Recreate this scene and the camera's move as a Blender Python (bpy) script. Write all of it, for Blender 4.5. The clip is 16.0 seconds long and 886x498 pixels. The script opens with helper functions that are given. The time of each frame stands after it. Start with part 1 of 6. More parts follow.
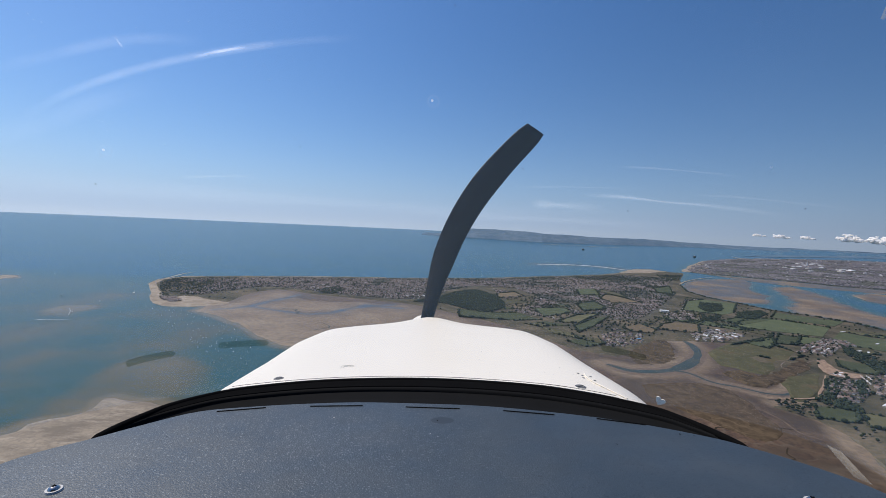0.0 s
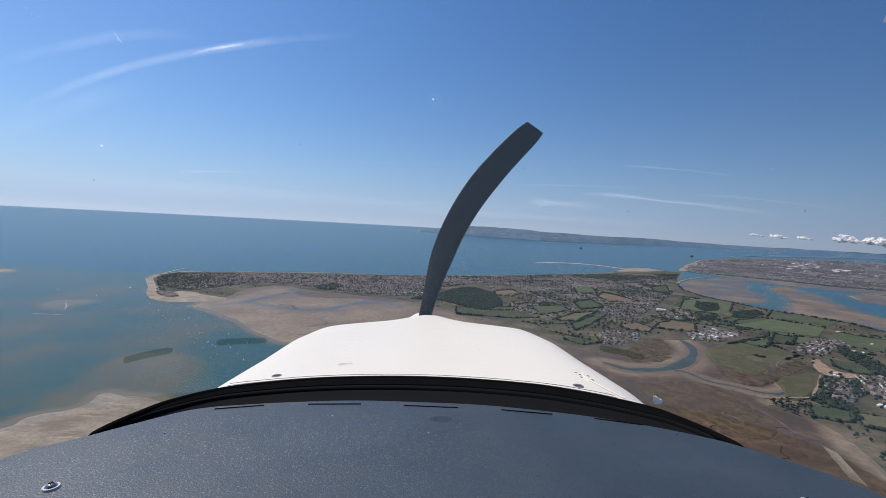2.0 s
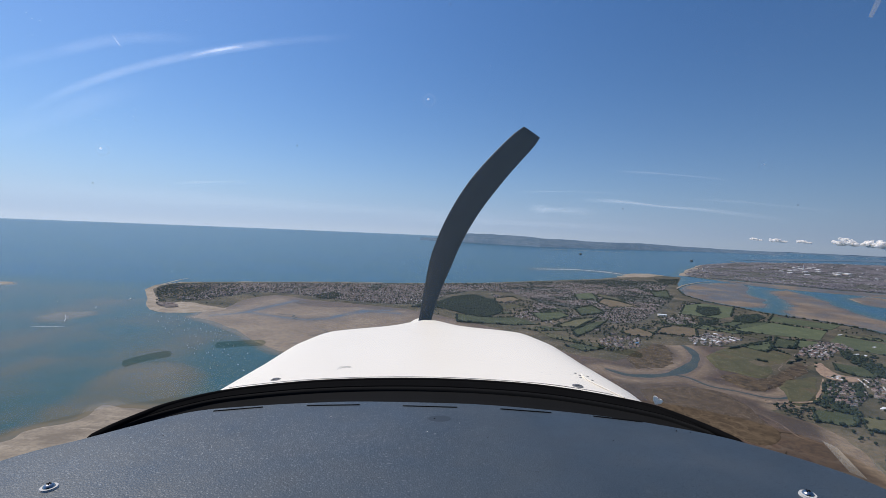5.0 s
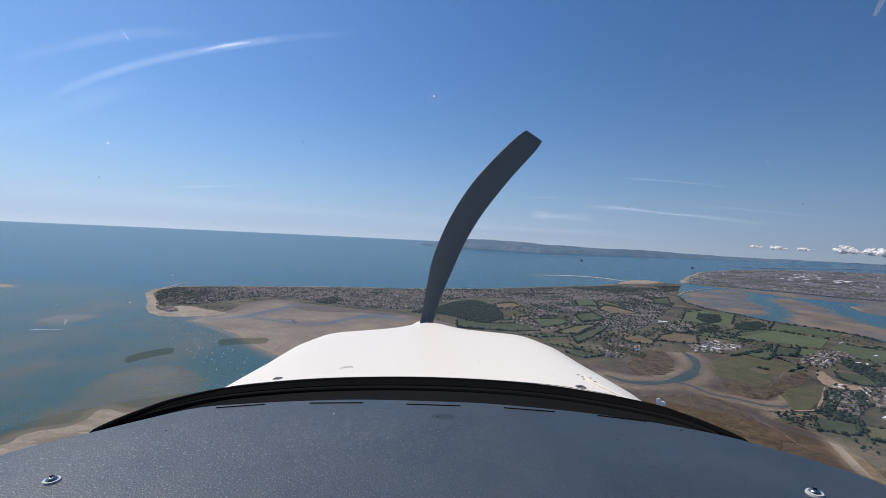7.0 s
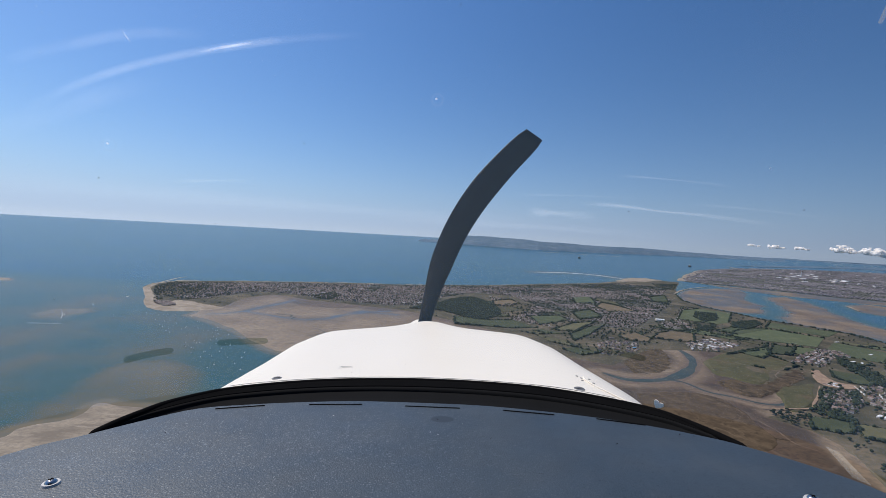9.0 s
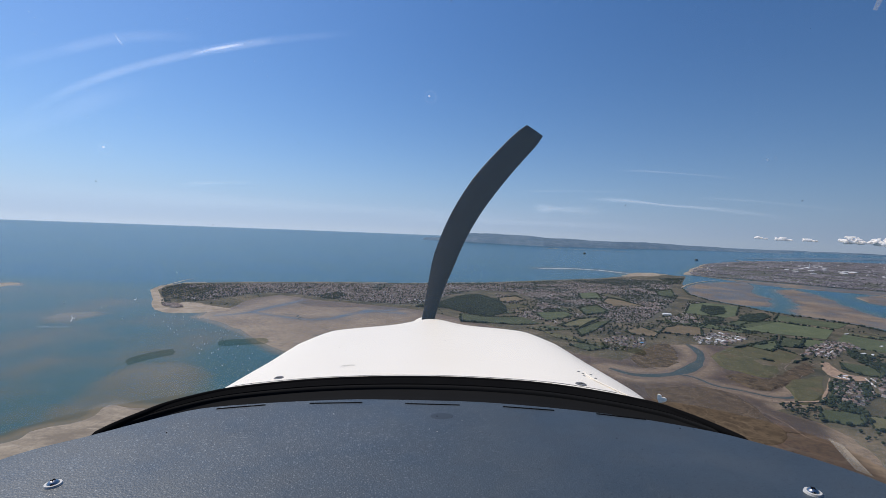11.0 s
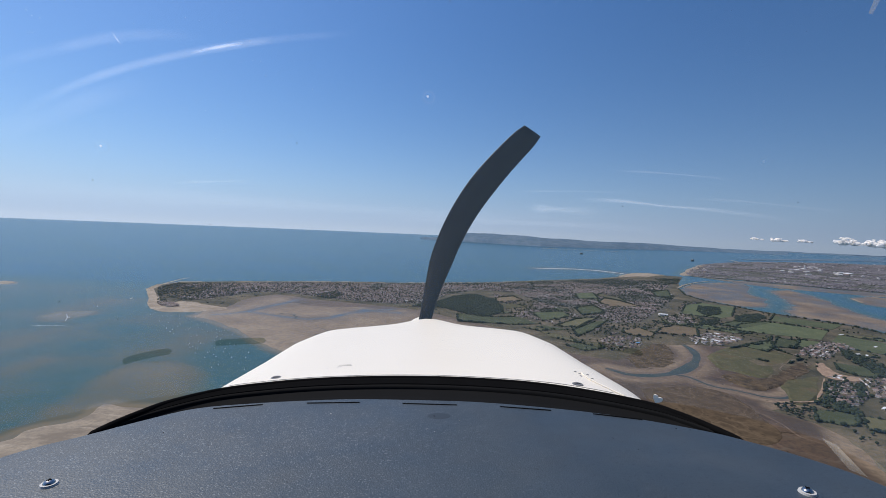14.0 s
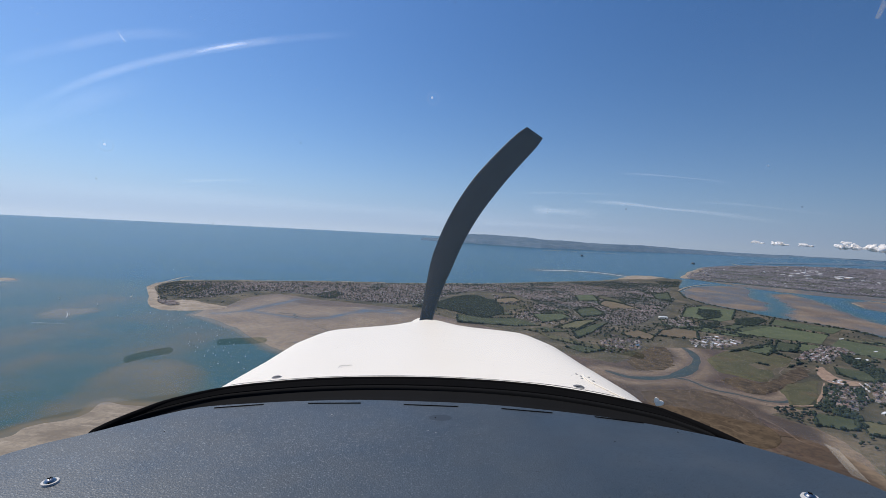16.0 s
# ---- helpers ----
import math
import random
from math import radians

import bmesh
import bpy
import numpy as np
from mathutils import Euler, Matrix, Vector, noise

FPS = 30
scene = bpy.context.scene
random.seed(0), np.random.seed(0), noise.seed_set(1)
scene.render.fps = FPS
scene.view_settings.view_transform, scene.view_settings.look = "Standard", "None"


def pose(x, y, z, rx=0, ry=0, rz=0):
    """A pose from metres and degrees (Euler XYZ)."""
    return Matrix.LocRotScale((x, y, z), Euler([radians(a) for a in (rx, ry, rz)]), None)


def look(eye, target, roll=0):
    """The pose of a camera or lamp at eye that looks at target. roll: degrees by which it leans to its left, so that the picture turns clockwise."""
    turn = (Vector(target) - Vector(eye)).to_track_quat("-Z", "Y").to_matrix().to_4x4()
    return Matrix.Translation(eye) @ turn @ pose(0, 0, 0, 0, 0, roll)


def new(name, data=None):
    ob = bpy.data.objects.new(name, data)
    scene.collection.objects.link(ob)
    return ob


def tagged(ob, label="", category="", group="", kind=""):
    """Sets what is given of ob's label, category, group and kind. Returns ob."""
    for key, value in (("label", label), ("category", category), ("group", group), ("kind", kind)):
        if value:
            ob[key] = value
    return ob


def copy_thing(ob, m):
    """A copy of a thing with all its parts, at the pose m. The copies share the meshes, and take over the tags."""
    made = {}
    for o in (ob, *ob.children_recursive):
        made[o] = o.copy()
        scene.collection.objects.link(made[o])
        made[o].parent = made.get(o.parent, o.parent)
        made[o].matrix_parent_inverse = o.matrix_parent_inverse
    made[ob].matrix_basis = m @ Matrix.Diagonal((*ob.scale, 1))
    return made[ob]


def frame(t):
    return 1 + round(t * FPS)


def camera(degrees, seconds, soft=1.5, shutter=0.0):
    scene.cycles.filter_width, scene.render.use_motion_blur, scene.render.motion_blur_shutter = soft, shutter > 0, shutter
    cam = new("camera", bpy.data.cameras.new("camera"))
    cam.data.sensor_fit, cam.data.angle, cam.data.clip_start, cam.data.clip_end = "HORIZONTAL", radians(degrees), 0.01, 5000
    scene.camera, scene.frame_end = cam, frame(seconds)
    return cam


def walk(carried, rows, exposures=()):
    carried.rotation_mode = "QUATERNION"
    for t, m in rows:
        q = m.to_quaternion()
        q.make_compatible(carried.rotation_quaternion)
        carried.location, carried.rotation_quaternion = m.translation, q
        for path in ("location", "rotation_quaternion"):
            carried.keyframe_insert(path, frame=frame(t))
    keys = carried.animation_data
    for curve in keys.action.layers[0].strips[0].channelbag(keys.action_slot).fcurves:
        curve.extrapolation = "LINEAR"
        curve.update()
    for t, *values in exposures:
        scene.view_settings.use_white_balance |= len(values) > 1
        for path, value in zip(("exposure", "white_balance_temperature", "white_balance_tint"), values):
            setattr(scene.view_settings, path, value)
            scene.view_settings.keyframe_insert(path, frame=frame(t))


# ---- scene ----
# View ahead from a light aircraft over an estuary coast. The land is laid out at one tenth of its size
# (eye 50 m up), so that the horizon lies inside the camera's reach; the aircraft is at full size.
cam = camera(90.0, 16.0, soft=0.5)
EYE = Vector((0.0, 0.0, 50.0))
# seconds, place, tilt, lean to the left, turn to the left
PATH = [
    (0, 0.0062, 0.0025, 50.0082, -2.916, 2.726, 0.588),
    (0.5, 0.0035, 0.0033, 50.0059, -3.056, 3.139, 0.384),
    (1, 0.0035, 0.0028, 50.0083, -3.107, 3.418, 0.252),
    (1.5, 0.0066, 0.0023, 50.0088, -3.152, 3.543, 0.293),
    (2, 0.0034, 0.0036, 50.0108, -3.257, 3.199, 0.299),
    (2.5, 0.0059, 0.0047, 50.0064, -3.301, 3.456, 0.588),
    (3, 0.0095, 0.0018, 50.0062, -3.080, 3.132, 0.413),
    (3.5, 0.0086, 0.0018, 50.0061, -3.155, 2.575, 0.277),
    (4, 0.0088, 0.0010, 50.0041, -2.912, 2.448, 0.354),
    (6.5, 0.0050, -0.0026, 49.9873, -1.671, 2.835, 0.353),
    (7, 0.0033, -0.0021, 49.9849, -1.565, 2.886, 0.431),
    (7.5, 0.0041, -0.0035, 49.9860, -1.418, 3.036, 0.330),
    (8, 0.0038, -0.0031, 49.9884, -1.567, 3.125, 0.287),
    (8.5, -0.0001, -0.0021, 49.9918, -1.787, 3.026, 0.055),
    (9, -0.0014, -0.0004, 49.9946, -2.015, 3.339, 0.180),
    (11.5, 0.0129, -0.0003, 49.9939, -2.318, 2.210, 0.839),
    (12, 0.0117, -0.0012, 49.9933, -2.220, 2.365, 0.634),
    (12.5, 0.0102, -0.0018, 49.9943, -2.208, 2.462, 0.419),
    (13, 0.0105, -0.0012, 49.9933, -2.204, 2.833, 0.557),
    (13.5, 0.0129, -0.0018, 49.9942, -2.231, 2.773, 0.583),
    (14, 0.0104, -0.0013, 49.9949, -2.330, 2.548, 0.420),
    (14.5, 0.0094, -0.0013, 49.9959, -2.296, 2.641, 0.413),
    (15, 0.0097, -0.0008, 49.9955, -2.277, 2.882, 0.565),
    (15.5, 0.0073, 0.0004, 49.9940, -2.259, 3.008, 0.694),
    (16, 0.0069, -0.0005, 49.9955, -2.237, 3.049, 0.491),
]
walk(cam, [(t, pose(x, y, z, 0, 0, turn) @ pose(0, 0, 0, 90 + tilt) @ pose(0, 0, 0, 0, 0, lean))
           for t, x, y, z, tilt, lean, turn in PATH])

# ---- sky and sun ----
SUN_UP, SUN_LEFT = 55.0, 62.0          # degrees: height, and turn to the left of straight ahead
world = bpy.data.worlds.new("sky")
scene.world = world
world.use_nodes = True
wt = world.node_tree
sky = wt.nodes.new("ShaderNodeTexSky")
sky.sky_type = "NISHITA"
sky.sun_disc = False
sky.sun_elevation = radians(SUN_UP)
sky.sun_rotation = radians(-SUN_LEFT)
sky.altitude = 100
sky.air_density = 1.0
sky.dust_density = 0.5
sky.ozone_density = 5.0
geo = wt.nodes.new("ShaderNodeTexCoord")
sep = wt.nodes.new("ShaderNodeSeparateXYZ")
top = wt.nodes.new("ShaderNodeMath")
top.operation = "MAXIMUM"
top.inputs[1].default_value = 0.0
com = wt.nodes.new("ShaderNodeCombineXYZ")
wt.links.new(geo.outputs["Generated"], sep.inputs[0])
wt.links.new(sep.outputs[0], com.inputs[0])
wt.links.new(sep.outputs[1], com.inputs[1])
wt.links.new(sep.outputs[2], top.inputs[0])
wt.links.new(top.outputs[0], com.inputs[2])
wt.links.new(com.outputs[0], sky.inputs["Vector"])
# clear air above, pale haze low down, the same all round
rich = wt.nodes.new("ShaderNodeHueSaturation")
rich.inputs["Saturation"].default_value = 1.27
rich.inputs["Hue"].default_value = 0.507
wt.links.new(sky.outputs[0], rich.inputs["Color"])
low = wt.nodes.new("ShaderNodeMath")
low.operation = "MULTIPLY"
low.inputs[1].default_value = -20.0
fall = wt.nodes.new("ShaderNodeMath")
fall.operation = "EXPONENT"
amount = wt.nodes.new("ShaderNodeMath")
amount.operation = "MULTIPLY"
amount.inputs[1].default_value = 0.9
pale = wt.nodes.new("ShaderNodeMix")
pale.data_type = "RGBA"
pale.inputs[7].default_value = (5.15, 6.2, 7.75, 1)
wt.links.new(top.outputs[0], low.inputs[0])
wt.links.new(low.outputs[0], fall.inputs[0])
wt.links.new(fall.outputs[0], amount.inputs[0])
wt.links.new(amount.outputs[0], pale.inputs[0])
# a broader band of light blue above the haze
broad = wt.nodes.new("ShaderNodeMath")
broad.operation = "MULTIPLY"
broad.inputs[1].default_value = -6.0
thin = wt.nodes.new("ShaderNodeMath")
thin.operation = "EXPONENT"
share = wt.nodes.new("ShaderNodeMath")
share.operation = "MULTIPLY"
share.inputs[1].default_value = 0.85
blue = wt.nodes.new("ShaderNodeMix")
blue.data_type = "RGBA"
blue.inputs[7].default_value = (2.95, 5.0, 8.85, 1)
wt.links.new(top.outputs[0], broad.inputs[0])
wt.links.new(broad.outputs[0], thin.inputs[0])
wt.links.new(thin.outputs[0], share.inputs[0])
wt.links.new(share.outputs[0], blue.inputs[0])
wt.links.new(rich.outputs[0], blue.inputs[6])
wt.links.new(blue.outputs[2], pale.inputs[6])
# brighter towards the sun, deeper away from it
a, e = radians(SUN_LEFT), radians(SUN_UP)
facing = wt.nodes.new("ShaderNodeVectorMath")
facing.operation = "DOT_PRODUCT"
facing.inputs[1].default_value = (-math.sin(a) * math.cos(e), math.cos(a) * math.cos(e), math.sin(e))
glow = wt.nodes.new("ShaderNodeMath")
glow.operation = "MULTIPLY_ADD"
glow.inputs[1].default_value, glow.inputs[2].default_value = 0.60, 0.725
lit = wt.nodes.new("ShaderNodeVectorMath")
lit.operation = "SCALE"
wt.links.new(geo.outputs["Generated"], facing.inputs[0])
wt.links.new(facing.outputs["Value"], glow.inputs[0])
wt.links.new(pale.outputs[2], lit.inputs[0])
wt.links.new(glow.outputs[0], lit.inputs["Scale"])
# thin white haze scatters light round the sun
near_sun = wt.nodes.new("ShaderNodeMath")
near_sun.operation = "MAXIMUM"
near_sun.inputs[1].default_value = 0.0
power = wt.nodes.new("ShaderNodeMath")
power.operation = "POWER"
power.inputs[1].default_value = 3.0
veil = wt.nodes.new("ShaderNodeVectorMath")
veil.operation = "MULTIPLY_ADD"
veil.inputs[1].default_value = (0.45, 0.60, 0.70)
wt.links.new(facing.outputs["Value"], near_sun.inputs[0])
wt.links.new(near_sun.outputs[0], power.inputs[0])
wt.links.new(power.outputs[0], veil.inputs[0])
wt.links.new(lit.outputs[0], veil.inputs[2])
wt.links.new(veil.outputs[0], wt.nodes["Background"].inputs[0])
wt.nodes["Background"].inputs[1].default_value = 0.093

sun = new("sun", bpy.data.lights.new("sun", "SUN"))
sun.data.energy = 3.6
sun.data.angle = radians(0.53)
sun.data.color = (1.0, 0.92, 0.81)
a, e = radians(SUN_LEFT), radians(SUN_UP)
sun.matrix_world = look((0, 0, 0), (math.sin(a) * math.cos(e), -math.cos(a) * math.cos(e), -math.sin(e)))


# ---- material helpers ----
class Mat:
    """A node material with one Principled shader, and short ways to add nodes to it."""

    def __init__(self, name, rough=0.7, metal=0.0, spec=0.5):
        self.m = bpy.data.materials.new(name)
        self.m.use_nodes = True
        self.t = self.m.node_tree
        self.b = self.t.nodes["Principled BSDF"]
        self.b.inputs["Roughness"].default_value = rough
        self.b.inputs["Metallic"].default_value = metal
        self.b.inputs["Specular IOR Level"].default_value = spec
        self.c = self.t.nodes.new("ShaderNodeTexCoord")

    def node(self, kind, **values):
        n = self.t.nodes.new(kind)
        for k, v in values.items():
            n.inputs[k].default_value = v
        return n

    def link(self, a, b):
        self.t.links.new(a, b)

    def noise(self, scale, detail=4.0, rough=0.55, space="Object", stretch=None):
        n = self.node("ShaderNodeTexNoise", Scale=scale, Detail=detail, Roughness=rough)
        src = self.c.outputs[space]
        if stretch:
            mp = self.node("ShaderNodeMapping", Scale=stretch)
            self.link(src, mp.inputs[0])
            src = mp.outputs[0]
        self.link(src, n.inputs["Vector"])
        return n.outputs[0]

    def ramp(self, fac, stops):
        r = self.t.nodes.new("ShaderNodeValToRGB")
        el = r.color_ramp.elements
        while len(el) < len(stops):
            el.new(0.5)
        for q, (p, c) in zip(el, stops):
            q.position = p
            q.color = (*c, 1.0) if not isinstance(c, float) else (c, c, c, 1.0)
        self.link(fac, r.inputs[0])
        return r.outputs[0]

    def mix(self, fac, a, b, how="MIX"):
        n = self.t.nodes.new("ShaderNodeMix")
        n.data_type, n.blend_type = "RGBA", how
        for sock, v in ((n.inputs[0], fac), (n.inputs[6], a), (n.inputs[7], b)):
            if isinstance(v, (int, float)):
                sock.default_value = v
            elif isinstance(v, tuple):
                sock.default_value = (*v, 1.0)
            else:
                self.link(v, sock)
        return n.outputs[2]

    def veins(self, scale, width, warp=6.0, bend=0.08):
        """Winding branching lines: the borders of warped cells, 1 on the line."""
        wave = self.node("ShaderNodeTexNoise", Scale=bend, Detail=4.0)
        self.link(self.c.outputs["Object"], wave.inputs["Vector"])
        push = self.node("ShaderNodeVectorMath")
        push.operation = "MULTIPLY_ADD"
        push.inputs[1].default_value = (warp, warp, 0)
        self.link(wave.outputs["Color"], push.inputs[0])
        self.link(self.c.outputs["Object"], push.inputs[2])
        cell = self.node("ShaderNodeTexVoronoi", Scale=scale)
        cell.feature = "DISTANCE_TO_EDGE"
        self.link(push.outputs[0], cell.inputs["Vector"])
        return self.ramp(cell.outputs["Distance"], [(0.0, 1.0), (width, 0.0)])

    def attr(self, name):
        n = self.t.nodes.new("ShaderNodeAttribute")
        n.attribute_name = name
        return n.outputs["Fac"]

    def random(self):
        return self.t.nodes.new("ShaderNodeObjectInfo").outputs["Random"]

    def island(self):
        return self.t.nodes.new("ShaderNodeNewGeometry").outputs["Random Per Island"]

    def color(self, out):
        if isinstance(out, tuple):
            self.b.inputs["Base Color"].default_value = (*out, 1.0)
        else:
            self.link(out, self.b.inputs["Base Color"])
        return self

    def rough(self, out):
        self.link(out, self.b.inputs["Roughness"])
        return self

    def bump(self, height, strength, distance):
        n = self.node("ShaderNodeBump", Strength=strength, Distance=distance)
        self.link(height, n.inputs["Height"])
        self.link(n.outputs[0], self.b.inputs["Normal"])
        return self


def clear(name, color, alpha, gloss=0.0, fade=False, grain=0.0):
    """A see-through film: alpha of a matt film, the rest clear. fade: alpha follows the mesh's own 'soft' attribute."""
    k = Mat(name, 0.6)
    a = k.node("ShaderNodeValue").outputs[0]
    a.default_value = alpha
    if fade:
        n = k.node("ShaderNodeMath")
        n.operation = "MULTIPLY"
        k.link(k.attr("soft"), n.inputs[0])
        k.link(a, n.inputs[1])
        a = n.outputs[0]
    if grain:
        g = k.ramp(k.noise(grain, 5.0 if grain > 1 else 2.5, 0.6), [(0.3, 0.25), (0.7, 1.0)])
        n = k.node("ShaderNodeMath")
        n.operation = "MULTIPLY"
        k.link(g, n.inputs[0])
        k.link(a, n.inputs[1])
        a = n.outputs[0]
    out = k.t.nodes["Material Output"].inputs["Surface"]
    k.t.nodes.remove(k.b)
    tr, df, tl = k.node("ShaderNodeBsdfTransparent"), k.node("ShaderNodeBsdfDiffuse"), k.node("ShaderNodeBsdfTranslucent")
    df.inputs[0].default_value = tl.inputs[0].default_value = (*color, 1.0)
    both, film = k.node("ShaderNodeAddShader"), k.node("ShaderNodeMixShader")
    k.link(df.outputs[0], both.inputs[0])
    k.link(tl.outputs[0], both.inputs[1])
    k.link(a, film.inputs[0])
    k.link(tr.outputs[0], film.inputs[1])
    k.link(both.outputs[0], film.inputs[2])
    k.link(film.outputs[0], out)
    return k.m


# ---- plan of the coast: metres to the right of and ahead of the eye ----
FIELDS = []
HARBOUR_SHORE = [(247.3, 465.8), (226.8, 415.3), (223.4, 377.3), (233.3, 348.1), (238.1, 323.9), (250, 312.5), (259, 299.5), (265.5, 285.5), (265.4, 260.5)]
ISLAND = [(-207.5, 307.8), (-213.3, 322.4), (-215.4, 337.1), (-211.1, 351.3), (-178.7, 367.9), (-91.8, 399.7), (-41.7, 411.1), (40.2, 445.5), (187.8, 544.3), (237.9, 591.6), (280.1, 636.5), (308.7, 636.7), (333, 624), (278.3, 527.8), (247.3, 465.8), (226.8, 415.3), (223.4, 377.3), (233.3, 348.1), (250, 312.5), (265.5, 285.5), (265.4, 260.5), (271.3, 215.8), (106.1, 81.7), (100.4, 95.4), (108.3, 113.2), (107.7, 124.9), (100.8, 133.3), (117.9, 139.6), (126.7, 147.5), (133.2, 163.6), (120.8, 167.1), (114.4, 177.6), (119.3, 195.7), (139.4, 213.5), (120.7, 214.6), (102.9, 211.9), (71.9, 180.3), (55.6, 188.4), (36.5, 224.1), (17.5, 245.2), (-21.7, 278), (-90.5, 297.9), (-118.8, 311.4), (-129.6, 291.3), (-127.2, 256.9), (-131.6, 246.8), (-146.6, 240.2), (-162.7, 246.7), (-185, 278)]
CITY = [(355.8, 659.3), (433, 787.1), (579.2, 1001.4), (810.3, 1226.5), (1041.9, 1366.2), (1317.9, 1480.4), (1584.4, 1518.2), (2087.9, 1607.2), (573.6, 438.4), (544.8, 488.6), (526.5, 521.7), (484.6, 540.8), (455.5, 574.4), (422.1, 600.3), (404.2, 620.4), (379.1, 631.6)]
FAR_SHORE = [(950.7, 1445.8), (1033.5, 1440.1), (1338.6, 1646.1), (1704.4, 1862.5), (2061.1, 1976.5), (2923.4, 2252), (3790.9, 2921.5), (2662.5, 2554.7), (1986.2, 2171.3), (1530.3, 1882.8), (1133.6, 1594.4)]
MUD_CENTER = [(-128.9, 228.3), (-129.5, 245.8), (-130.3, 266.3), (-137.4, 304.2), (-128.2, 335.5), (-99.1, 325.2), (-58.4, 290.7), (-13.4, 287.8), (38.5, 237.8), (30.4, 182), (-36, 165.1), (-64.3, 172), (-79.8, 187), (-97.1, 205.4), (-113.5, 218.7)]
MUD_NEAR = [(36.5, 224.1), (59.6, 203.2), (73.3, 197.3), (93.9, 223.3), (112.3, 232.2), (123.7, 217.5), (144.2, 216.8), (144.1, 171.9), (122.1, 140.3), (104.5, 136), (109.7, 123.5), (100.4, 95.4), (100, 81), (71.2, 72.6), (31.8, 68.7), (18.9, 103.6)]
MUD_HARBOUR_A = [(248.9, 466.6), (292.5, 525.4), (346.9, 565.2), (380.7, 572.5), (357.2, 520.4), (303.7, 446.5), (298.6, 411.4), (257.7, 357.3), (237.4, 354.4), (225.5, 381), (229.2, 419.8)]
MUD_HARBOUR_B = [(360.3, 491.6), (392.7, 506.8), (383.7, 467.6), (359.9, 418.4), (326.8, 352.6), (315.2, 310.3), (297, 249.7), (276.1, 231.8), (270.7, 265.8), (269.4, 289.7), (259.7, 304.8), (251.2, 316.6), (259.4, 335.5), (299, 378), (328.1, 433.3)]
MUD_HARBOUR_C = [(410.3, 448), (455.1, 476.6), (465.1, 460.3), (479, 405.5), (426.5, 360.6), (392.2, 387.3), (385.4, 405.6)]
BANK_NEAR = [(-100.9, 85.8), (-93.4, 95), (-93.4, 98.2), (-91.7, 101.2), (-87.7, 105.7), (-88.4, 114.4), (-76.4, 113.1), (-65.7, 110), (-46.3, 105.1), (-28.7, 67.6), (-73.5, 62.9)]
BANK_LEFT = [(-358, 300.6), (-314.2, 314.8), (-303.4, 310), (-301.6, 294.6), (-316.2, 265.7)]
SHOAL_A = [(-194.9, 210.2), (-193.6, 221), (-184.3, 227.1), (-175.8, 222.1), (-177, 211.6), (-176.2, 202.8), (-184.8, 202.2)]
SHOAL_NEAR = [(-94.4, 88.2), (-98.4, 99.0), (-100.4, 107.2), (-102.5, 117.3), (-105.7, 129.4), (-107.9, 142.1), (-105.3, 150.1), (-92.9, 152.1), (-76.5, 143.8), (-62.9, 123.5), (-57.3, 99.6), (-69.2, 83.1), (-82.6, 77.3)]
SHOAL_LEFT = [(-121.2, 115.5), (-121.8, 123.6), (-127.5, 140.2), (-127.2, 150.5), (-139.4, 158.7), (-146.8, 152.5), (-143.2, 136.1)]
POOL = [(-86.1, 152.4), (-92.7, 184.1), (-77.6, 177), (-63.3, 164.1), (-61.4, 145.5), (-64, 128.8), (-70, 127.5)]
BAR_LINE = [(134.9, 665.1), (191.8, 686.4), (232.2, 675.9), (258.4, 633.3)]
BEACH_SEA = [(-184.5, 278.2), (-207, 308.1), (-214.7, 329.4), (-210.1, 349.7), (-177.8, 366.1), (-136.3, 381.2), (-91.3, 397.6), (-41.5, 409), (40, 442.9), (106.3, 488.4), (186.5, 540.5), (234.4, 582.8), (275.6, 626.3), (306.3, 631.6), (323.7, 618.3)]
BEACH_TIP = [(-199.5, 299.3), (-171.5, 259.9), (-158.7, 244.5), (-147.5, 241.7), (-137.2, 248.3), (-128.6, 250.2)]
SAND_POINT = [(229.5, 589.6), (276.3, 656.9), (307.5, 670), (318.2, 642.8), (277.1, 603), (249.6, 592.3)]
SAND_TIP = [(-162.5, 260.6), (-160.9, 268.6), (-148.7, 265.4), (-134.7, 256.6), (-128.6, 253.2), (-128.6, 245.2), (-137.4, 237.5), (-149.9, 235.5), (-157.8, 239.5), (-160.2, 246.4)]
BEACH_CITY = [(357.1, 660.1), (434.6, 788.3), (576.5, 992.4)]
TOWN = [(-179.8, 345), (-185.3, 345.4), (-133.6, 373.9), (-40.6, 400.6), (69.6, 451.2), (216.9, 547.3), (270.6, 528.7), (214.7, 434.3), (206.6, 396.6), (162.1, 325.6), (116.7, 263.4), (95, 259.3), (95.3, 280.9), (88.2, 307.8), (70.8, 318.9), (58.5, 375.3), (30.1, 381.4), (1, 340.4), (-15.9, 298.1), (-32.2, 290.8), (-67.7, 298.6), (-91.8, 308.2), (-121.8, 319), (-136, 314.2), (-141.8, 293.1), (-160.7, 280.4)]
WEST_HOUSES = [(-202.3, 316.3), (-197.5, 339.3), (-166.4, 357.0), (-145.9, 313.8), (-146.0, 276.4), (-157.0, 270.7), (-173.3, 280.0)]
TOWN_CORE = [(139, 352.8), (161.2, 356.8), (168.9, 339.8), (150.8, 314.8), (129, 310.8)]
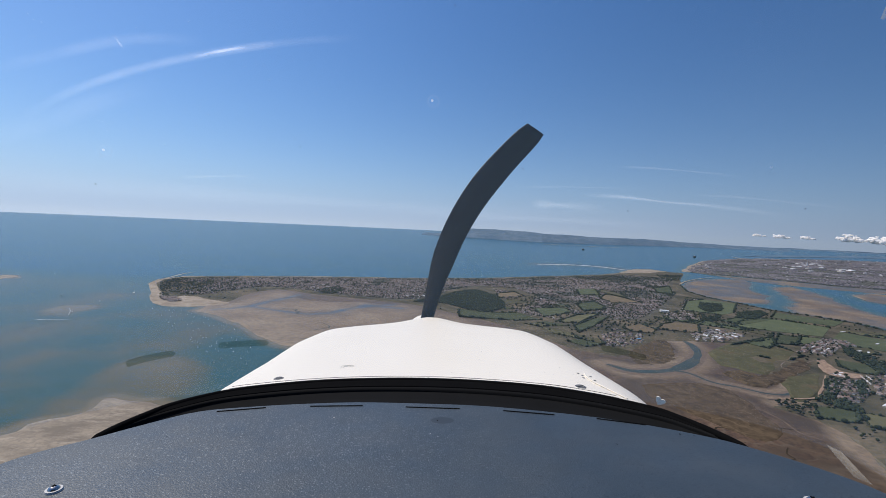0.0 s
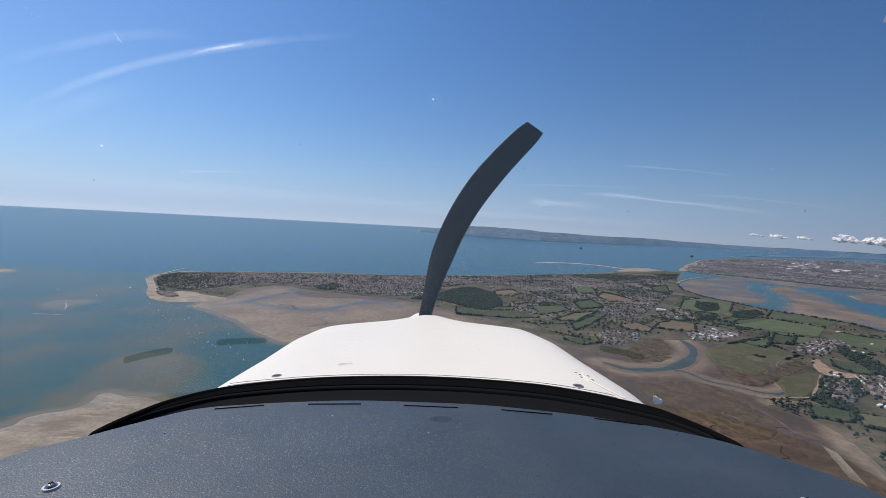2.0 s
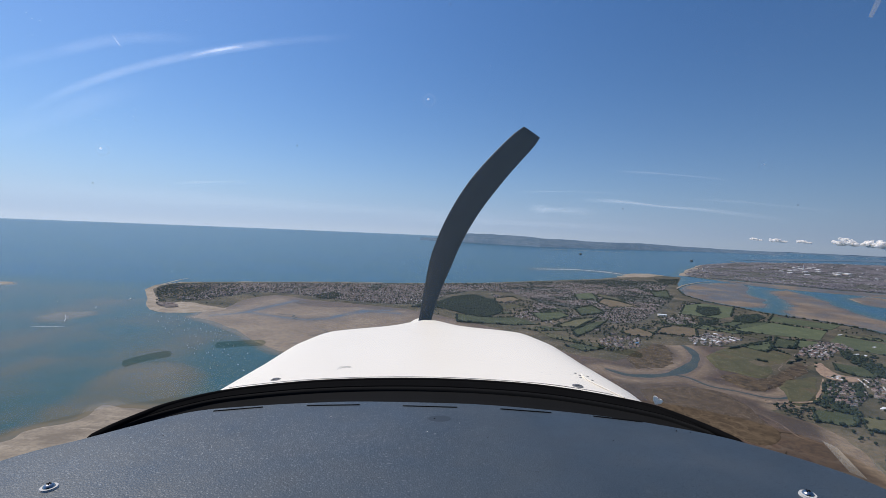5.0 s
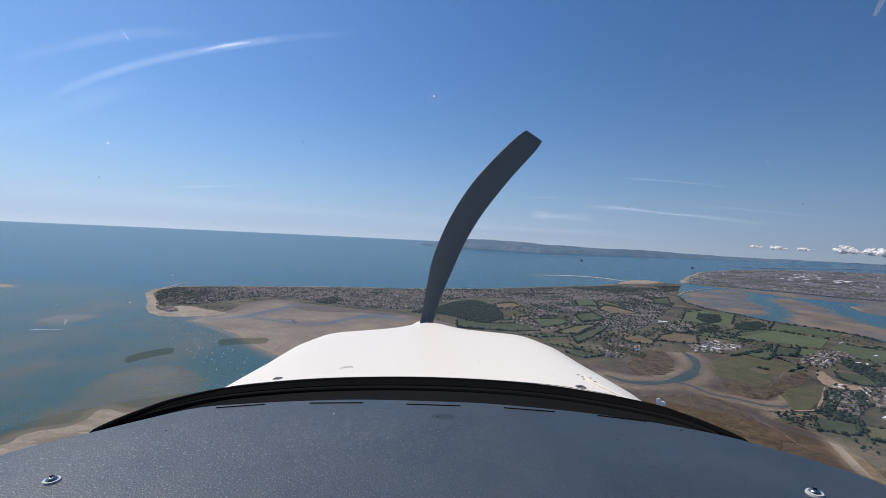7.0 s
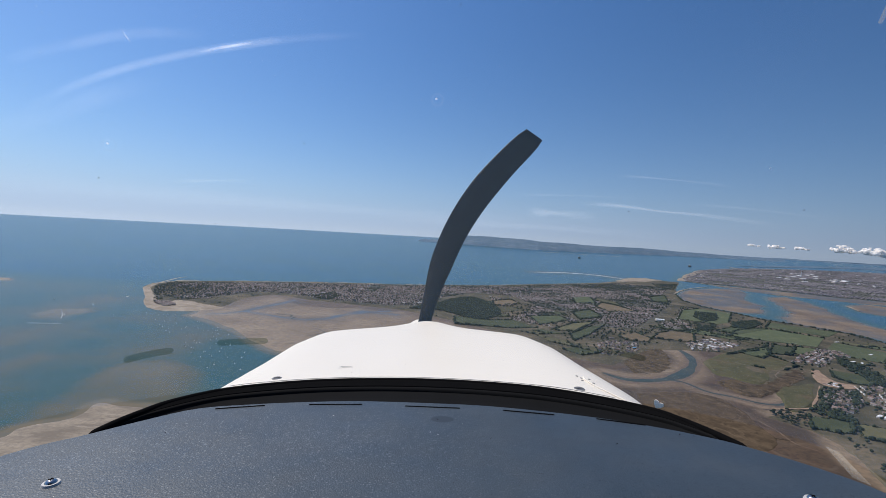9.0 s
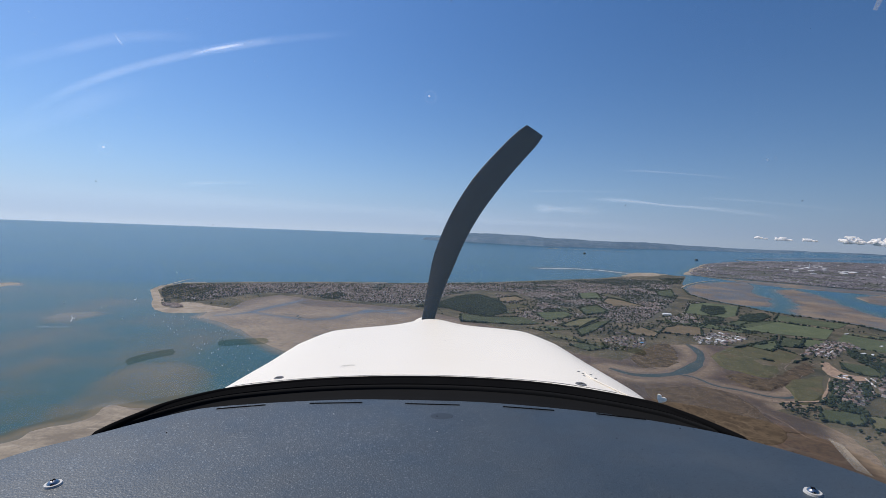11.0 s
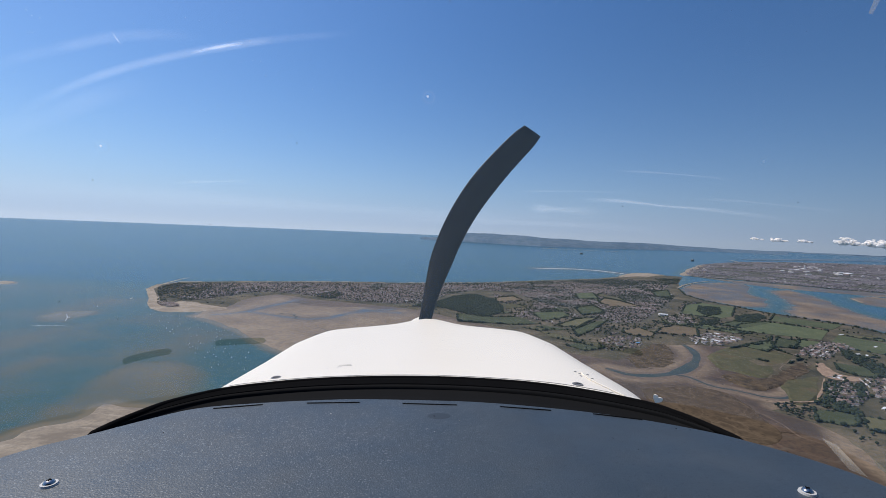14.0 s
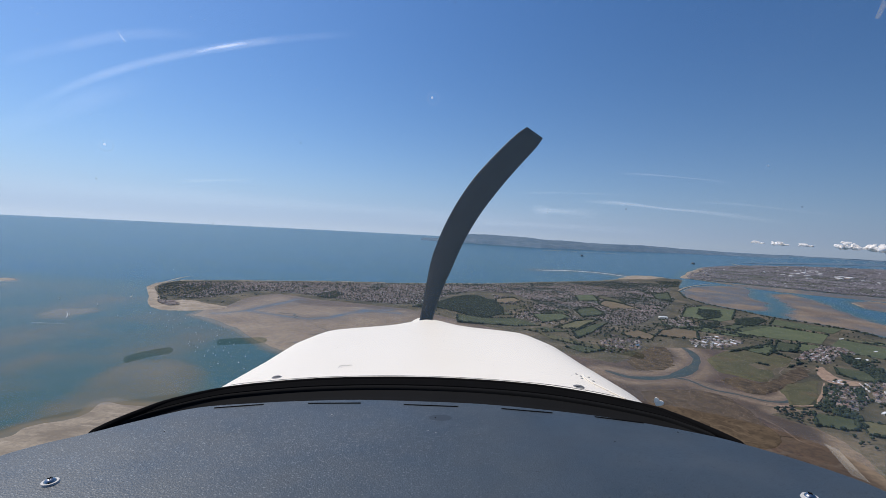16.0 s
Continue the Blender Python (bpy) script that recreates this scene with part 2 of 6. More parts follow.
FARMLAND = [(39.8, 284.6), (73, 310.5), (83.2, 276.6), (92.6, 252.5), (105.9, 245.5), (124.6, 266), (157, 303), (200.5, 370.5), (211.4, 356.6), (225.4, 336.1), (242.4, 302.7), (258.1, 277.3), (262.9, 247.7), (265.5, 211.1), (113, 87.3), (102.4, 97.3), (110.4, 115.6), (110.2, 129), (126.3, 144.2), (142.9, 162.6), (159.3, 196.9), (159.6, 222.8), (144.9, 236.7), (106.2, 219.1), (87.5, 201), (71.5, 192.4), (56.8, 193.1), (48.8, 227.9), (24.3, 250.6)]
WOOD_A = [(-21.1, 282.9), (-13.6, 297.4), (-2.4, 314.8), (8, 339.1), (24, 353.2), (36.7, 330.6), (40.2, 302.8), (39.1, 281.6), (26.9, 258.9), (18.6, 259.2), (8.9, 271.4), (-3.7, 284.1)]
WOOD_B = [(197.9, 344), (211.2, 339.8), (196.2, 311.1), (176.7, 296.9), (181.6, 317.9)]
WOOD_C = [(201.2, 305.3), (228, 318.3), (219.4, 300.5), (195.3, 279.3), (184.6, 282.3)]
WOOD_D = [(104, 136.3), (112.1, 139), (115.6, 135), (106.8, 125.9), (102.9, 128.2)]
WOOD_E = [(143.6, 164.5), (153.8, 163.1), (145.4, 147.6), (130.4, 137.5), (127, 144.3)]
WOOD_F = [(-202.6, 308.8), (-208.3, 335.7), (-192.9, 346.8), (-164.9, 353.8), (-148.3, 319), (-145.4, 282), (-153.7, 265.1), (-168.4, 272.1), (-162, 254.1), (-166.3, 254.1), (-188, 285.7)]
OUTSKIRTS = [(38.3, 365.2), (71.9, 324.2), (92.7, 309.6), (93.8, 255.9), (119.1, 261.1), (161.7, 304.7), (202.4, 374.1), (211.4, 356.6), (151.9, 259.8), (120.7, 250.1), (82.4, 223.5), (65.1, 246.5), (42.8, 267.2)]
WOOD_G = [(-92.5, 310.6), (-80.8, 335.3), (-70.6, 310.5), (-78.5, 296)]
WOOD_H = [(271.4, 574), (310.1, 584.7), (264, 505.4), (252.3, 518.6)]
WOOD_I = [(164.7, 282.4), (179.3, 287.2), (165.5, 266.9), (154.1, 264.8)]
VILLAGE = [(155.6, 196), (176.7, 216.2), (200, 233.5), (208.2, 229.2), (204.1, 218.2), (189.3, 210.9), (168.3, 192.6), (169.8, 203.6)]
VILLAGE_B = [(164.3, 169.8), (177.5, 172.4), (168.1, 149.3), (140.6, 130.1), (138.9, 138.9), (150.9, 153.4)]
HAMLET = [(76.7, 215.2), (87.2, 224.9), (99.8, 223.9), (95.7, 208), (79.8, 194.5), (71.5, 196)]
WORKS = [(126.9, 227), (142.8, 241), (153.2, 242.8), (156.1, 230.6), (146.6, 220.5), (128.7, 211.7), (122.4, 215.1)]
PIT = [(158.3, 187.3), (163.5, 189.2), (157.1, 174.6), (161.8, 169.9), (155.7, 165.1), (147.8, 167.1), (151.3, 177.3)]
TRACK = [(145.5, 167.3), (135.2, 155.7), (127.1, 147.6), (120.9, 141.9), (111.1, 140.1), (103.6, 139.7)]
CREEK_A = [(63.3, 168.9), (69.4, 162.4), (77.8, 162.4), (88.2, 166.5), (99.6, 176.4), (110.2, 190.2), (115.6, 203.6), (116.9, 213.6)]
CREEK_B = [(81.1, 164.9), (90.8, 163.3), (94.7, 153.7), (101, 149.7), (107.3, 144.9), (113.7, 144.7), (121.3, 149.5), (126.1, 157.7), (129, 163.9)]
CREEK_C = [(-122.3, 233.4), (-116, 237.8), (-109.9, 246), (-99.1, 241.5), (-84.4, 235.6), (-71.4, 232.8), (-62.3, 237.9), (-55, 252.8), (-44.1, 264.9), (-31.4, 272.2)]
CREEK_E = [(82.3, 182.7), (80.4, 174.2), (82.5, 170.5)]
LANE = [(33.7, 236.2), (63.9, 269.7), (86.5, 294.7), (111, 316.8)]
MOORINGS = [(-155.6, 230.8), (-130.1, 227.8), (-95.7, 199.7), (-76.3, 179.2), (-64.8, 144.7), (-77.7, 147.8), (-108.6, 179.2)]
SHELL_A = [(389.8, 534.3), (394.7, 529.7), (393.7, 515.8)]
SHELL_B = [(410.3, 448), (403.8, 435.9), (390.2, 412.9)]
TIP = [(-170, 260.7), (-158.5, 259.5), (-150.3, 250.4), (-155, 246.2), (-163.3, 250.6)]
CITY_SHEDS_A = [(678.9, 903.2), (877.7, 1112.4), (931.6, 1108.8), (696.9, 827.9), (559.1, 730.3)]
CITY_SHEDS_B = [(823.7, 943.6), (849.9, 939.1), (765.7, 833.8), (731.2, 830.8)]
SEA_FORTS = [(397.9, 1305.5), (650, 1171.9)]
GULLY_C = [(103.2, 164.7), (107.8, 160.2), (111.8, 157.1), (112.4, 150.8)]
GULLY_D = [(80.2, 138.2), (84.9, 135.5), (86.3, 128.1), (90.2, 125.4)]
GULLY_E = [(95.6, 129.6), (96.3, 123.1), (95.4, 115.5), (99.1, 111)]
MUD_CITY = [(373.1, 621.5), (415.7, 591.3), (449, 566.1), (478.1, 533.5), (519.6, 514.9), (559.5, 474.5), (510.5, 432.5), (476.2, 471.4), (442.3, 493.1), (408.1, 514), (381.6, 542.1), (374.9, 574.9)]
CHANNEL_B = [(-109.9, 246.0), (-105.3, 264.1), (-100.1, 277.8), (-97.6, 291.3)]
CHANNEL_C = [(-55.0, 252.8), (-47.9, 267.1), (-38.7, 263.3), (-26.8, 262.6)]
FLAT_MARSH = [(-107.2, 296.9), (-92.6, 325.4), (-73.3, 314.8), (-52.1, 289.0), (-22.8, 293.2), (-8.4, 312.0), (-12.7, 282.3), (-30.7, 266.6), (-49.4, 274.7), (-69.9, 271.9), (-88.2, 274.3)]
MEADOW_A = [(118.8, 193.6), (135.3, 209.3), (147.3, 215.4), (154.2, 209.5), (161.6, 204.3), (147.9, 189.6), (138.0, 183.6), (129.2, 171.4), (120.7, 167.7), (116.5, 173.2), (112.9, 177.1)]
MARSH_A = [(92.2, 215.8), (101.4, 220.7), (107.4, 215.6), (104.6, 200.5), (98.0, 186.4), (90.2, 176.6), (82.5, 173.3), (76.9, 173.5), (80.2, 188.8)]
MARSH_B = [(106.0, 164.8), (113.8, 167.8), (117.1, 162.2), (131.0, 170.2), (140.7, 179.3), (154.9, 188.6), (144.6, 174.5), (129.6, 163.6), (117.3, 155.2), (110.0, 151.9), (106.8, 157.1)]
MARSH_C = [(67.6, 147.3), (78.7, 150.5), (88.3, 151.5), (94.9, 147.4), (95.7, 137.8), (93.6, 127.3), (90.9, 116.1), (82.0, 109.7), (77.0, 115.2), (71.4, 125.8), (66.1, 136.9)]
MEADOW_HEDGES = [[(136.1, 191.0), (139.3, 187.5)], [(145.9, 185.9), (160.3, 195.5)], [(159.1, 213.6), (160.3, 197.5)], [(135.8, 208.7), (164.4, 223.4)], [(166.8, 226.7), (176.2, 237.3)], [(174.0, 212.7), (172.6, 218.4)]]
MEADOW = [(131.6, 164.0), (143.5, 168.3), (123.2, 145.2), (114.4, 141.8), (126.5, 161.2)]
WOOD_J = [(195.1, 217.2), (195.5, 210.9), (192.1, 196.1), (184.7, 181.5), (173.0, 169.6), (170.4, 172.1), (178.8, 187.1), (179.8, 196.3)]
WOOD_L = [(120.0, 142.4), (127.5, 143.8), (129.8, 138.1), (127.0, 131.3), (122.3, 131.7), (119.0, 137.9)]
WOOD_M = [(151.3, 160.2), (155.1, 162.0), (143.3, 148.1), (138.0, 144.8)]
CHALETS = [(162.3, 198.6), (176.6, 212.5), (197.3, 229.7), (195.1, 223.0), (174.9, 199.9), (170.9, 200.6)]
CARAVANS = [(158.7, 168.5), (164.2, 169.0), (157.6, 160.3), (152.0, 156.1), (151.8, 160.3)]
CARAVANS_B = [(160.3, 161.4), (168.0, 164.6), (155.2, 150.3), (151.8, 150.6)]
PIT_SHEDS = [(145.8, 168.8), (155.5, 172.7), (157.6, 169.4), (153.7, 165.1), (148.4, 165.8)]
LONG_ROOFS = [(195.9, 208.4), (198.3, 206.4), (221.0, 225.8), (139.3, 137.7), (140.6, 136.7), (229.0, 254.5)]
TANGLE = [[(158.2, 188.2), (149.6, 182.0), (146.3, 175.8), (139.3, 171.7), (134.0, 166.3)],
          [(143.7, 184.9), (136.4, 177.6), (134.4, 171.9), (128.0, 166.8)],
          [(131.4, 195.1), (134.1, 191.7), (135.4, 188.9)],
          [(105.7, 160.3), (107.9, 157.4), (110.9, 155.8), (115.5, 156.8), (111.1, 153.2)],
          [(118.2, 191.9), (114.1, 180.9), (108.4, 172.7), (107.2, 166.0)]]
WATERFRONT = [(357.4, 669.0), (367.5, 633.0), (381.2, 603.4), (390.2, 580.0)]
PIER = [(847.6, 1329.1), (794.7, 1193.1), (775.1, 1100.1)]
ISLE_BEACH = [(362.1, 1701.0), (466.0, 1724.4), (568.1, 1700.6), (688.8, 1704.3)]
HARBOUR_EDGE = [(247.5, 471.0), (272.0, 505.8), (306.2, 544.3), (341.5, 575.0), (349.7, 574.0)]
SPIT_END = [(-209.8, 307.6), (-213.9, 327.6), (-217.9, 350.9), (-220.5, 368.6), (-220.2, 379.6)]
SURF = [(-176.5, 204.1), (-182.6, 212.3), (-188.3, 218.2)]
WHITE_HALL = (145.7, 293.4)
TOWER = (784.3, 972.8)
BLUE_ROOF = (93.2, 210.3)
SHED = (-13.8, 308.7)
WAKE = (-181.7, 192.7)
FERRY = (-192.9, 271)
PERCH = (-181.1, 211.6)
FIELDS.append(('green', [(189.9, 348.1), (210.4, 361.3), (227.4, 345.9), (196.7, 301.9), (181.9, 291.5), (162.9, 303.2)]))
FIELDS.append(('tan', [(124.5, 251.3), (132.2, 256.5), (145.8, 253.7), (134.6, 231.5), (114.3, 236.4)]))
FIELDS.append(('green', [(181.9, 272), (209.9, 287.2), (230.6, 265.1), (203.6, 237.8), (180.3, 248.1), (165.9, 253)]))
FIELDS.append(('green', [(232.5, 312.2), (250.1, 293.4), (260, 288.5), (237.4, 269.9), (215.4, 292.3)]))
FIELDS.append(('green', [(226.6, 253.5), (237.4, 232.4), (212, 209.2), (205.4, 216.6), (202.3, 230.8)]))
FIELDS.append(('green', [(180.2, 238.3), (187, 232.2), (172.2, 215.1), (162.1, 216.4)]))
FIELDS.append(('green', [(8.4, 266.8), (28.4, 260.2), (44, 264.2), (53.9, 245.7), (38.9, 240.7), (8, 244.9)]))
FIELDS.append(('green', [(170.4, 191.5), (181.4, 183), (168.4, 170.6), (163.1, 173.3), (161.9, 179.6)]))
FIELDS.append(('green', [(114.6, 134.4), (125.7, 132.3), (118.1, 123.1), (112.7, 123.3), (108.3, 126.1)]))
FIELDS.append(('olive', [(125.6, 130.4), (134.4, 127.4), (125.2, 116.8), (118.4, 120.8)]))
FIELDS.append(('tan', [(39.3, 338.5), (55.1, 351.6), (58.9, 331.2), (37.8, 316.9)]))
FIELDS.append(('tan', [(131.4, 363.2), (139, 352.8), (145.5, 325.9), (120.5, 320.6), (118.5, 338.9)]))
FIELDS.append(('green', [(114.6, 386.2), (133.6, 398.7), (125.9, 360.8), (106.3, 349.4)]))
FIELDS.append(('olive', [(37.3, 304.8), (51.5, 313.1), (56.3, 301.5), (35.3, 286.9)]))
FIELDS.append(('green', [(55.6, 281), (77.6, 289.3), (80.1, 275.5), (57.9, 254.5)]))
FIELDS.append(('green', [(91.1, 306.8), (108.9, 322.8), (108.2, 294.9), (88.6, 280.3)]))
FIELDS.append(('olive', [(61, 242.3), (80, 265.3), (98.2, 276.7), (74.1, 242.4)]))
FIELDS.append(('green', [(69.3, 234.2), (88.8, 258.8), (98.4, 265.1), (82, 238.1), (67.3, 219.1)]))
FIELDS.append(('olive', [(138.1, 394.1), (146.7, 373), (143.6, 349.4), (136.8, 362.8), (130.6, 377.8)]))
FIELDS.append(('tan', [(97.1, 237.6), (110.3, 246.9), (112.9, 234.8), (107.1, 226), (96.6, 228.8)]))
FIELDS.append(('green', [(198.3, 422.8), (224.8, 446.7), (202, 394.5), (187.8, 394.4)]))
FIELDS.append(('green', [(146, 215.2), (170.5, 230), (162.2, 215.4), (151.3, 205.3)]))
FIELDS.append(('green', [(189.2, 235.1), (201.5, 231.7), (181.4, 214.5), (176.1, 219)]))
FIELDS.append(('olive', [(195.5, 218), (206.8, 215.1), (200.9, 203.2), (188.2, 203.6)]))
FIELDS.append(('green', [(141.1, 161.7), (145.3, 162.5), (130, 144.8), (126.7, 144.3)]))
FIELDS.append(('green', [(194.3, 288.8), (210.2, 284), (175.3, 259.9), (168.4, 269.3)]))
ISLE_SHORE = [(-3.42, 2374), (1.12, 2232), (6.23, 2130), (11.95, 2030), (15.40, 2125), (20.70, 2282), (27.97, 2739), (33.38, 3030), (37.83, 3131)]
ISLE_RIDGE = [(-3.43, 0.0), (-3.0, 9), (-1.3, 13), (-0.85, 15), (-0.55, 36), (0.1, 44), (3.22, 48.1), (9.73, 43.4), (12.55, 38.4), (18.66, 32.3), (21.89, 31.8), (24.97, 30.5), (27.91, 24.3), (30.70, 20.1), (33.35, 14.5), (37.82, -1.3)]
CUMULUS = [(34.57, 0.61), (35.22, 0.54), (36.47, 0.52), (37.13, 0.45), (38.58, 0.5), (39.16, 0.44), (41.32, 0.55), (41.82, 0.48), (42.39, 0.37), (43.4, 0.45), (44.06, 0.35), (44.7, 0.24), (45.73, 0.13)]
WISP_A = [(16.61, 4.65), (19.57, 4.59), (22.13, 4.43), (25.81, 4.0), (29.26, 3.76), (33.03, 3.31), (37.91, 2.6)]
WISP_B = [(10.17, 3.41), (13.67, 3.34), (19.06, 3.1)]
WISP_C = [(19.96, 8.09), (24.33, 7.85), (29.56, 7.28), (32.78, 6.76)]
WISP_D = [(-32.03, 3.95), (-27.66, 4.5), (-23.51, 4.86)]
STREAK_A = [(-41.97, 13.88), (-39.7, 15.28), (-37.26, 16.54), (-34.63, 17.85), (-31.81, 18.88), (-28.8, 19.56), (-25.3, 20.11)]
STREAK_B = [(-40.56, 10.06), (-37.31, 12.74), (-33.75, 15.0), (-29.85, 16.93), (-26.41, 18.31), (-23.31, 19.37), (-19.13, 20.62), (-14.69, 21.64), (-7.97, 22.7)]
GLINT = [(-26.41, 18.25), (-24.74, 18.95), (-22.73, 19.64), (-20.96, 20.16)]
CHIPS = [(1.22, 16.04), (-34.53, 7.6), (38.79, 7.08)]
SPECKS = [(-15.14, 9.88), (12.67, 7.96), (-35.39, 4.19), (-24.74, -0.08), (41.54, 2.93), (25.06, 2.77), (3.83, 26.42)]
REFLECT_A = [(-33.27, -14.55), (-32.14, -14.31), (-30.61, -14.12), (-28.71, -14.0)]
REFLECT_B = [(-24.44, -13.66), (-22.17, -13.67), (-18.87, -13.8)]
REFLECT_C = [(22.59, -13.74), (24.87, -13.95), (27.69, -14.31)]
STRIP = [(44.12, -19.39), (45.3, -19.7), (47.6, -21.7), (46.3, -21.51)]
STRIP_TOP = [(46.47, 20.6), (46.02, 19.29), (46.29, 19.13), (46.85, 20.31)]


# ---- mesh helpers ----
def part(name, bm, material, parent=None, label="", smooth=False):
    """Links a bmesh as one mesh object, under a thing if one is given."""
    me = bpy.data.meshes.new(name)
    bm.to_mesh(me)
    bm.free()
    me.materials.append(material)
    if smooth:
        me.polygons.foreach_set("use_smooth", [True] * len(me.polygons))
    ob = new(name, me)
    if parent:
        ob.parent = parent
    if label:
        ob["label"] = label
    return ob


def sheet(name, verts, faces, material, attrs=None, smooth=False, parent=None):
    """Links a mesh from arrays of vertices and of faces with the same number of corners."""
    me = bpy.data.meshes.new(name)
    verts, faces = np.asarray(verts, np.float32), np.asarray(faces, np.int32)
    n, k = faces.shape
    me.vertices.add(len(verts))
    me.vertices.foreach_set("co", verts.ravel())
    me.loops.add(n * k)
    me.loops.foreach_set("vertex_index", faces.ravel())
    me.polygons.add(n)
    me.polygons.foreach_set("loop_start", np.arange(0, n * k, k, dtype=np.int32))
    me.polygons.foreach_set("loop_total", np.full(n, k, np.int32))
    me.update(calc_edges=True)
    for key, values in (attrs or {}).items():
        at = me.attributes.new(key, "FLOAT", "POINT")
        at.data.foreach_set("value", np.asarray(values, np.float32))
    if smooth:
        me.polygons.foreach_set("use_smooth", np.ones(n, bool))
    me.materials.append(material)
    ob = new(name, me)
    if parent:
        ob.parent = parent
    return ob


def distance(points, line, closed=True):
    """Distance of points from a polyline; below zero inside it where it is closed."""
    P = np.asarray(line, float)
    best = np.full(len(points), 1e9)
    inside = np.zeros(len(points), bool)
    ends = [(P[i], P[(i + 1) % len(P)]) for i in range(len(P) if closed else len(P) - 1)]
    for a, b in ends:
        d = b - a
        w = points - a
        s = np.clip((w @ d) / (d @ d + 1e-9), 0, 1)
        best = np.minimum(best, np.hypot(w[:, 0] - s * d[0], w[:, 1] - s * d[1]))
        if closed:
            up = (a[1] <= points[:, 1]) != (b[1] <= points[:, 1])
            cut = a[0] + (points[:, 1] - a[1]) / (d[1] if abs(d[1]) > 1e-9 else 1e-9) * d[0]
            inside ^= up & (points[:, 0] < cut)
    return np.where(inside, -best, best)


def rough_field(points, size, octaves=4, seed=0):
    """Smooth random field about 0, within about +-1, of features of that size."""
    total, amp, norm = np.zeros(len(points)), 1.0, 0.0
    for o in range(octaves):
        q = points / size * 2 ** o + 17.3 * (o + seed)
        i = np.floor(q).astype(np.int64)
        f = q - i
        f = f * f * (3 - 2 * f)

        def h(dx, dy):
            v = ((i[:, 0] + dx) * 374761393 + (i[:, 1] + dy) * 668265263 + seed * 974711) & 0x7FFFFFFF
            v = ((v ^ (v >> 13)) * 1274126177) & 0x7FFFFFFF
            return ((v ^ (v >> 16)) & 0xFFFF) / 32767.5 - 1
        total += amp * ((h(0, 0) * (1 - f[:, 0]) + h(1, 0) * f[:, 0]) * (1 - f[:, 1])
                        + (h(0, 1) * (1 - f[:, 0]) + h(1, 1) * f[:, 0]) * f[:, 1])
        norm += amp
        amp *= 0.55
    return total / norm


def step(x, a, b):
    s = np.clip((x - a) / (b - a), 0, 1)
    return s * s * (3 - 2 * s)


def scatter(poly, count, rng, gap=0.0):
    """Random points inside an outline."""
    P = np.asarray(poly)
    lo, hi = P.min(0), P.max(0)
    got = []
    while len(got) < count:
        q = lo + rng.random((count * 3, 2)) * (hi - lo)
        q = q[distance(q, poly) < -gap]
        got.extend(q.tolist())
    return np.array(got[:count])


def smooth_line(line, n):
    """A Catmull-Rom curve through the points of a line."""
    P = np.asarray(line, float)
    P = np.vstack([2 * P[0] - P[1], P, 2 * P[-1] - P[-2]])
    res = []
    for s in np.linspace(0, len(P) - 3 - 1e-6, n):
        i, t = int(s), s - int(s)
        a, b, c, d = P[i:i + 4]
        res.append(0.5 * (2 * b + (c - a) * t + (2 * a - 5 * b + 4 * c - d) * t * t + (3 * b - a - 3 * c + d) * t ** 3))
    return np.array(res)


# ---- materials of the land ----
k = Mat("sea_water", 0.22, 0, 0.10)
k.b.inputs["IOR"].default_value = 1.33
sh = k.attr("shoal")
patch = k.noise(0.012, 5, 0.6, stretch=(1, 2.2, 1))
n = k.node("ShaderNodeMath")
n.operation = "MULTIPLY_ADD"
n.inputs[1].default_value = 0.16
k.link(patch, n.inputs[0])
k.link(sh, n.inputs[2])
k.color(k.ramp(n.outputs[0], [(0.05, (0.006, 0.077, 0.150)), (0.27, (0.019, 0.073, 0.078)), (0.48, (0.045, 0.083, 0.064)),
                              (0.72, (0.108, 0.095, 0.048)), (0.97, (0.178, 0.140, 0.076))]))
depth_color = k.b.inputs["Base Color"].links[0].from_socket
chop = k.ramp(k.noise(1.6, 5, 0.75, stretch=(1, 0.5, 1)), [(0.45, 0.0), (0.66, 0.11)])
swell = k.ramp(k.noise(0.22, 6, 0.75, stretch=(0.5, 1, 1)), [(0.45, 0.0), (0.64, 0.20)])
depth_color = k.mix(swell, depth_color, (0.022, 0.110, 0.168))
caps = k.ramp(k.noise(0.7, 3, 0.8), [(0.735, 0.0), (0.76, 0.6)])
k.color(k.mix(caps, k.mix(chop, depth_color, (0.030, 0.128, 0.185)), (0.5, 0.55, 0.56)))
k.bump(k.noise(0.9, 6, 0.7), 0.35, 0.25)
SEA = k.m

k = Mat("wet_sand", 0.6, 0, 0.35)
c = k.mix(k.ramp(k.noise(0.09, 7, 0.65, stretch=(1, 2.0, 1)), [(0.38, 0.0), (0.62, 1.0)]), (0.150, 0.116, 0.076), (0.29, 0.234, 0.162))
c = k.mix(k.ramp(k.noise(0.22, 6, 0.7, stretch=(0.6, 2.4, 1)), [(0.54, 0.0), (0.66, 0.6)]), c, (0.40, 0.335, 0.25))
k.color(k.mix(k.ramp(k.noise(0.9, 6, 0.7), [(0.45, 0.0), (0.66, 0.6)]), c, (0.125, 0.098, 0.07)))
k.bump(k.noise(0.7, 6), 0.4, 0.15)
WET_SAND = k.m

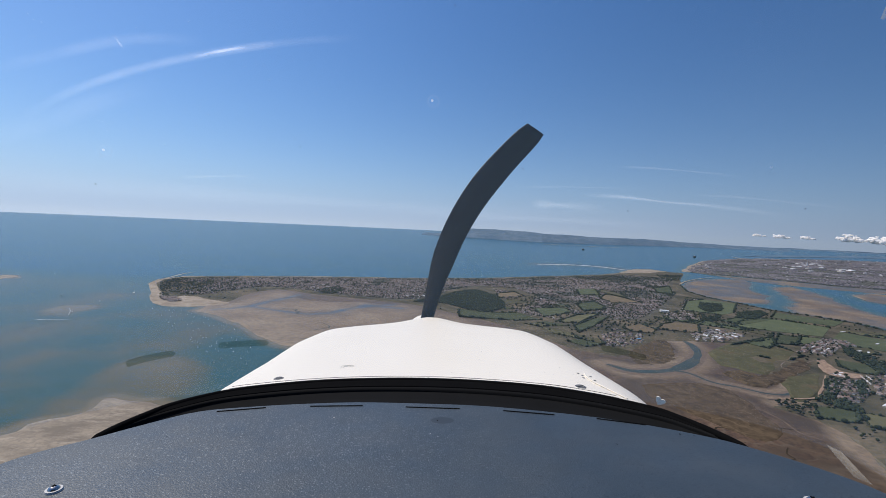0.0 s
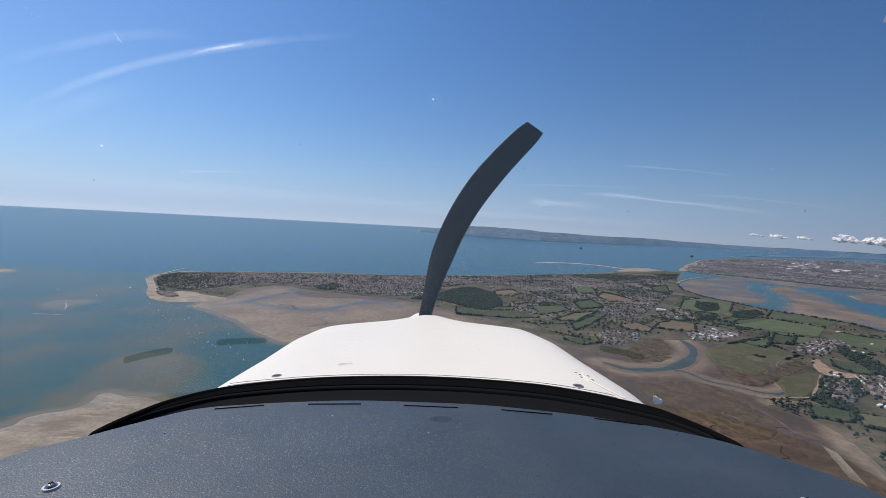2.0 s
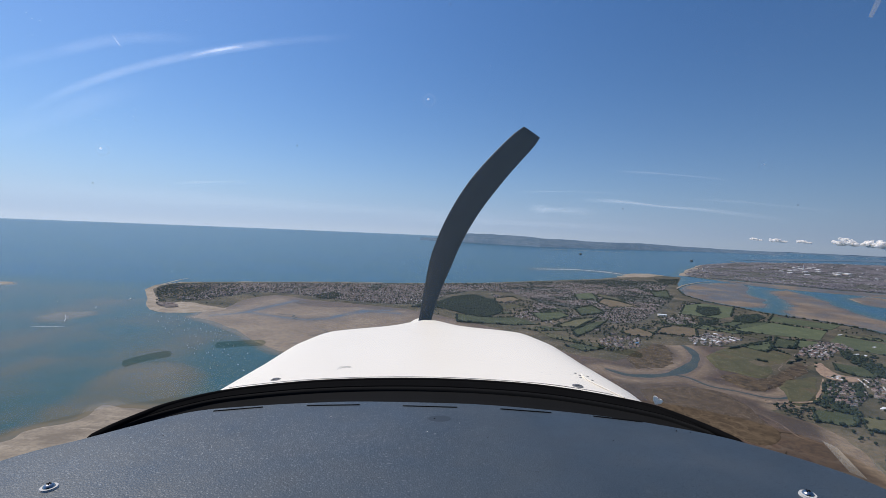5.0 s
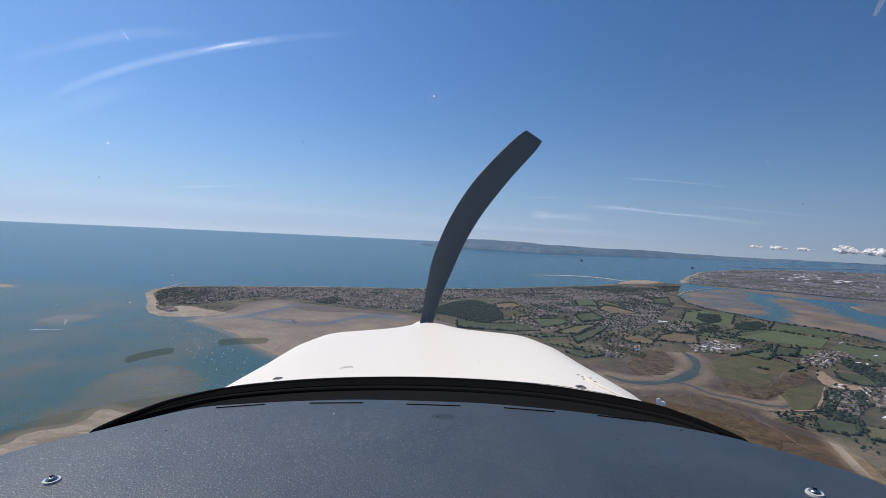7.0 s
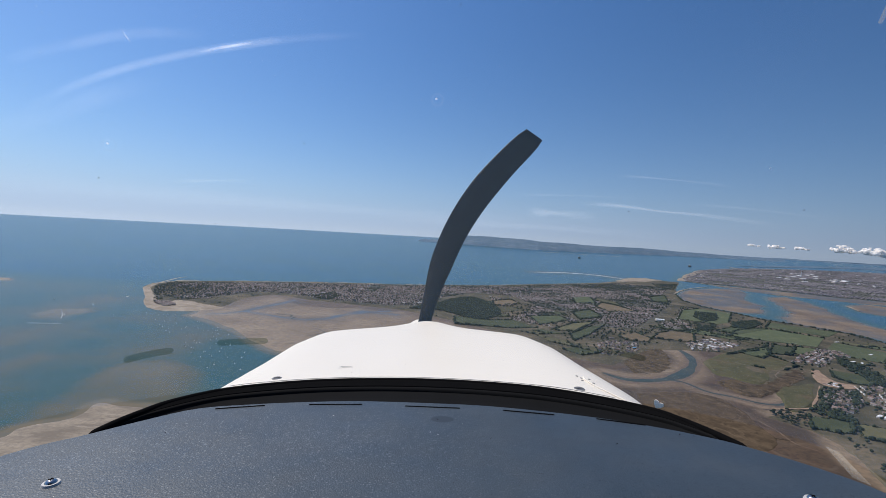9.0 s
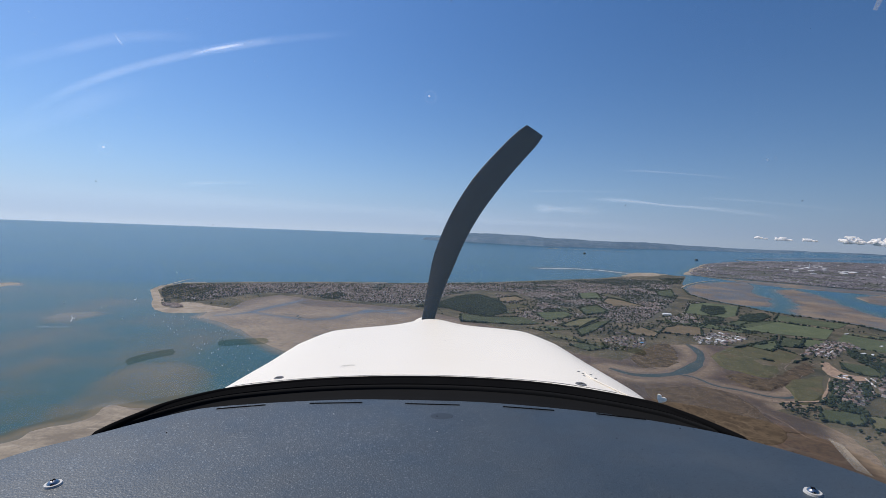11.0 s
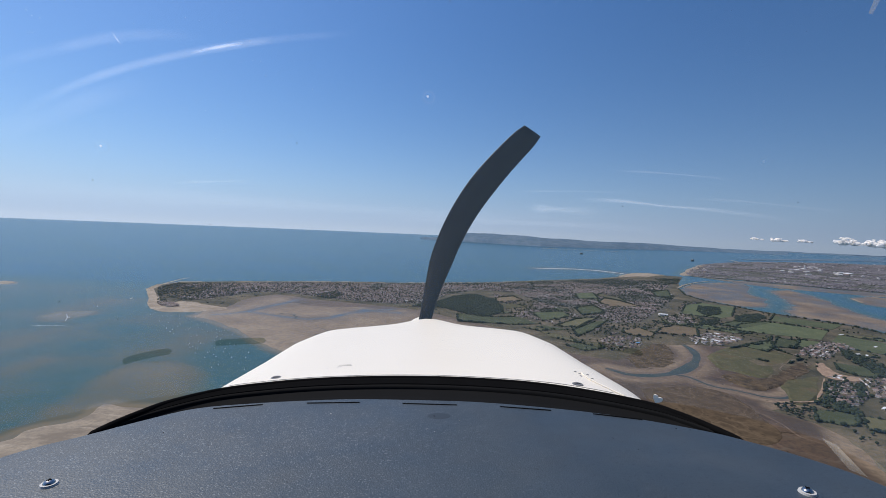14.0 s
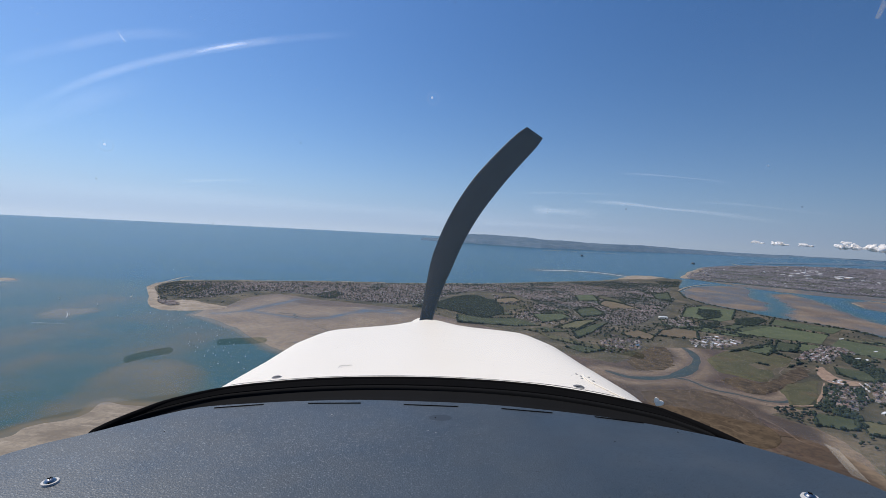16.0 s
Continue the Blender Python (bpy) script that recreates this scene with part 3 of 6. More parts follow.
k = Mat("wet_mud", 0.55, 0, 0.4)
big, fine = k.noise(0.035, 6, 0.6), k.noise(0.45, 6, 0.7)
c = k.ramp(big, [(0.36, (0.172, 0.116, 0.064)), (0.5, (0.230, 0.160, 0.094)), (0.62, (0.282, 0.205, 0.124))])
c = k.mix(k.ramp(fine, [(0.45, 0.0), (0.62, 0.55)]), c, (0.075, 0.062, 0.036))
herb = k.ramp(k.noise(0.22, 9, 0.78), [(0.37, (0.049, 0.028, 0.014)), (0.46, (0.096, 0.055, 0.027)), (0.54, (0.138, 0.081, 0.041)), (0.64, (0.205, 0.128, 0.066))])
herb = k.mix(k.ramp(k.noise(0.06, 5, 0.6), [(0.46, 0.0), (0.58, 0.45)]), herb, (0.086, 0.060, 0.028))
herb = k.mix(k.ramp(k.noise(0.8, 6, 0.7), [(0.53, 0.0), (0.60, 0.75)]), herb, (0.050, 0.030, 0.016))
herb = k.mix(k.ramp(k.noise(0.016, 5, 0.6), [(0.44, 0.0), (0.58, 0.5)]), herb, (0.078, 0.056, 0.026))
herb = k.mix(k.ramp(k.noise(0.30, 7, 0.72), [(0.54, 0.0), (0.60, 0.7)]), herb, (0.044, 0.027, 0.013))
herb = k.mix(k.ramp(k.veins(0.075, 0.03, 26.0, 0.05), [(0.0, 0.0), (1.0, 0.6)]), herb, (0.150, 0.112, 0.070))
herb = k.mix(k.ramp(k.noise(0.055, 8, 0.72), [(0.50, 0.0), (0.60, 0.7)]), herb, (0.054, 0.037, 0.019))
c = k.mix(k.attr("marsh"), c, herb)
sheen = k.node("ShaderNodeMath")
sheen.operation = "MULTIPLY"
k.link(k.attr("wet"), sheen.inputs[0])
k.link(k.ramp(k.noise(0.07, 7, 0.7, stretch=(1, 1.2, 1)), [(0.36, 0.45), (0.60, 1.0)]), sheen.inputs[1])
k.color(k.mix(sheen.outputs[0], c, (0.062, 0.082, 0.092)))
k.rough(k.ramp(sheen.outputs[0], [(0.0, 0.6), (1.0, 0.38)]))
k.bump(fine, 0.4, 0.2)
MUD = k.m

k = Mat("creek_side_mud", 0.55, 0, 0.35)
k.color(k.mix(k.ramp(k.noise(0.4, 6, 0.7), [(0.38, 0.0), (0.65, 1.0)]), (0.110, 0.073, 0.042), (0.205, 0.144, 0.088)))
MARGIN = k.m
k = Mat("dark_mud", 0.85, 0, 0.12)
k.color(k.mix(k.ramp(k.noise(0.6, 5, 0.65), [(0.35, 0.0), (0.7, 1.0)]), (0.030, 0.024, 0.016), (0.060, 0.046, 0.030)))
DARK_MUD = k.m

k = Mat("dry_sand", 0.85, 0, 0.2)
k.color(k.mix(k.ramp(k.noise(0.3, 6, 0.65), [(0.35, 0.0), (0.7, 1.0)]), (0.26, 0.205, 0.145), (0.43, 0.36, 0.28)))
SAND_TINT = k.b.inputs["Base Color"].links[0].from_socket
k.color(k.mix(k.ramp(k.noise(0.11, 6, 0.65), [(0.45, 0.0), (0.62, 0.65)]), SAND_TINT, (0.20, 0.152, 0.102)))
k.bump(k.noise(1.5, 5), 0.4, 0.1)
SAND = k.m

k = Mat("grassland", 0.9, 0, 0.15)
c = k.ramp(k.noise(0.05, 7, 0.62), [(0.36, (0.051, 0.047, 0.029)), (0.5, (0.104, 0.087, 0.053)), (0.63, (0.170, 0.131, 0.085))])
c = k.mix(k.ramp(k.noise(0.5, 6, 0.7), [(0.45, 0.0), (0.68, 0.6)]), c, (0.038, 0.042, 0.021))
u = k.ramp(k.noise(0.35, 8, 0.75), [(0.36, (0.050, 0.057, 0.042)), (0.52, (0.105, 0.100, 0.082)), (0.7, (0.205, 0.183, 0.160))])
k.color(k.mix(k.attr("built"), c, u))
k.bump(k.noise(0.8, 6, 0.7), 0.5, 0.4)
GRASS = k.m

FIELD_MATS = {}
for kind, dark, light in (("green", (0.063, 0.077, 0.037), (0.110, 0.120, 0.060)), ("olive", (0.092, 0.087, 0.043), (0.142, 0.127, 0.065)),
                          ("tan", (0.125, 0.094, 0.056), (0.180, 0.138, 0.084))):
    k = Mat(kind + "_field", 0.9, 0, 0.12)
    c = k.mix(k.ramp(k.noise(0.12, 6, 0.6), [(0.3, 0.0), (0.7, 1.0)]), dark, light)
    c = k.mix(k.ramp(k.noise(1.1, 4, 0.6, stretch=(1, 0.12, 1)), [(0.4, 0.0), (0.7, 0.35)]), c, tuple(v * 0.7 for v in dark))
    hs = k.node("ShaderNodeHueSaturation")
    mr = k.node("ShaderNodeMapRange")
    mr.inputs[3].default_value, mr.inputs[4].default_value = 0.7, 1.28
    k.link(k.random(), mr.inputs[0])
    k.link(mr.outputs[0], hs.inputs["Value"])
    k.link(c, hs.inputs["Color"])
    k.color(hs.outputs[0])
    k.bump(k.noise(1.2, 5), 0.3, 0.15)
    FIELD_MATS[kind] = k.m
k = Mat("rough_meadow", 0.9, 0, 0.12)
c = k.mix(k.ramp(k.noise(0.13, 7, 0.65), [(0.38, 0.0), (0.62, 1.0)]), (0.072, 0.071, 0.033), (0.114, 0.102, 0.050))
c = k.mix(k.ramp(k.noise(0.10, 8, 0.72), [(0.52, 0.0), (0.62, 0.8)]), c, (0.126, 0.086, 0.048))
c = k.mix(k.ramp(k.noise(0.7, 6, 0.72), [(0.55, 0.0), (0.63, 0.6)]), c, (0.040, 0.038, 0.020))
k.color(k.mix(k.ramp(k.veins(0.06, 0.02, 26.0, 0.05), [(0.0, 0.0), (1.0, 0.35)]), c, (0.130, 0.100, 0.064)))
k.bump(k.noise(0.8, 5), 0.3, 0.15)
FIELD_MATS["meadow"] = k.m
for kind, dark, light in (("marsh", (0.054, 0.039, 0.022), (0.122, 0.086, 0.047)), ("herbage", (0.072, 0.051, 0.031), (0.116, 0.082, 0.049))):
    k = Mat("saltmarsh_" + kind, 0.9, 0, 0.12)
    c = k.mix(k.ramp(k.noise(0.22, 8, 0.72), [(0.42, 0.0), (0.58, 1.0)]), dark, light)
    c = k.mix(k.ramp(k.noise(0.5, 7, 0.72), [(0.54, 0.0), (0.62, 0.75)]), c, tuple(v * 0.6 for v in dark))
    k.color(k.mix(k.ramp(k.veins(0.11, 0.03, 26.0, 0.06), [(0.0, 0.0), (1.0, 0.6)]), c, (0.165, 0.120, 0.074)))
    k.bump(k.noise(0.8, 5), 0.3, 0.15)
    FIELD_MATS[kind] = k.m

k = Mat("foliage", 0.8, 0, 0.2)
c = k.ramp(k.island(), [(0.0, (0.016, 0.026, 0.014)), (0.5, (0.026, 0.038, 0.019)), (1.0, (0.050, 0.060, 0.028))])
k.color(k.mix(k.ramp(k.noise(2.5, 4, 0.7), [(0.4, 0.0), (0.7, 0.5)]), c, (0.014, 0.022, 0.008)))
k.bump(k.noise(3.0, 4), 0.8, 0.3)
LEAF = k.m
k = Mat("bark", 0.9)
k.color(k.mix(k.noise(6.0), (0.07, 0.05, 0.035), (0.14, 0.11, 0.08)))
BARK = k.m

k = Mat("house_walls", 0.85)
k.color(k.ramp(k.island(), [(0.0, (0.14, 0.10, 0.08)), (0.45, (0.22, 0.17, 0.14)), (0.75, (0.32, 0.275, 0.24)), (1.0, (0.62, 0.59, 0.55))]))
TOWN_WALL = k.m
k = Mat("house_roofs", 0.85)
k.color(k.ramp(k.island(), [(0.0, (0.13, 0.112, 0.108)), (0.4, (0.190, 0.148, 0.132)), (0.75, (0.262, 0.182, 0.150)), (0.95, (0.31, 0.275, 0.25)), (1.0, (0.54, 0.52, 0.50))]))
TOWN_ROOF = k.m
# far city: blue-grey haze is put into the roof colours
k = Mat("city_roofs", 0.85)
k.color(k.ramp(k.island(), [(0.0, (0.150, 0.142, 0.155)), (0.45, (0.178, 0.162, 0.172)), (0.8, (0.220, 0.186, 0.185)), (0.95, (0.275, 0.25, 0.25)), (1.0, (0.46, 0.45, 0.44))]))
CITY_ROOF = k.m
k = Mat("fort_stone", 0.9)
k.color(k.mix(k.noise(1.0, 4), (0.06, 0.058, 0.055), (0.11, 0.105, 0.098)))
FORT = k.m
# wall colours carry the same painted haze as the city's roofs
k = Mat("city_walls", 0.85)
k.color(k.ramp(k.island(), [(0.0, (0.12, 0.115, 0.125)), (0.5, (0.18, 0.162, 0.165)), (0.85, (0.25, 0.232, 0.235)), (1.0, (0.44, 0.43, 0.42))]))
CITY_WALL = k.m
k = Mat("painted_wall", 0.8)
c = k.ramp(k.random(), [(0.0, (0.33, 0.20, 0.15)), (0.4, (0.55, 0.47, 0.38)), (1.0, (0.80, 0.78, 0.74))])
k.color(k.mix(k.ramp(k.noise(3.0), [(0.4, 0.0), (0.7, 0.3)]), c, (0.3, 0.26, 0.22)))
WALL = k.m
k = Mat("tile_roof", 0.85)
c = k.ramp(k.random(), [(0.0, (0.12, 0.10, 0.10)), (0.5, (0.24, 0.15, 0.115)), (1.0, (0.36, 0.31, 0.28))])
k.color(k.mix(k.ramp(k.noise(5.0, 3, 0.6, stretch=(1, 1, 6)), [(0.4, 0.0), (0.7, 0.5)]), c, (0.09, 0.07, 0.06)))
ROOF = k.m
k = Mat("white_sheeting", 0.5)
k.color(k.mix(k.ramp(k.noise(1.5), [(0.5, 0.0), (0.8, 0.4)]), (0.78, 0.78, 0.77), (0.55, 0.54, 0.52)))
WHITE_METAL = k.m
k = Mat("pale_roofing", 0.7)
k.color(k.ramp(k.random(), [(0.0, (0.36, 0.34, 0.31)), (0.5, (0.55, 0.53, 0.50)), (1.0, (0.78, 0.77, 0.75))]))
PALE_ROOF = k.m
k = Mat("window_glass", 0.1)
k.color((0.03, 0.04, 0.05))
PANE = k.m
k = Mat("hull_white", 0.3)
k.color(k.mix(k.noise(2.0), (0.80, 0.80, 0.79), (0.70, 0.70, 0.70)))
HULL = k.m
k = Mat("blue_cladding", 0.5)
k.color(k.mix(k.noise(2.0), (0.10, 0.30, 0.55), (0.14, 0.36, 0.62)))
BLUE = k.m
k = Mat("foam", 0.7)
k.color(k.mix(k.noise(2.0), (0.75, 0.77, 0.78), (0.55, 0.6, 0.62)))
FOAM = k.m
k = Mat("creek_water", 0.45, 0, 0.06)
k.b.inputs["IOR"].default_value = 1.33
k.color(k.mix(k.ramp(k.noise(0.12, 5), [(0.35, 0.0), (0.7, 1.0)]), (0.046, 0.068, 0.068), (0.080, 0.088, 0.078)))
k.bump(k.noise(1.2, 5, 0.7), 0.3, 0.2)
CREEK = k.m
k = Mat("orange_soil", 0.9)
k.color(k.mix(k.ramp(k.noise(0.8, 5), [(0.35, 0.0), (0.7, 1.0)]), (0.22, 0.14, 0.09), (0.40, 0.28, 0.18)))
SOIL = k.m
# blue haze of distance is put into this colour and a faint glow
k = Mat("hazed_down", 0.95, 0, 0.05)
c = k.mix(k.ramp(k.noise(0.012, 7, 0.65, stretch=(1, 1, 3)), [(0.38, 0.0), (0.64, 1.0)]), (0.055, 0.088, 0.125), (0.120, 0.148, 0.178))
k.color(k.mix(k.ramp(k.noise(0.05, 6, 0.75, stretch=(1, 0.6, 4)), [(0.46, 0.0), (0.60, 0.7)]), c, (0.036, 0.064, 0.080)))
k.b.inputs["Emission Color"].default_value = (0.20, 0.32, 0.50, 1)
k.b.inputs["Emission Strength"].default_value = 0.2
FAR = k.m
CLOUD = clear("cloud", (0.55, 0.535, 0.515), 0.95)

# ---- one sheet of sea, flats and land, out to the horizon ----
COLS, ROWS = 1150, 640
bear = np.radians(np.linspace(-57, 57, COLS))
u = np.linspace((50 / 58) ** 0.5, (50 / 4930) ** 0.5, ROWS) ** 2
rad = 50 / u
G = np.stack(np.meshgrid(rad, bear, indexing="ij"), -1).reshape(-1, 2)
GX = np.stack([G[:, 0] * np.sin(G[:, 1]), G[:, 0] * np.cos(G[:, 1])], -1)
wob = rough_field(GX, 14, 3, 1) * np.clip(G[:, 0] * 0.008, 0.5, 3.0)
wob2 = rough_field(GX, 30, 5, 2)

land = np.minimum(distance(GX, ISLAND), distance(GX, CITY)) + wob * 0.6
mud = np.minimum.reduce([distance(GX, q) for q in (MUD_CITY, MUD_CENTER, MUD_NEAR, MUD_HARBOUR_A, MUD_HARBOUR_B, MUD_HARBOUR_C)]) + wob * 1.6
bank = np.minimum.reduce([distance(GX, q) for q in (BANK_NEAR, BANK_LEFT)]) + wob * 3.4
beach = distance(GX, BEACH_SEA, False) - 1.7 - 1.0 * step(-GX[:, 0], 170, 200) + wob * 0.4
beach = np.minimum(beach, distance(GX, BEACH_TIP, False) - 2.0 - 2.2 * step(GX[:, 0], -190, -165) + wob * 0.6)
beach = np.minimum(beach, distance(GX, SAND_POINT) + wob)
beach = np.minimum(beach, distance(GX, SAND_TIP) + wob * 0.8)
beach = np.minimum(beach, distance(GX, BEACH_CITY, False) - 7 + wob)

shoal = 0.10 + 0.16 * wob2
east = 1 - 0.42 * step(GX[:, 0] + 0.25 * (GX[:, 1] - 120), -84, -50)
for line, reach, amount in ((SHOAL_NEAR, 11, 0.84 * east), (SHOAL_LEFT, 24, 0.66), (SHOAL_A, 13, 0.95)):
    shoal = np.maximum(shoal, amount * (0.85 + 0.3 * wob2) * step(-distance(GX, line) + 4 * wob2, -reach, reach * 0.35))
edge = -np.minimum(mud + 3 * wob2, bank)
shoal = np.maximum(shoal, (0.45 * step(edge, -20, -3) + 0.55 * step(edge, -7, 0.5)) * step(GX[:, 1], 60, 90))
shoal = np.where(GX[:, 0] > 200, shoal * 0.6, shoal)
shoal = np.maximum(shoal, 0.35 * step(-np.minimum(land, beach), -18, 0))
shoal = np.maximum(shoal, 0.85 * step(-(distance(GX, BAR_LINE, False) + wob), -34, 0))
shoal = np.maximum(shoal, (0.47 + 0.26 * wob2) * step(-distance(GX, [(-400, 60), (-60, 60), (-60, 260), (-230, 330), (-400, 340)]), -40, 30))
shoal = shoal * (1 - 0.25 * step(-distance(GX, POOL) + 3 * wob2, -8, 6))

creek_gap = np.minimum(distance(GX, CREEK_A, False), 1.6 * distance(GX, CREEK_B, False))
marsh = step(creek_gap + 5 * wob2, 4, 10) * step(-distance(GX, MUD_NEAR) + 5 * wob2, -1, 5) * step(GX[:, 0], 40, 60)
marsh = np.maximum(marsh, 0.75 * step(-distance(GX, MUD_CENTER), 0, 4) * step(-land + 14 * wob2, -16, -4))
marsh = np.maximum(marsh, 0.9 * step(-distance(GX, FLAT_MARSH) + 6 * wob2, -2, 3))
channel = np.minimum.reduce([distance(GX, q, False) for q in (CREEK_C, CHANNEL_B, CHANNEL_C)])
wet = np.maximum(step(-channel + 1.6 * wob2, -3.6, -1.2), 0.22 * step(-channel + 5 * wob2, -14, -3))
wet = np.maximum(wet, 0.75 * step(mud + 3 * wob2, -7, -0.5) * step(GX[:, 0], 200, 230))
wet = np.maximum(wet, 0.75 * step(wob2, -0.30, 0.38) * step(GX[:, 0], 200, 230))
built = np.maximum(step(-distance(GX, TOWN) + 5 * wob2, -6, 6), step(-distance(GX, CITY) + 5 * wob2, -4, 8))
height = np.where(land < 0, 0.10 + 0.35 * step(-land, 0, 4) + 0.15 * wob2 * step(-land, 2, 12), 0.0)
height = np.maximum(height, np.where(mud < 0, 0.02 + 0.05 * step(-mud, 0, 5), 0.0))
height = np.maximum(height, np.where(bank < 0, 0.02 + 0.07 * step(-bank, 0, 5), 0.0))
height = np.where(beach < 0, 0.12, height)
kind = np.where(beach < 0, 2, np.where(land < 0, 3, np.where(bank < 0, 4, np.where(mud < 0, 1, 0))))

idx = np.arange(ROWS * COLS).reshape(ROWS, COLS)
quads = np.stack([idx[:-1, :-1], idx[:-1, 1:], idx[1:, 1:], idx[1:, :-1]], -1).reshape(-1, 4)[:, ::-1]
fk = kind[quads[:, 0]]

# shorelines run smooth: the corners along a change of ground move onto its edge
KG = kind.reshape(ROWS, COLS)
fq = KG[1:, :-1]
border = np.zeros((ROWS, COLS, 5), bool)
for a in (0, 1):
    for b in (0, 1):
        for c in range(5):
            border[a:ROWS - 1 + a, b:COLS - 1 + b, c] |= fq == c
mixed = border.sum(-1) > 1
for mark, values in ((1, mud), (4, bank), (3, land), (2, beach)):
    at = mixed & border[..., mark]
    V = values.reshape(ROWS, COLS)
    vr = np.gradient(V, axis=0) / np.gradient(rad)[:, None]
    vt = np.gradient(V, axis=1) / (rad[:, None] * (bear[1] - bear[0]))
    den = vr ** 2 + vt ** 2 + 1e-6
    dr, dt = np.gradient(rad)[:, None], rad[:, None] * (bear[1] - bear[0])
    out_r = np.clip(-V * vr / den, -dr, dr) * at
    out_t = np.clip(-V * vt / den, -dt, dt) * at
    sb, cb = np.sin(bear)[None], np.cos(bear)[None]
    moved = np.stack([(rad[:, None] + out_r) * sb + out_t * cb, (rad[:, None] + out_r) * cb - out_t * sb], -1)
    GX = np.where(at.ravel()[:, None], moved.reshape(-1, 2), GX)
GV = np.column_stack([GX, height])


def cut(name, sel, material, attrs, label, category):
    used = np.unique(quads[sel])
    remap = np.zeros(len(GV), np.int32)
    remap[used] = np.arange(len(used))
    ob = sheet(name, GV[used], remap[quads[sel]], material, {k: v[used] for k, v in attrs.items()}, smooth=True)
    return tagged(ob, label, category, kind="structure")


cut("water", fk == 0, SEA, {"shoal": shoal}, "blue-green sea with pale shallows over the sand", "sea")
cut("mudflat", fk == 1, MUD, {"marsh": marsh, "wet": wet}, "brown tidal mudflat and saltmarsh beside the creeks", "mudflat")
cut("beach", fk == 2, SAND, {}, "pale sand and shingle beach along the shore", "beach")
cut("ground", fk == 3, GRASS, {"built": built}, "low green and built-up coastal land", "land")
cut("sandbank", fk == 4, WET_SAND, {}, "pale sandbank drying out at low tide", "sandbank")

# sea beyond the view on all sides
ring = [(4930 * math.sin(a), 4930 * math.cos(a), -0.6) for a in np.linspace(0, 2 * math.pi, 97)[:-1]]
outer = sheet("water", ring + [(0, 0, -0.6)], [(i, 96, (i + 1) % 96) for i in range(96)], SEA, {"shoal": np.full(97, 0.1)})
tagged(outer, "open blue-green sea reaching the horizon", "sea", kind="structure")


def ribbon(name, line, width, material, label, category, z=0.3, n=90, ends=0.4):
    """A strip along a curve, of a width that wavers, laid just above the ground."""
    L = smooth_line(line, n)
    d = np.gradient(L, axis=0)
    d /= np.linalg.norm(d, axis=1)[:, None] + 1e-9
    side = np.stack([-d[:, 1], d[:, 0]], -1)
    w = width * (1 + 0.45 * rough_field(L, width * 4, 3, 5)) * np.interp(np.linspace(0, 1, n), [0, 0.1, 0.8, 1], [ends, 1, 0.9, ends])
    v = []
    for s in (-0.5, -0.17, 0.17, 0.5):
        v.append(np.column_stack([L + side * (w * s)[:, None], np.full(n, z + (0.02 if abs(s) < 0.3 else 0.02 - min(0.07, 0.03 * width)))]))
    v = np.concatenate(v)
    f = [(r * n + i, r * n + i + 1, (r + 1) * n + i + 1, (r + 1) * n + i) for r in range(3) for i in range(n - 1)]
    return tagged(sheet(name, v, f, material, smooth=True), label, category, kind="structure")


ribbon("mud_margin", CREEK_A, 8.0, MARGIN, "bare brown mud along the creek", "mud", 0.12)
ribbon("mud_margin", CREEK_B, 4.5, MARGIN, "bare brown mud along the creek", "mud", 0.115)
ribbon("creek", CREEK_A, 4.2, CREEK, "blue-green tidal creek bending through the mudflat", "creek", 0.16)
ribbon("creek", CREEK_B, 2.0, CREEK, "narrow tidal creek winding through the saltmarsh", "creek", 0.15)
ribbon("sand_spit", SPIT_END, 1.6, SAND, "thin pale sand spit running out from the beach", "sandbank", 0.1, 40, 0.2)
for line in TANGLE:
    ribbon("gully", line, 0.42, MARGIN, "bare muddy gully winding through the saltmarsh", "ditch", 0.1 if line[0][1] < 165 or line[0][0] < 120 else 0.53, 60)
for line in (GULLY_C, GULLY_D, GULLY_E):
    ribbon("gully", line, 0.6, MARGIN, "dark muddy gully winding through the saltmarsh", "ditch", 0.1 if line[0][1] < 168 else 0.46, 60)
gr = np.random.default_rng(21)
rills = scatter(MUD_CENTER, 40, gr, 3.0)
for x, y in rills[distance(rills, ISLAND) > 3][:7]:
    a, line = gr.uniform(-0.6, 0.6) + (3.14 if gr.random() < 0.5 else 0), [(x, y)]
    for s in range(int(gr.integers(4, 8))):
        a += gr.normal() * 0.7
        line.append((line[-1][0] + math.cos(a) * 3.5, line[-1][1] + math.sin(a) * 3.5))
    ribbon("creek", line, gr.uniform(0.4, 0.9), CREEK, "shallow rill across the tidal flat", "creek", 0.13, 40)
winds = scatter(MUD_NEAR, 90, gr, 3.0)
winds = winds[(distance(winds, CREEK_A, False) > 6) & (distance(winds, CREEK_B, False) > 3.5) & (distance(winds, ISLAND) > 4)]
for x, y in winds[:9]:
    a, line = gr.uniform(0, 6.28), [(x, y)]
    for s in range(int(gr.integers(4, 8))):
        a += gr.normal() * 0.8
        line.append((line[-1][0] + math.cos(a) * 2.2, line[-1][1] + math.sin(a) * 2.2))
    ribbon("gully", line, gr.uniform(0.3, 0.7), DARK_MUD, "dark muddy gully winding through the saltmarsh", "ditch", 0.1, 40)
ribbon("creek", CREEK_E, 0.7, DARK_MUD, "dried-out muddy ditch in the marsh", "ditch", 0.1)
ribbon("sand_spit", SHELL_A, 3.0, SAND, "narrow pale shell bank in the harbour", "sandbank", 0.2, 30)
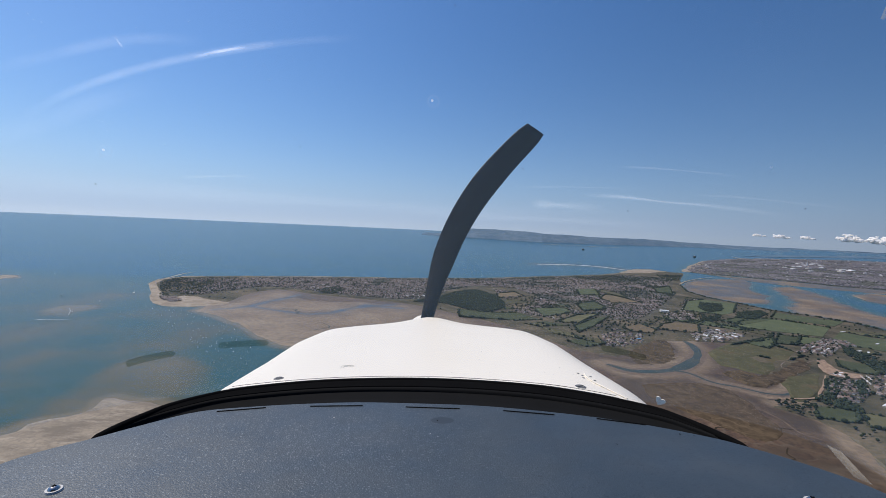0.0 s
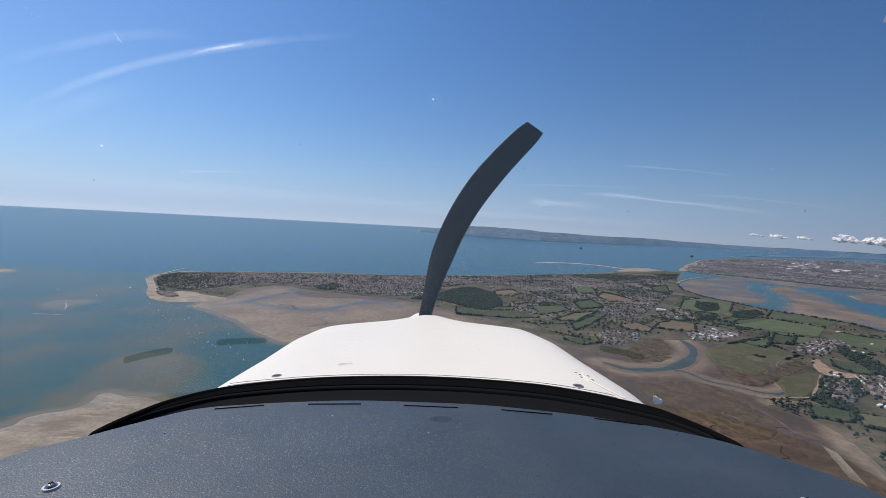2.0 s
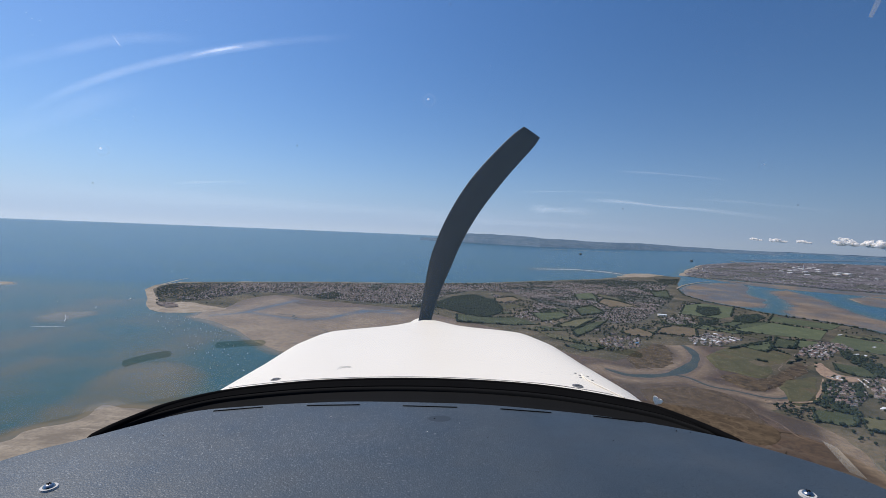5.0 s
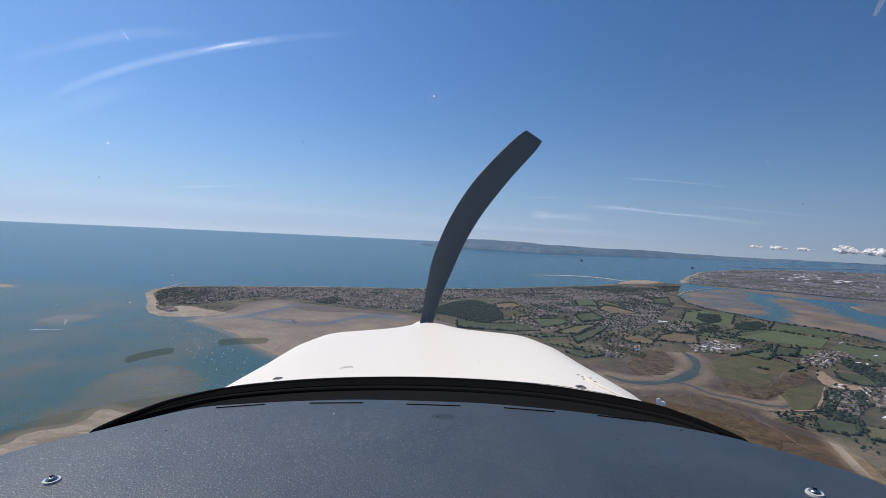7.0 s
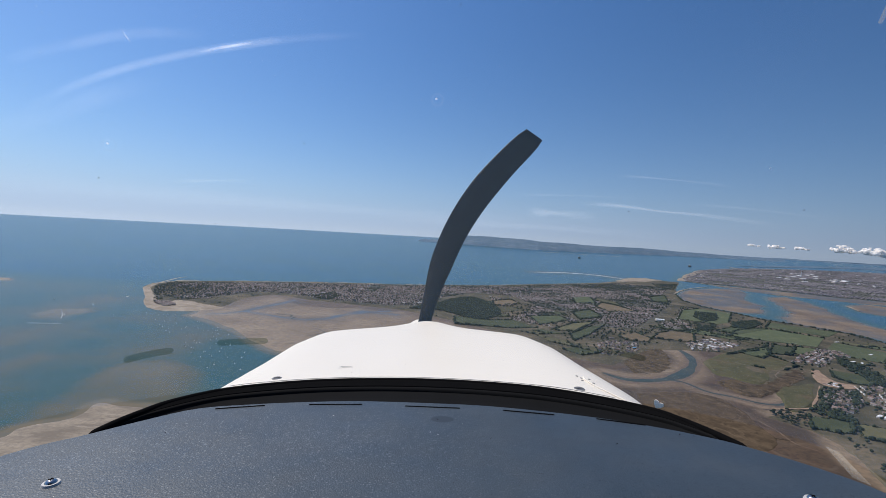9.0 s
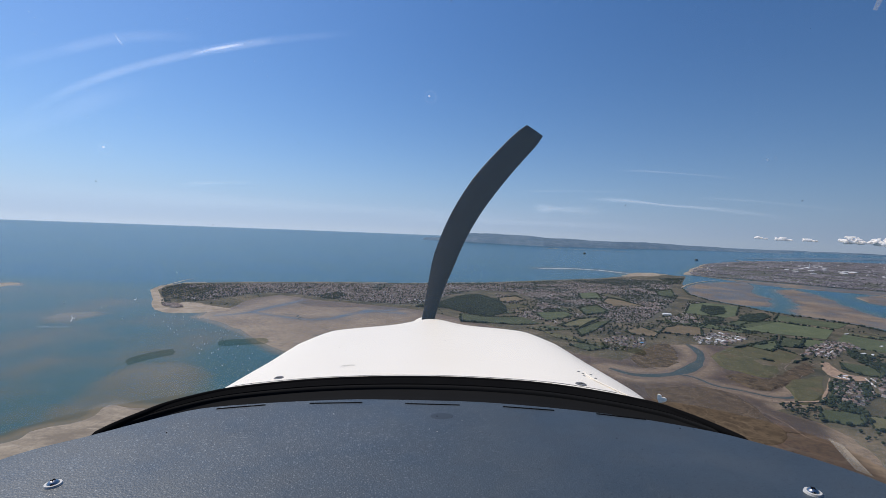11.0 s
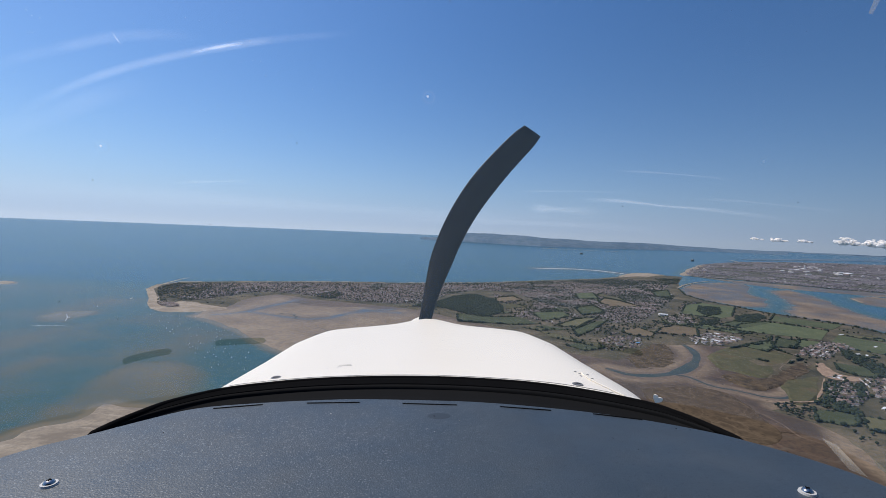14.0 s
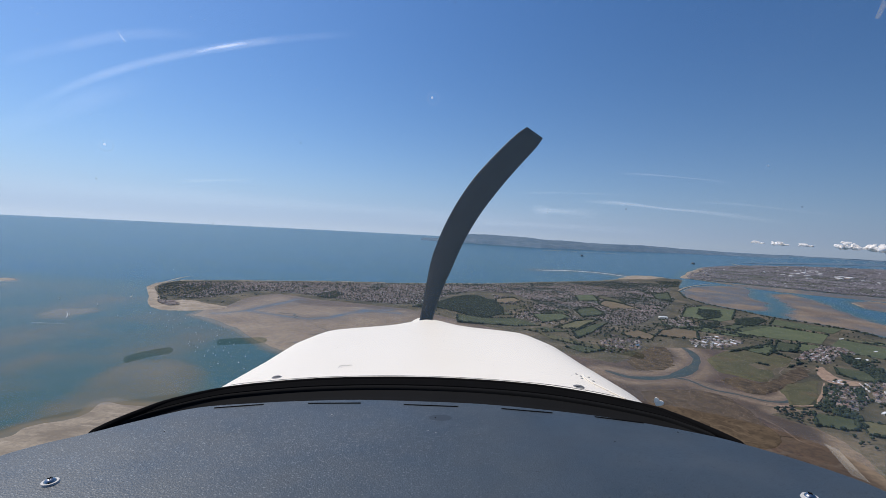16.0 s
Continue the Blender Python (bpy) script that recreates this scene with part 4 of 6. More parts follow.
ribbon("sand_spit", SHELL_B, 3.0, SAND, "narrow pale shell bank in the harbour", "sandbank", 0.2, 30)
ribbon("beach", WATERFRONT, 4.0, SAND, "pale sand strip along the far city's waterfront", "beach", 0.5, 60)
ribbon("pier", PIER, 5.0, SAND, "long pale jetty beyond the far city", "pier", 0.9, 30)
ribbon("beach", ISLE_BEACH, 14.0, SAND, "pale beach below the distant island", "beach", 0.6, 60)
ribbon("beach", HARBOUR_EDGE, 2.0, SAND, "narrow pale beach at the head of the harbour", "beach", 0.4, 40)
ribbon("track", TRACK, 0.8, SOIL, "sandy orange track along the sea wall", "track", 0.55)
ribbon("track", LANE, 0.7, SAND, "pale farm lane between the fields", "track", 0.6)

# ---- far shore and the island across the strait ----
az = np.radians(np.linspace(-3.42, 37.8, 240))
shore = np.interp(np.degrees(az), [p[0] for p in ISLE_SHORE], [p[1] for p in ISLE_SHORE])
ridge = np.interp(np.degrees(az), [p[0] for p in ISLE_RIDGE], [p[1] for p in ISLE_RIDGE])
iv = []
for r in range(14):
    s = r / 13
    rr = shore * (1 + 0.16 * s)
    q = np.stack([rr * np.sin(az), rr * np.cos(az)], -1)
    rise = np.interp(s, [0, 0.03, 0.15, 0.45, 0.8, 1], [0, 0.22, 0.4, 1.0, 0.9, 0]) * np.maximum(ridge, 0.5)
    iv.append(np.column_stack([q, rise * (1 + 0.16 * rough_field(q, 120, 4, 7)) - 0.3]))
iv = np.concatenate(iv)
ifc = [(r * 240 + i, r * 240 + i + 1, (r + 1) * 240 + i + 1, (r + 1) * 240 + i) for r in range(13) for i in range(239)]
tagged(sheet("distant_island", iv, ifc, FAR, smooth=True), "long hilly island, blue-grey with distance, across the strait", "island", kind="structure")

for name, a0, a1, dist, hgt in (("distant_shore", 33.0, 60.0, 4300, 16), ("distant_shore", 30.5, 37.5, 3700, 9)):
    az = np.radians(np.linspace(a0, a1, 120))
    v = []
    for s, rise in ((0, 0), (0.01, 0.5), (0.05, 1.0), (0.1, 0.0)):
        q = np.stack([dist * (1 + s) * np.sin(az), dist * (1 + s) * np.cos(az)], -1)
        v.append(np.column_stack([q, rise * hgt * (0.7 + 0.5 * rough_field(q, 150, 4, 9)) * np.interp(np.linspace(0, 1, 120), [0, 0.2, 1], [0.05, 1, 1]) - 0.3]))
    f = [(r * 120 + i, r * 120 + i + 1, (r + 1) * 120 + i + 1, (r + 1) * 120 + i) for r in range(3) for i in range(119)]
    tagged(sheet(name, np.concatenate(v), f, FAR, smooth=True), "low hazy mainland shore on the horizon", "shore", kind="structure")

bm = bmesh.new()
bm.faces.new([bm.verts.new((x, y, 0.8)) for x, y in FAR_SHORE])
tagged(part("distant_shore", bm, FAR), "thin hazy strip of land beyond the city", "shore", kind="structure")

# ---- clouds ----
rng = np.random.default_rng(4)
ICO_V, ICO_F = [], []
bm = bmesh.new()
bmesh.ops.create_icosphere(bm, subdivisions=1, radius=1)
ICO_V = np.array([v.co[:] for v in bm.verts])
ICO_F = np.array([[v.index for v in f.verts] for f in bm.faces])
bm.free()
bm = bmesh.new()
bmesh.ops.create_icosphere(bm, subdivisions=2, radius=1)
BALL_V = np.array([v.co[:] for v in bm.verts])
BALL_F = np.array([[v.index for v in f.verts] for f in bm.faces])
bm.free()


def clumps(name, places, sizes, material, base=(None, None), squash=0.8, jag=0.25, parent=None, rng=rng, smooth=False):
    """Many lumps, each turned and dented its own way, as one mesh."""
    V, F = base if base[0] is not None else (ICO_V, ICO_F)
    n, m = len(places), len(V)
    a = rng.random(n) * 6.283
    ca, sa = np.cos(a), np.sin(a)
    v = V[None] * (1 + jag * (rng.random((n, m, 1)) * 2 - 1))
    x = v[..., 0] * ca[:, None] - v[..., 1] * sa[:, None]
    y = v[..., 0] * sa[:, None] + v[..., 1] * ca[:, None]
    s = np.asarray(sizes)[:, None]
    out = np.stack([x * s, y * s, v[..., 2] * s * squash], -1) + np.asarray(places)[:, None]
    f = (F[None] + (np.arange(n) * m)[:, None, None]).reshape(-1, 3)
    return sheet(name, out.reshape(-1, 3), f, material, parent=parent, smooth=smooth)


for i, puff in enumerate((0.7, 0.45, 1.1, 0.65, 0.9, 0.5, 0.9, 1.75, 0.8, 1.0, 1.9, 1.4, 1.8)):
    (az, el), D, big = CUMULUS[i], 4400.0, puff
    c = np.array([D * math.sin(radians(az)), D * math.cos(radians(az)), 50 + D * math.tan(radians(el))])
    n = int(26 + 26 * big)
    off = np.clip(rng.normal(size=(n, 3)), -1.5, 1.5) * np.array([17, 17, 8 if big < 1.3 else 12]) * big
    off[:, 2] = np.abs(off[:, 2]) * 1.3
    size = (5 + rng.random(n) ** 2 * 9) * big * (1 - 0.3 * off[:, 2] / (12 * big))
    ob = clumps("cumulus_cloud", c + off, np.clip(size, 4, 40), CLOUD, (BALL_V, BALL_F), 0.75, 0.10, smooth=True)
    tagged(ob, "small white fair-weather cumulus cloud near the horizon", "cloud", "cumulus clouds")

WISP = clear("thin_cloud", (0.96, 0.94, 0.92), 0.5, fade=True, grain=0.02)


def wisp(path, wide, strength, label):
    L = smooth_line(path, 60)
    rows_, soft = [], []
    fade_u = np.interp(np.linspace(0, 1, 60), [0, 0.3, 0.6, 1], [0, 1, 0.8, 0])
    for s in np.linspace(-1, 1, 9):
        e2 = L[:, 1] + s * wide * (0.75 + 0.25 * np.sin(np.linspace(0, 9, 60)))
        D = 4450.0 - 400.0 * s
        rows_.append(np.column_stack([D * np.sin(np.radians(L[:, 0])), D * np.cos(np.radians(L[:, 0])), 50 + D * np.tan(np.radians(e2))]))
        soft.append(fade_u * (1 - s * s) ** 2 * strength)
    f = [(r * 60 + i, r * 60 + i + 1, (r + 1) * 60 + i + 1, (r + 1) * 60 + i) for r in range(8) for i in range(59)]
    ob = sheet("cirrus_cloud", np.concatenate(rows_), f, WISP, {"soft": np.concatenate(soft)}, smooth=True)
    ob.visible_shadow = False
    tagged(ob, label, "cloud", "cirrus clouds")


wisp(WISP_A, 0.34, 0.56, "long thin streak of white high cloud")
wisp(WISP_B, 0.8, 0.42, "faint streak of high cloud low in the sky")
wisp(WISP_C, 0.2, 0.24, "very faint high streak of white cloud")
wisp(WISP_D, 0.25, 0.32, "very faint low streak of white cloud")
# see-through sheet added to soften the sea's far edge like haze
wisp([(-70, -0.5), (-40, -0.5), (-10, -0.5), (30, -0.5)], 1.2, 0.22, "flat translucent sheet standing in for haze along the sea horizon")
wisp([(-60, 2.2), (-25, 2.4), (0, 2.2), (22, 1.8)], 1.5, 0.15, "pale veil of thin cloud above the sea")
wisp([(-12, 1.3), (4, 1.5), (18, 1.4), (30, 1.0)], 0.8, 0.16, "pale veil of thin cloud above the sea")
wisp([(28, 4.9), (33, 4.6), (38, 4.0), (44, 3.2)], 0.22, 0.16, "faint streak of high cloud low in the sky")
wisp([(8, 5.4), (15, 5.6), (24, 5.5)], 0.16, 0.22, "faint streak of high cloud low in the sky")

# ---- fields and hedges ----
rng = np.random.default_rng(11)
hedge_pts = []


def hedge(a, b, dense=1.0):
    a, b = np.asarray(a, float), np.asarray(b, float)
    n = max(2, int(np.linalg.norm(b - a) / 0.52 * dense))
    for s in np.linspace(0, 1, n):
        if rng.random() < 0.86:
            hedge_pts.append((*(a + (b - a) * s + rng.normal(size=2) * 0.16), 0.17 + rng.random() ** 3 * 0.75))


def field(kind, outline, z=0.62, skirt=0.0):
    """A field: a low slab of one crop with its own outline."""
    bm = bmesh.new()
    c = Vector((sum(p[0] for p in outline) / len(outline), sum(p[1] for p in outline) / len(outline), 0))
    ups = [bm.verts.new((p[0] - c.x, p[1] - c.y, z)) for p in outline]
    top_face = bm.faces.new(ups)
    ext = bmesh.ops.extrude_face_region(bm, geom=[top_face])
    for v in ext["geom"]:
        if isinstance(v, bmesh.types.BMVert):
            v.co.z -= 0.6
            v.co.xy += v.co.xy.normalized() * skirt
    bmesh.ops.recalc_face_normals(bm, faces=bm.faces)
    ob = part("field", bm, FIELD_MATS[kind])
    ob.location = c
    words = {"green": "green grass field bounded by hedges", "olive": "olive-green rough pasture beside the marsh", "tan": "tan stubble field bounded by hedges", "meadow": "rough mottled meadow running down to the saltmarsh",
             "marsh": "dark saltmarsh hummock beside the creek", "herbage": "olive-brown saltmarsh growth"}
    return tagged(ob, words[kind], "field", "fields of the farmland", "structure")


for n, (kind, outline) in enumerate(FIELDS):
    field(kind, outline, 0.6 + 0.005 * n)
    for p, q in zip(outline, outline[1:] + outline[:1]):
        if rng.random() < 0.75:
            hedge(p, q, 1.2)

for outline in (MEADOW_A, MEADOW):
    ring_ = smooth_line(list(outline) + [outline[0]], 60)[:-1]
    ring_ = ring_ + 0.9 * np.stack([rough_field(ring_, 5, 3, 2), rough_field(ring_, 5, 3, 6)], -1)
    field("meadow", [tuple(p) for p in ring_], 0.52, 2.6)
for outline, kind in ((MARSH_A, "marsh"), (MARSH_B, "marsh"), (MARSH_C, "herbage")):
    ring_ = smooth_line(list(outline) + [outline[0]], 170)[:-1]
    ring_ = ring_ + (2.2 if kind == "marsh" else 0.8) * np.stack([rough_field(ring_, 3, 4, 2), rough_field(ring_, 3, 4, 6)], -1)
    patch = field(kind, [tuple(p) for p in ring_], 0.55 if outline is MARSH_B else 0.15, 2.2)
    tagged(patch, "dark brown saltmarsh beside the creek" if kind == "marsh" else "olive-brown saltmarsh below the sea wall", "saltmarsh", kind="structure")
for line in MEADOW_HEDGES:
    hedge(line[0], line[1], 1.4)
known = [o for _, o in FIELDS]


def open_ground(q):
    """True for points that lie in none of the fields."""
    return np.minimum.reduce([distance(q[:, :2], o) for o in known]) > 0.3


ax = Vector((260 - 160, 262 - 350)).normalized()      # along the harbour shore
ay = Vector((-ax.y, ax.x))
NU, NV, CU, CV = 24, 28, 13.5, 8.6
knot = {}
for i in range(-NU, NU + 1):
    for j in range(-NV, NV + 1):
        c = Vector((180, 250)) + ax * (i * CU + (j % 3) * 4 + rng.uniform(-3.0, 3.0)) + ay * (j * CV + rng.uniform(-2.0, 2.0))
        knot[i, j] = np.array(c)
for i in range(-NU, NU):
    for j in range(-NV, NV):
        q = [knot[i, j], knot[i + 1, j], knot[i + 1, j + 1], knot[i, j + 1]]
        mid = sum(q) / 4
        pts = np.array(q + [mid])
        if distance(pts[4:], FARMLAND)[0] > 2 or (distance(pts, ISLAND) > -2).any() or distance(pts[4:], TOWN)[0] < 2:
            continue
        if any((distance(pts, o) < 1.5).any() for o in known + [VILLAGE, VILLAGE_B, WORKS, PIT, WOOD_E, WOOD_D]):
            continue
        inset = [tuple(mid + (p - mid) * 0.97) for p in q]
        field(rng.choice(["green", "green", "green", "olive", "olive", "tan"], p=[0.2, 0.2, 0.2, 0.14, 0.14, 0.12]), inset)
        for s in (0, 1):
            hedge(q[s], q[s + 1], 0.9)

shore = [(x - 2.5, y - 2.0) for x, y in HARBOUR_SHORE]
for p, q in zip(shore, shore[1:]):
    hedge(p, q, 1.3)
hp = np.array(hedge_pts)
ob = clumps("hedgerow", np.column_stack([hp[:, :2], 0.6 + hp[:, 2] * 0.5]), hp[:, 2], LEAF, jag=0.3, rng=rng)
tagged(ob, "dark green hedgerows with small trees between fields", "hedge", kind="stuff")

# ---- woods ----
for line, count, label in ((WOOD_A, 4600, "dark green wood behind the tidal flat"), (WOOD_B, 460, "small dark wood among the fields"),
                           (WOOD_C, 760, "small dark wood among the fields"), (WOOD_F, 2700, "low scrub and small trees behind the beach"),
                           (WOOD_G, 260, "dark trees at the edge of the town"), (WOOD_H, 400, "dark trees near the sandy point"),
                           (WOOD_I, 160, "dark copse beside the fields"), (WOOD_J, 420, "dark belt of trees behind the village"),
                           (WOOD_L, 150, "dark row of trees along a lane"), (WOOD_M, 90, "tall dark trees beside the caravans"), (WOOD_E, 110, "leafy trees round a hamlet")):
    q = scatter(line, count, rng)
    if count > 700:
        q = q[distance(q, line) + 2.4 * rough_field(q, 6, 3, 14) + 0.5 * rng.normal(size=count) < -0.6]
    r = 0.30 + rng.random(len(q)) * 0.42 if count != 2700 else 0.12 + rng.random(len(q)) ** 3 * 0.55
    ob = clumps("wood", np.column_stack([q, 0.6 + r * 0.7]), r, LEAF, jag=0.32, rng=rng)
    tagged(ob, label, "wood", kind="stuff")

q = scatter(TOWN, 20000, rng)
q = q[(rough_field(q, 18, 3, 9) + 0.5 * rng.normal(size=len(q)) > -0.14) & open_ground(q)]
r = 0.22 + rng.random(len(q)) ** 2 * 0.55
ob = clumps("garden_trees", np.column_stack([q, 0.55 + r * 0.6]), r, LEAF, jag=0.3, rng=rng)
tagged(ob, "garden trees scattered among the houses", "trees", kind="stuff")
q = scatter(ISLAND, 16000, rng)
q = q[(q[:, 0] < 0) & (q[:, 1] > 250) & (distance(q, TOWN) > -3) & (distance(q, WOOD_F) > 0) & (distance(q, SAND_TIP) > 1) & (distance(q, BEACH_SEA, False) > 4) & (distance(q, BEACH_TIP, False) > 5)]
q = q[rough_field(q, 9, 3, 12) + 0.4 * rng.normal(size=len(q)) > 0.0]
r = 0.12 + rng.random(len(q)) ** 3 * 0.5
ob = clumps("shore_scrub", np.column_stack([q, 0.5 + r * 0.5]), r, LEAF, jag=0.3, rng=rng)
tagged(ob, "low scrub along the edge of the tidal flat", "bushes", kind="stuff")
q = scatter(CITY, 8000, rng)
q = q[rough_field(q, 60, 3, 15) + 0.5 * rng.normal(size=len(q)) > -0.15]
r = 0.4 + rng.random(len(q)) * 0.7
ob = clumps("city_trees", np.column_stack([q, 0.4 + r * 0.3]), r, LEAF, squash=0.5, jag=0.3, rng=rng)
tagged(ob, "trees among the far city's buildings", "trees", kind="stuff")
q = np.concatenate([scatter(FARMLAND, 700, rng), scatter(OUTSKIRTS, 900, rng)])
q = q[open_ground(q)]
r = 0.3 + rng.random(len(q)) * 0.4
ob = clumps("field_trees", np.column_stack([q, 0.7 + r * 0.6]), r, LEAF, jag=0.3, rng=rng)
tagged(ob, "scattered single trees in the farmland", "trees", kind="stuff")
q = scatter(MUD_NEAR, 700, rng)
q = q[(rough_field(q, 12, 3, 3) > 0.05) & (distance(q, CREEK_A, False) > 4) & (distance(q, CREEK_B, False) > 2.5)]
r = 0.15 + rng.random(len(q)) * 0.25
ob = clumps("marsh_tussocks", np.column_stack([q, 0.02 + r * 0.05]), r, DARK_MUD, squash=0.15, jag=0.4, rng=rng)
tagged(ob, "low brown tussocks on the saltmarsh", "marsh plants", kind="stuff")


def tree(size):
    """A broad-leaved tree: tapered trunk, limbs, and a crown of many clumps."""
    t = new("tree")
    bm = bmesh.new()
    bmesh.ops.create_cone(bm, segments=7, radius1=0.09, radius2=0.05, depth=0.7, matrix=pose(0, 0, 0.35))
    for a in range(5):
        m = pose(0, 0, 0.62, 0, 38, a * 72) @ pose(0, 0, 0.25)
        bmesh.ops.create_cone(bm, segments=5, radius1=0.035, radius2=0.012, depth=0.5, matrix=m)
    part("trunk", bm, BARK, t)
    g = np.random.default_rng(int(size * 100))
    d = g.normal(size=(46, 3))
    d /= np.linalg.norm(d, axis=1)[:, None]
    d[:, 2] = np.abs(d[:, 2]) * 1.0 - 0.15
    p = d * (0.28 + 0.32 * g.random((46, 1))) + np.array([0, 0, 0.85])
    clumps("crown", p, 0.14 + 0.12 * g.random(46), LEAF, jag=0.3, parent=t, rng=g)
    t.scale = (size, size, size)
    return tagged(t, "broad-leaved tree with a dark green rounded crown", "tree", "trees of the copse")


proto = [tree(0.62), tree(0.74)]
spots = scatter(WOOD_D, 46, rng)
for s, (x, y) in enumerate(spots):
    if s < 2:
        proto[s].location = (x, y, 0.4)
    else:
        copy_thing(proto[s % 2], pose(x, y, 0.4, 0, 0, rng.uniform(0, 360)))
for x, y in scatter(VILLAGE, 40, rng):
    copy_thing(proto[0], pose(x, y, 0.4, 0, 0, rng.uniform(0, 360)))
for x, y in scatter(VILLAGE_B, 46, rng):
    copy_thing(proto[1], pose(x, y, 0.4, 0, 0, rng.uniform(0, 360)))
for x, y in scatter(HAMLET, 26, rng):
    copy_thing(proto[0], pose(x, y, 0.4, 0, 0, rng.uniform(0, 360)))


# ---- town: houses with pitched roofs ----
BOX_V = np.array([(-.5, -.5, 0), (.5, -.5, 0), (.5, .5, 0), (-.5, .5, 0), (-.5, -.5, 1), (.5, -.5, 1), (.5, .5, 1), (-.5, .5, 1)])
BOX_F = np.array([(0, 1, 5, 4), (1, 2, 6, 5), (2, 3, 7, 6), (3, 0, 4, 7)])
GAB_V = np.array([(-.54, -.56, .96), (.54, -.56, .96), (.54, .56, .96), (-.54, .56, .96), (-.5, 0, 1.5), (.5, 0, 1.5)])
GAB_F = np.array([(0, 1, 5, 4), (2, 3, 4, 5), (3, 0, 4, 4), (1, 2, 5, 5)])


def block(name, places, sizes, turns, V, F, material, parent):
    n, m = len(places), len(V)
    ca, sa = np.cos(turns)[:, None], np.sin(turns)[:, None]
    v = V[None] * np.asarray(sizes)[:, None]
    out = np.stack([v[..., 0] * ca - v[..., 1] * sa, v[..., 0] * sa + v[..., 1] * ca, v[..., 2]], -1) + np.asarray(places)[:, None]
    f = (F[None] + (np.arange(n) * m)[:, None, None]).reshape(-1, 4)
    tri = np.concatenate([f[:, [0, 1, 2]], f[:, [0, 2, 3]]])
    tri = tri[(tri[:, 0] != tri[:, 2]) & (tri[:, 1] != tri[:, 2]) & (tri[:, 0] != tri[:, 1])]
    return sheet(name, out.reshape(-1, 3), tri, material, parent=parent)


def streets(zone, pitch, plot, open_share=0.3, blocks=34.0, seed=0, dense_west=0.0):
    """House plots in rows along streets, each district with its own direction; parks and greens stay free."""
    P = np.asarray(zone)
    lo, hi = P.min(0), P.max(0)
    centres = lo + rng.random((max(6, int((hi - lo).prod() / blocks ** 2)), 2)) * (hi - lo)
    got = []
    for c in centres[distance(centres, zone) < blocks]:
        near_by = centres[((centres - c) ** 2).sum(1) < (blocks * 3.2) ** 2]
        turn = rng.uniform(0, 1.571)
        ca, sa = math.cos(turn), math.sin(turn)
        u_, v_ = np.meshgrid(np.arange(-blocks * 1.2, blocks * 1.2, plot), np.arange(-blocks * 1.2, blocks * 1.2, pitch))
        v_ = np.concatenate([v_ - pitch * 0.22, v_ + pitch * 0.22]).ravel()
        u_ = np.concatenate([u_, u_]).ravel() + rng.normal(size=v_.size) * plot * 0.25
        v_ = v_ + rng.normal(size=v_.size) * pitch * 0.12
        q = np.stack([c[0] + u_ * ca - v_ * sa, c[1] + u_ * sa + v_ * ca], -1)
        near = ((q[:, None] - near_by[None]) ** 2).sum(-1).min(1)
        q = q[((q - c) ** 2).sum(1) <= near + 1e-6]
        if len(q):
            got.append(np.column_stack([q, np.full(len(q), turn)]))
    q = np.concatenate(got)
    q = q[distance(q[:, :2], zone) < -0.3]
    q = q[open_ground(q)]
    return q[(rough_field(q[:, :2], 26, 3, 4 + seed) < open_share + dense_west * step(-q[:, 0], -30, 40)) & (rng.random(len(q)) < 0.88)]


def houses(name, places, low, high, label, tiles=TOWN_ROOF, tall=0.55, walls=TOWN_WALL):
    base = new(name)
    n = len(places)
    turn = places[:, 2] + rng.normal(size=n) * 0.06
    size = np.column_stack([low + (high - low) * rng.random(n), (low + (high - low) * rng.random(n)) * 0.7, (low + (high - low) * rng.random(n)) * tall])
    at = np.column_stack([places[:, :2], np.full(n, 0.42)])
    block("walls", at, size, turn, BOX_V, BOX_F, walls, base)
    block("roofs", at, size, turn, GAB_V, GAB_F, tiles, base)
    tagged(base, label, "houses", kind="stuff")


houses("town_houses", streets(TOWN, 3.2, 1.15, 0.0, dense_west=0.45), 0.55, 1.0, "closely built houses with brown and grey pitched roofs")
houses("town_houses", streets(WEST_HOUSES, 4.4, 1.5, -0.02, 20.0, 3), 0.5, 0.9, "loosely built houses among scrub near the point")
houses("outlying_houses", streets(OUTSKIRTS, 3.4, 1.2, -0.18, 30.0, 7), 0.6, 1.05, "loose groups of houses among trees and fields")
houses("town_houses", streets(TOWN_CORE, 2.6, 1.3, 0.3), 0.7, 1.1, "rows of pale chalets in the town")
houses("city_buildings", streets(CITY, 7.0, 3.1, 0.04, 70.0, 3), 1.3, 3.0, "dense far city of brick and pale buildings", CITY_ROOF, 0.32, CITY_WALL)


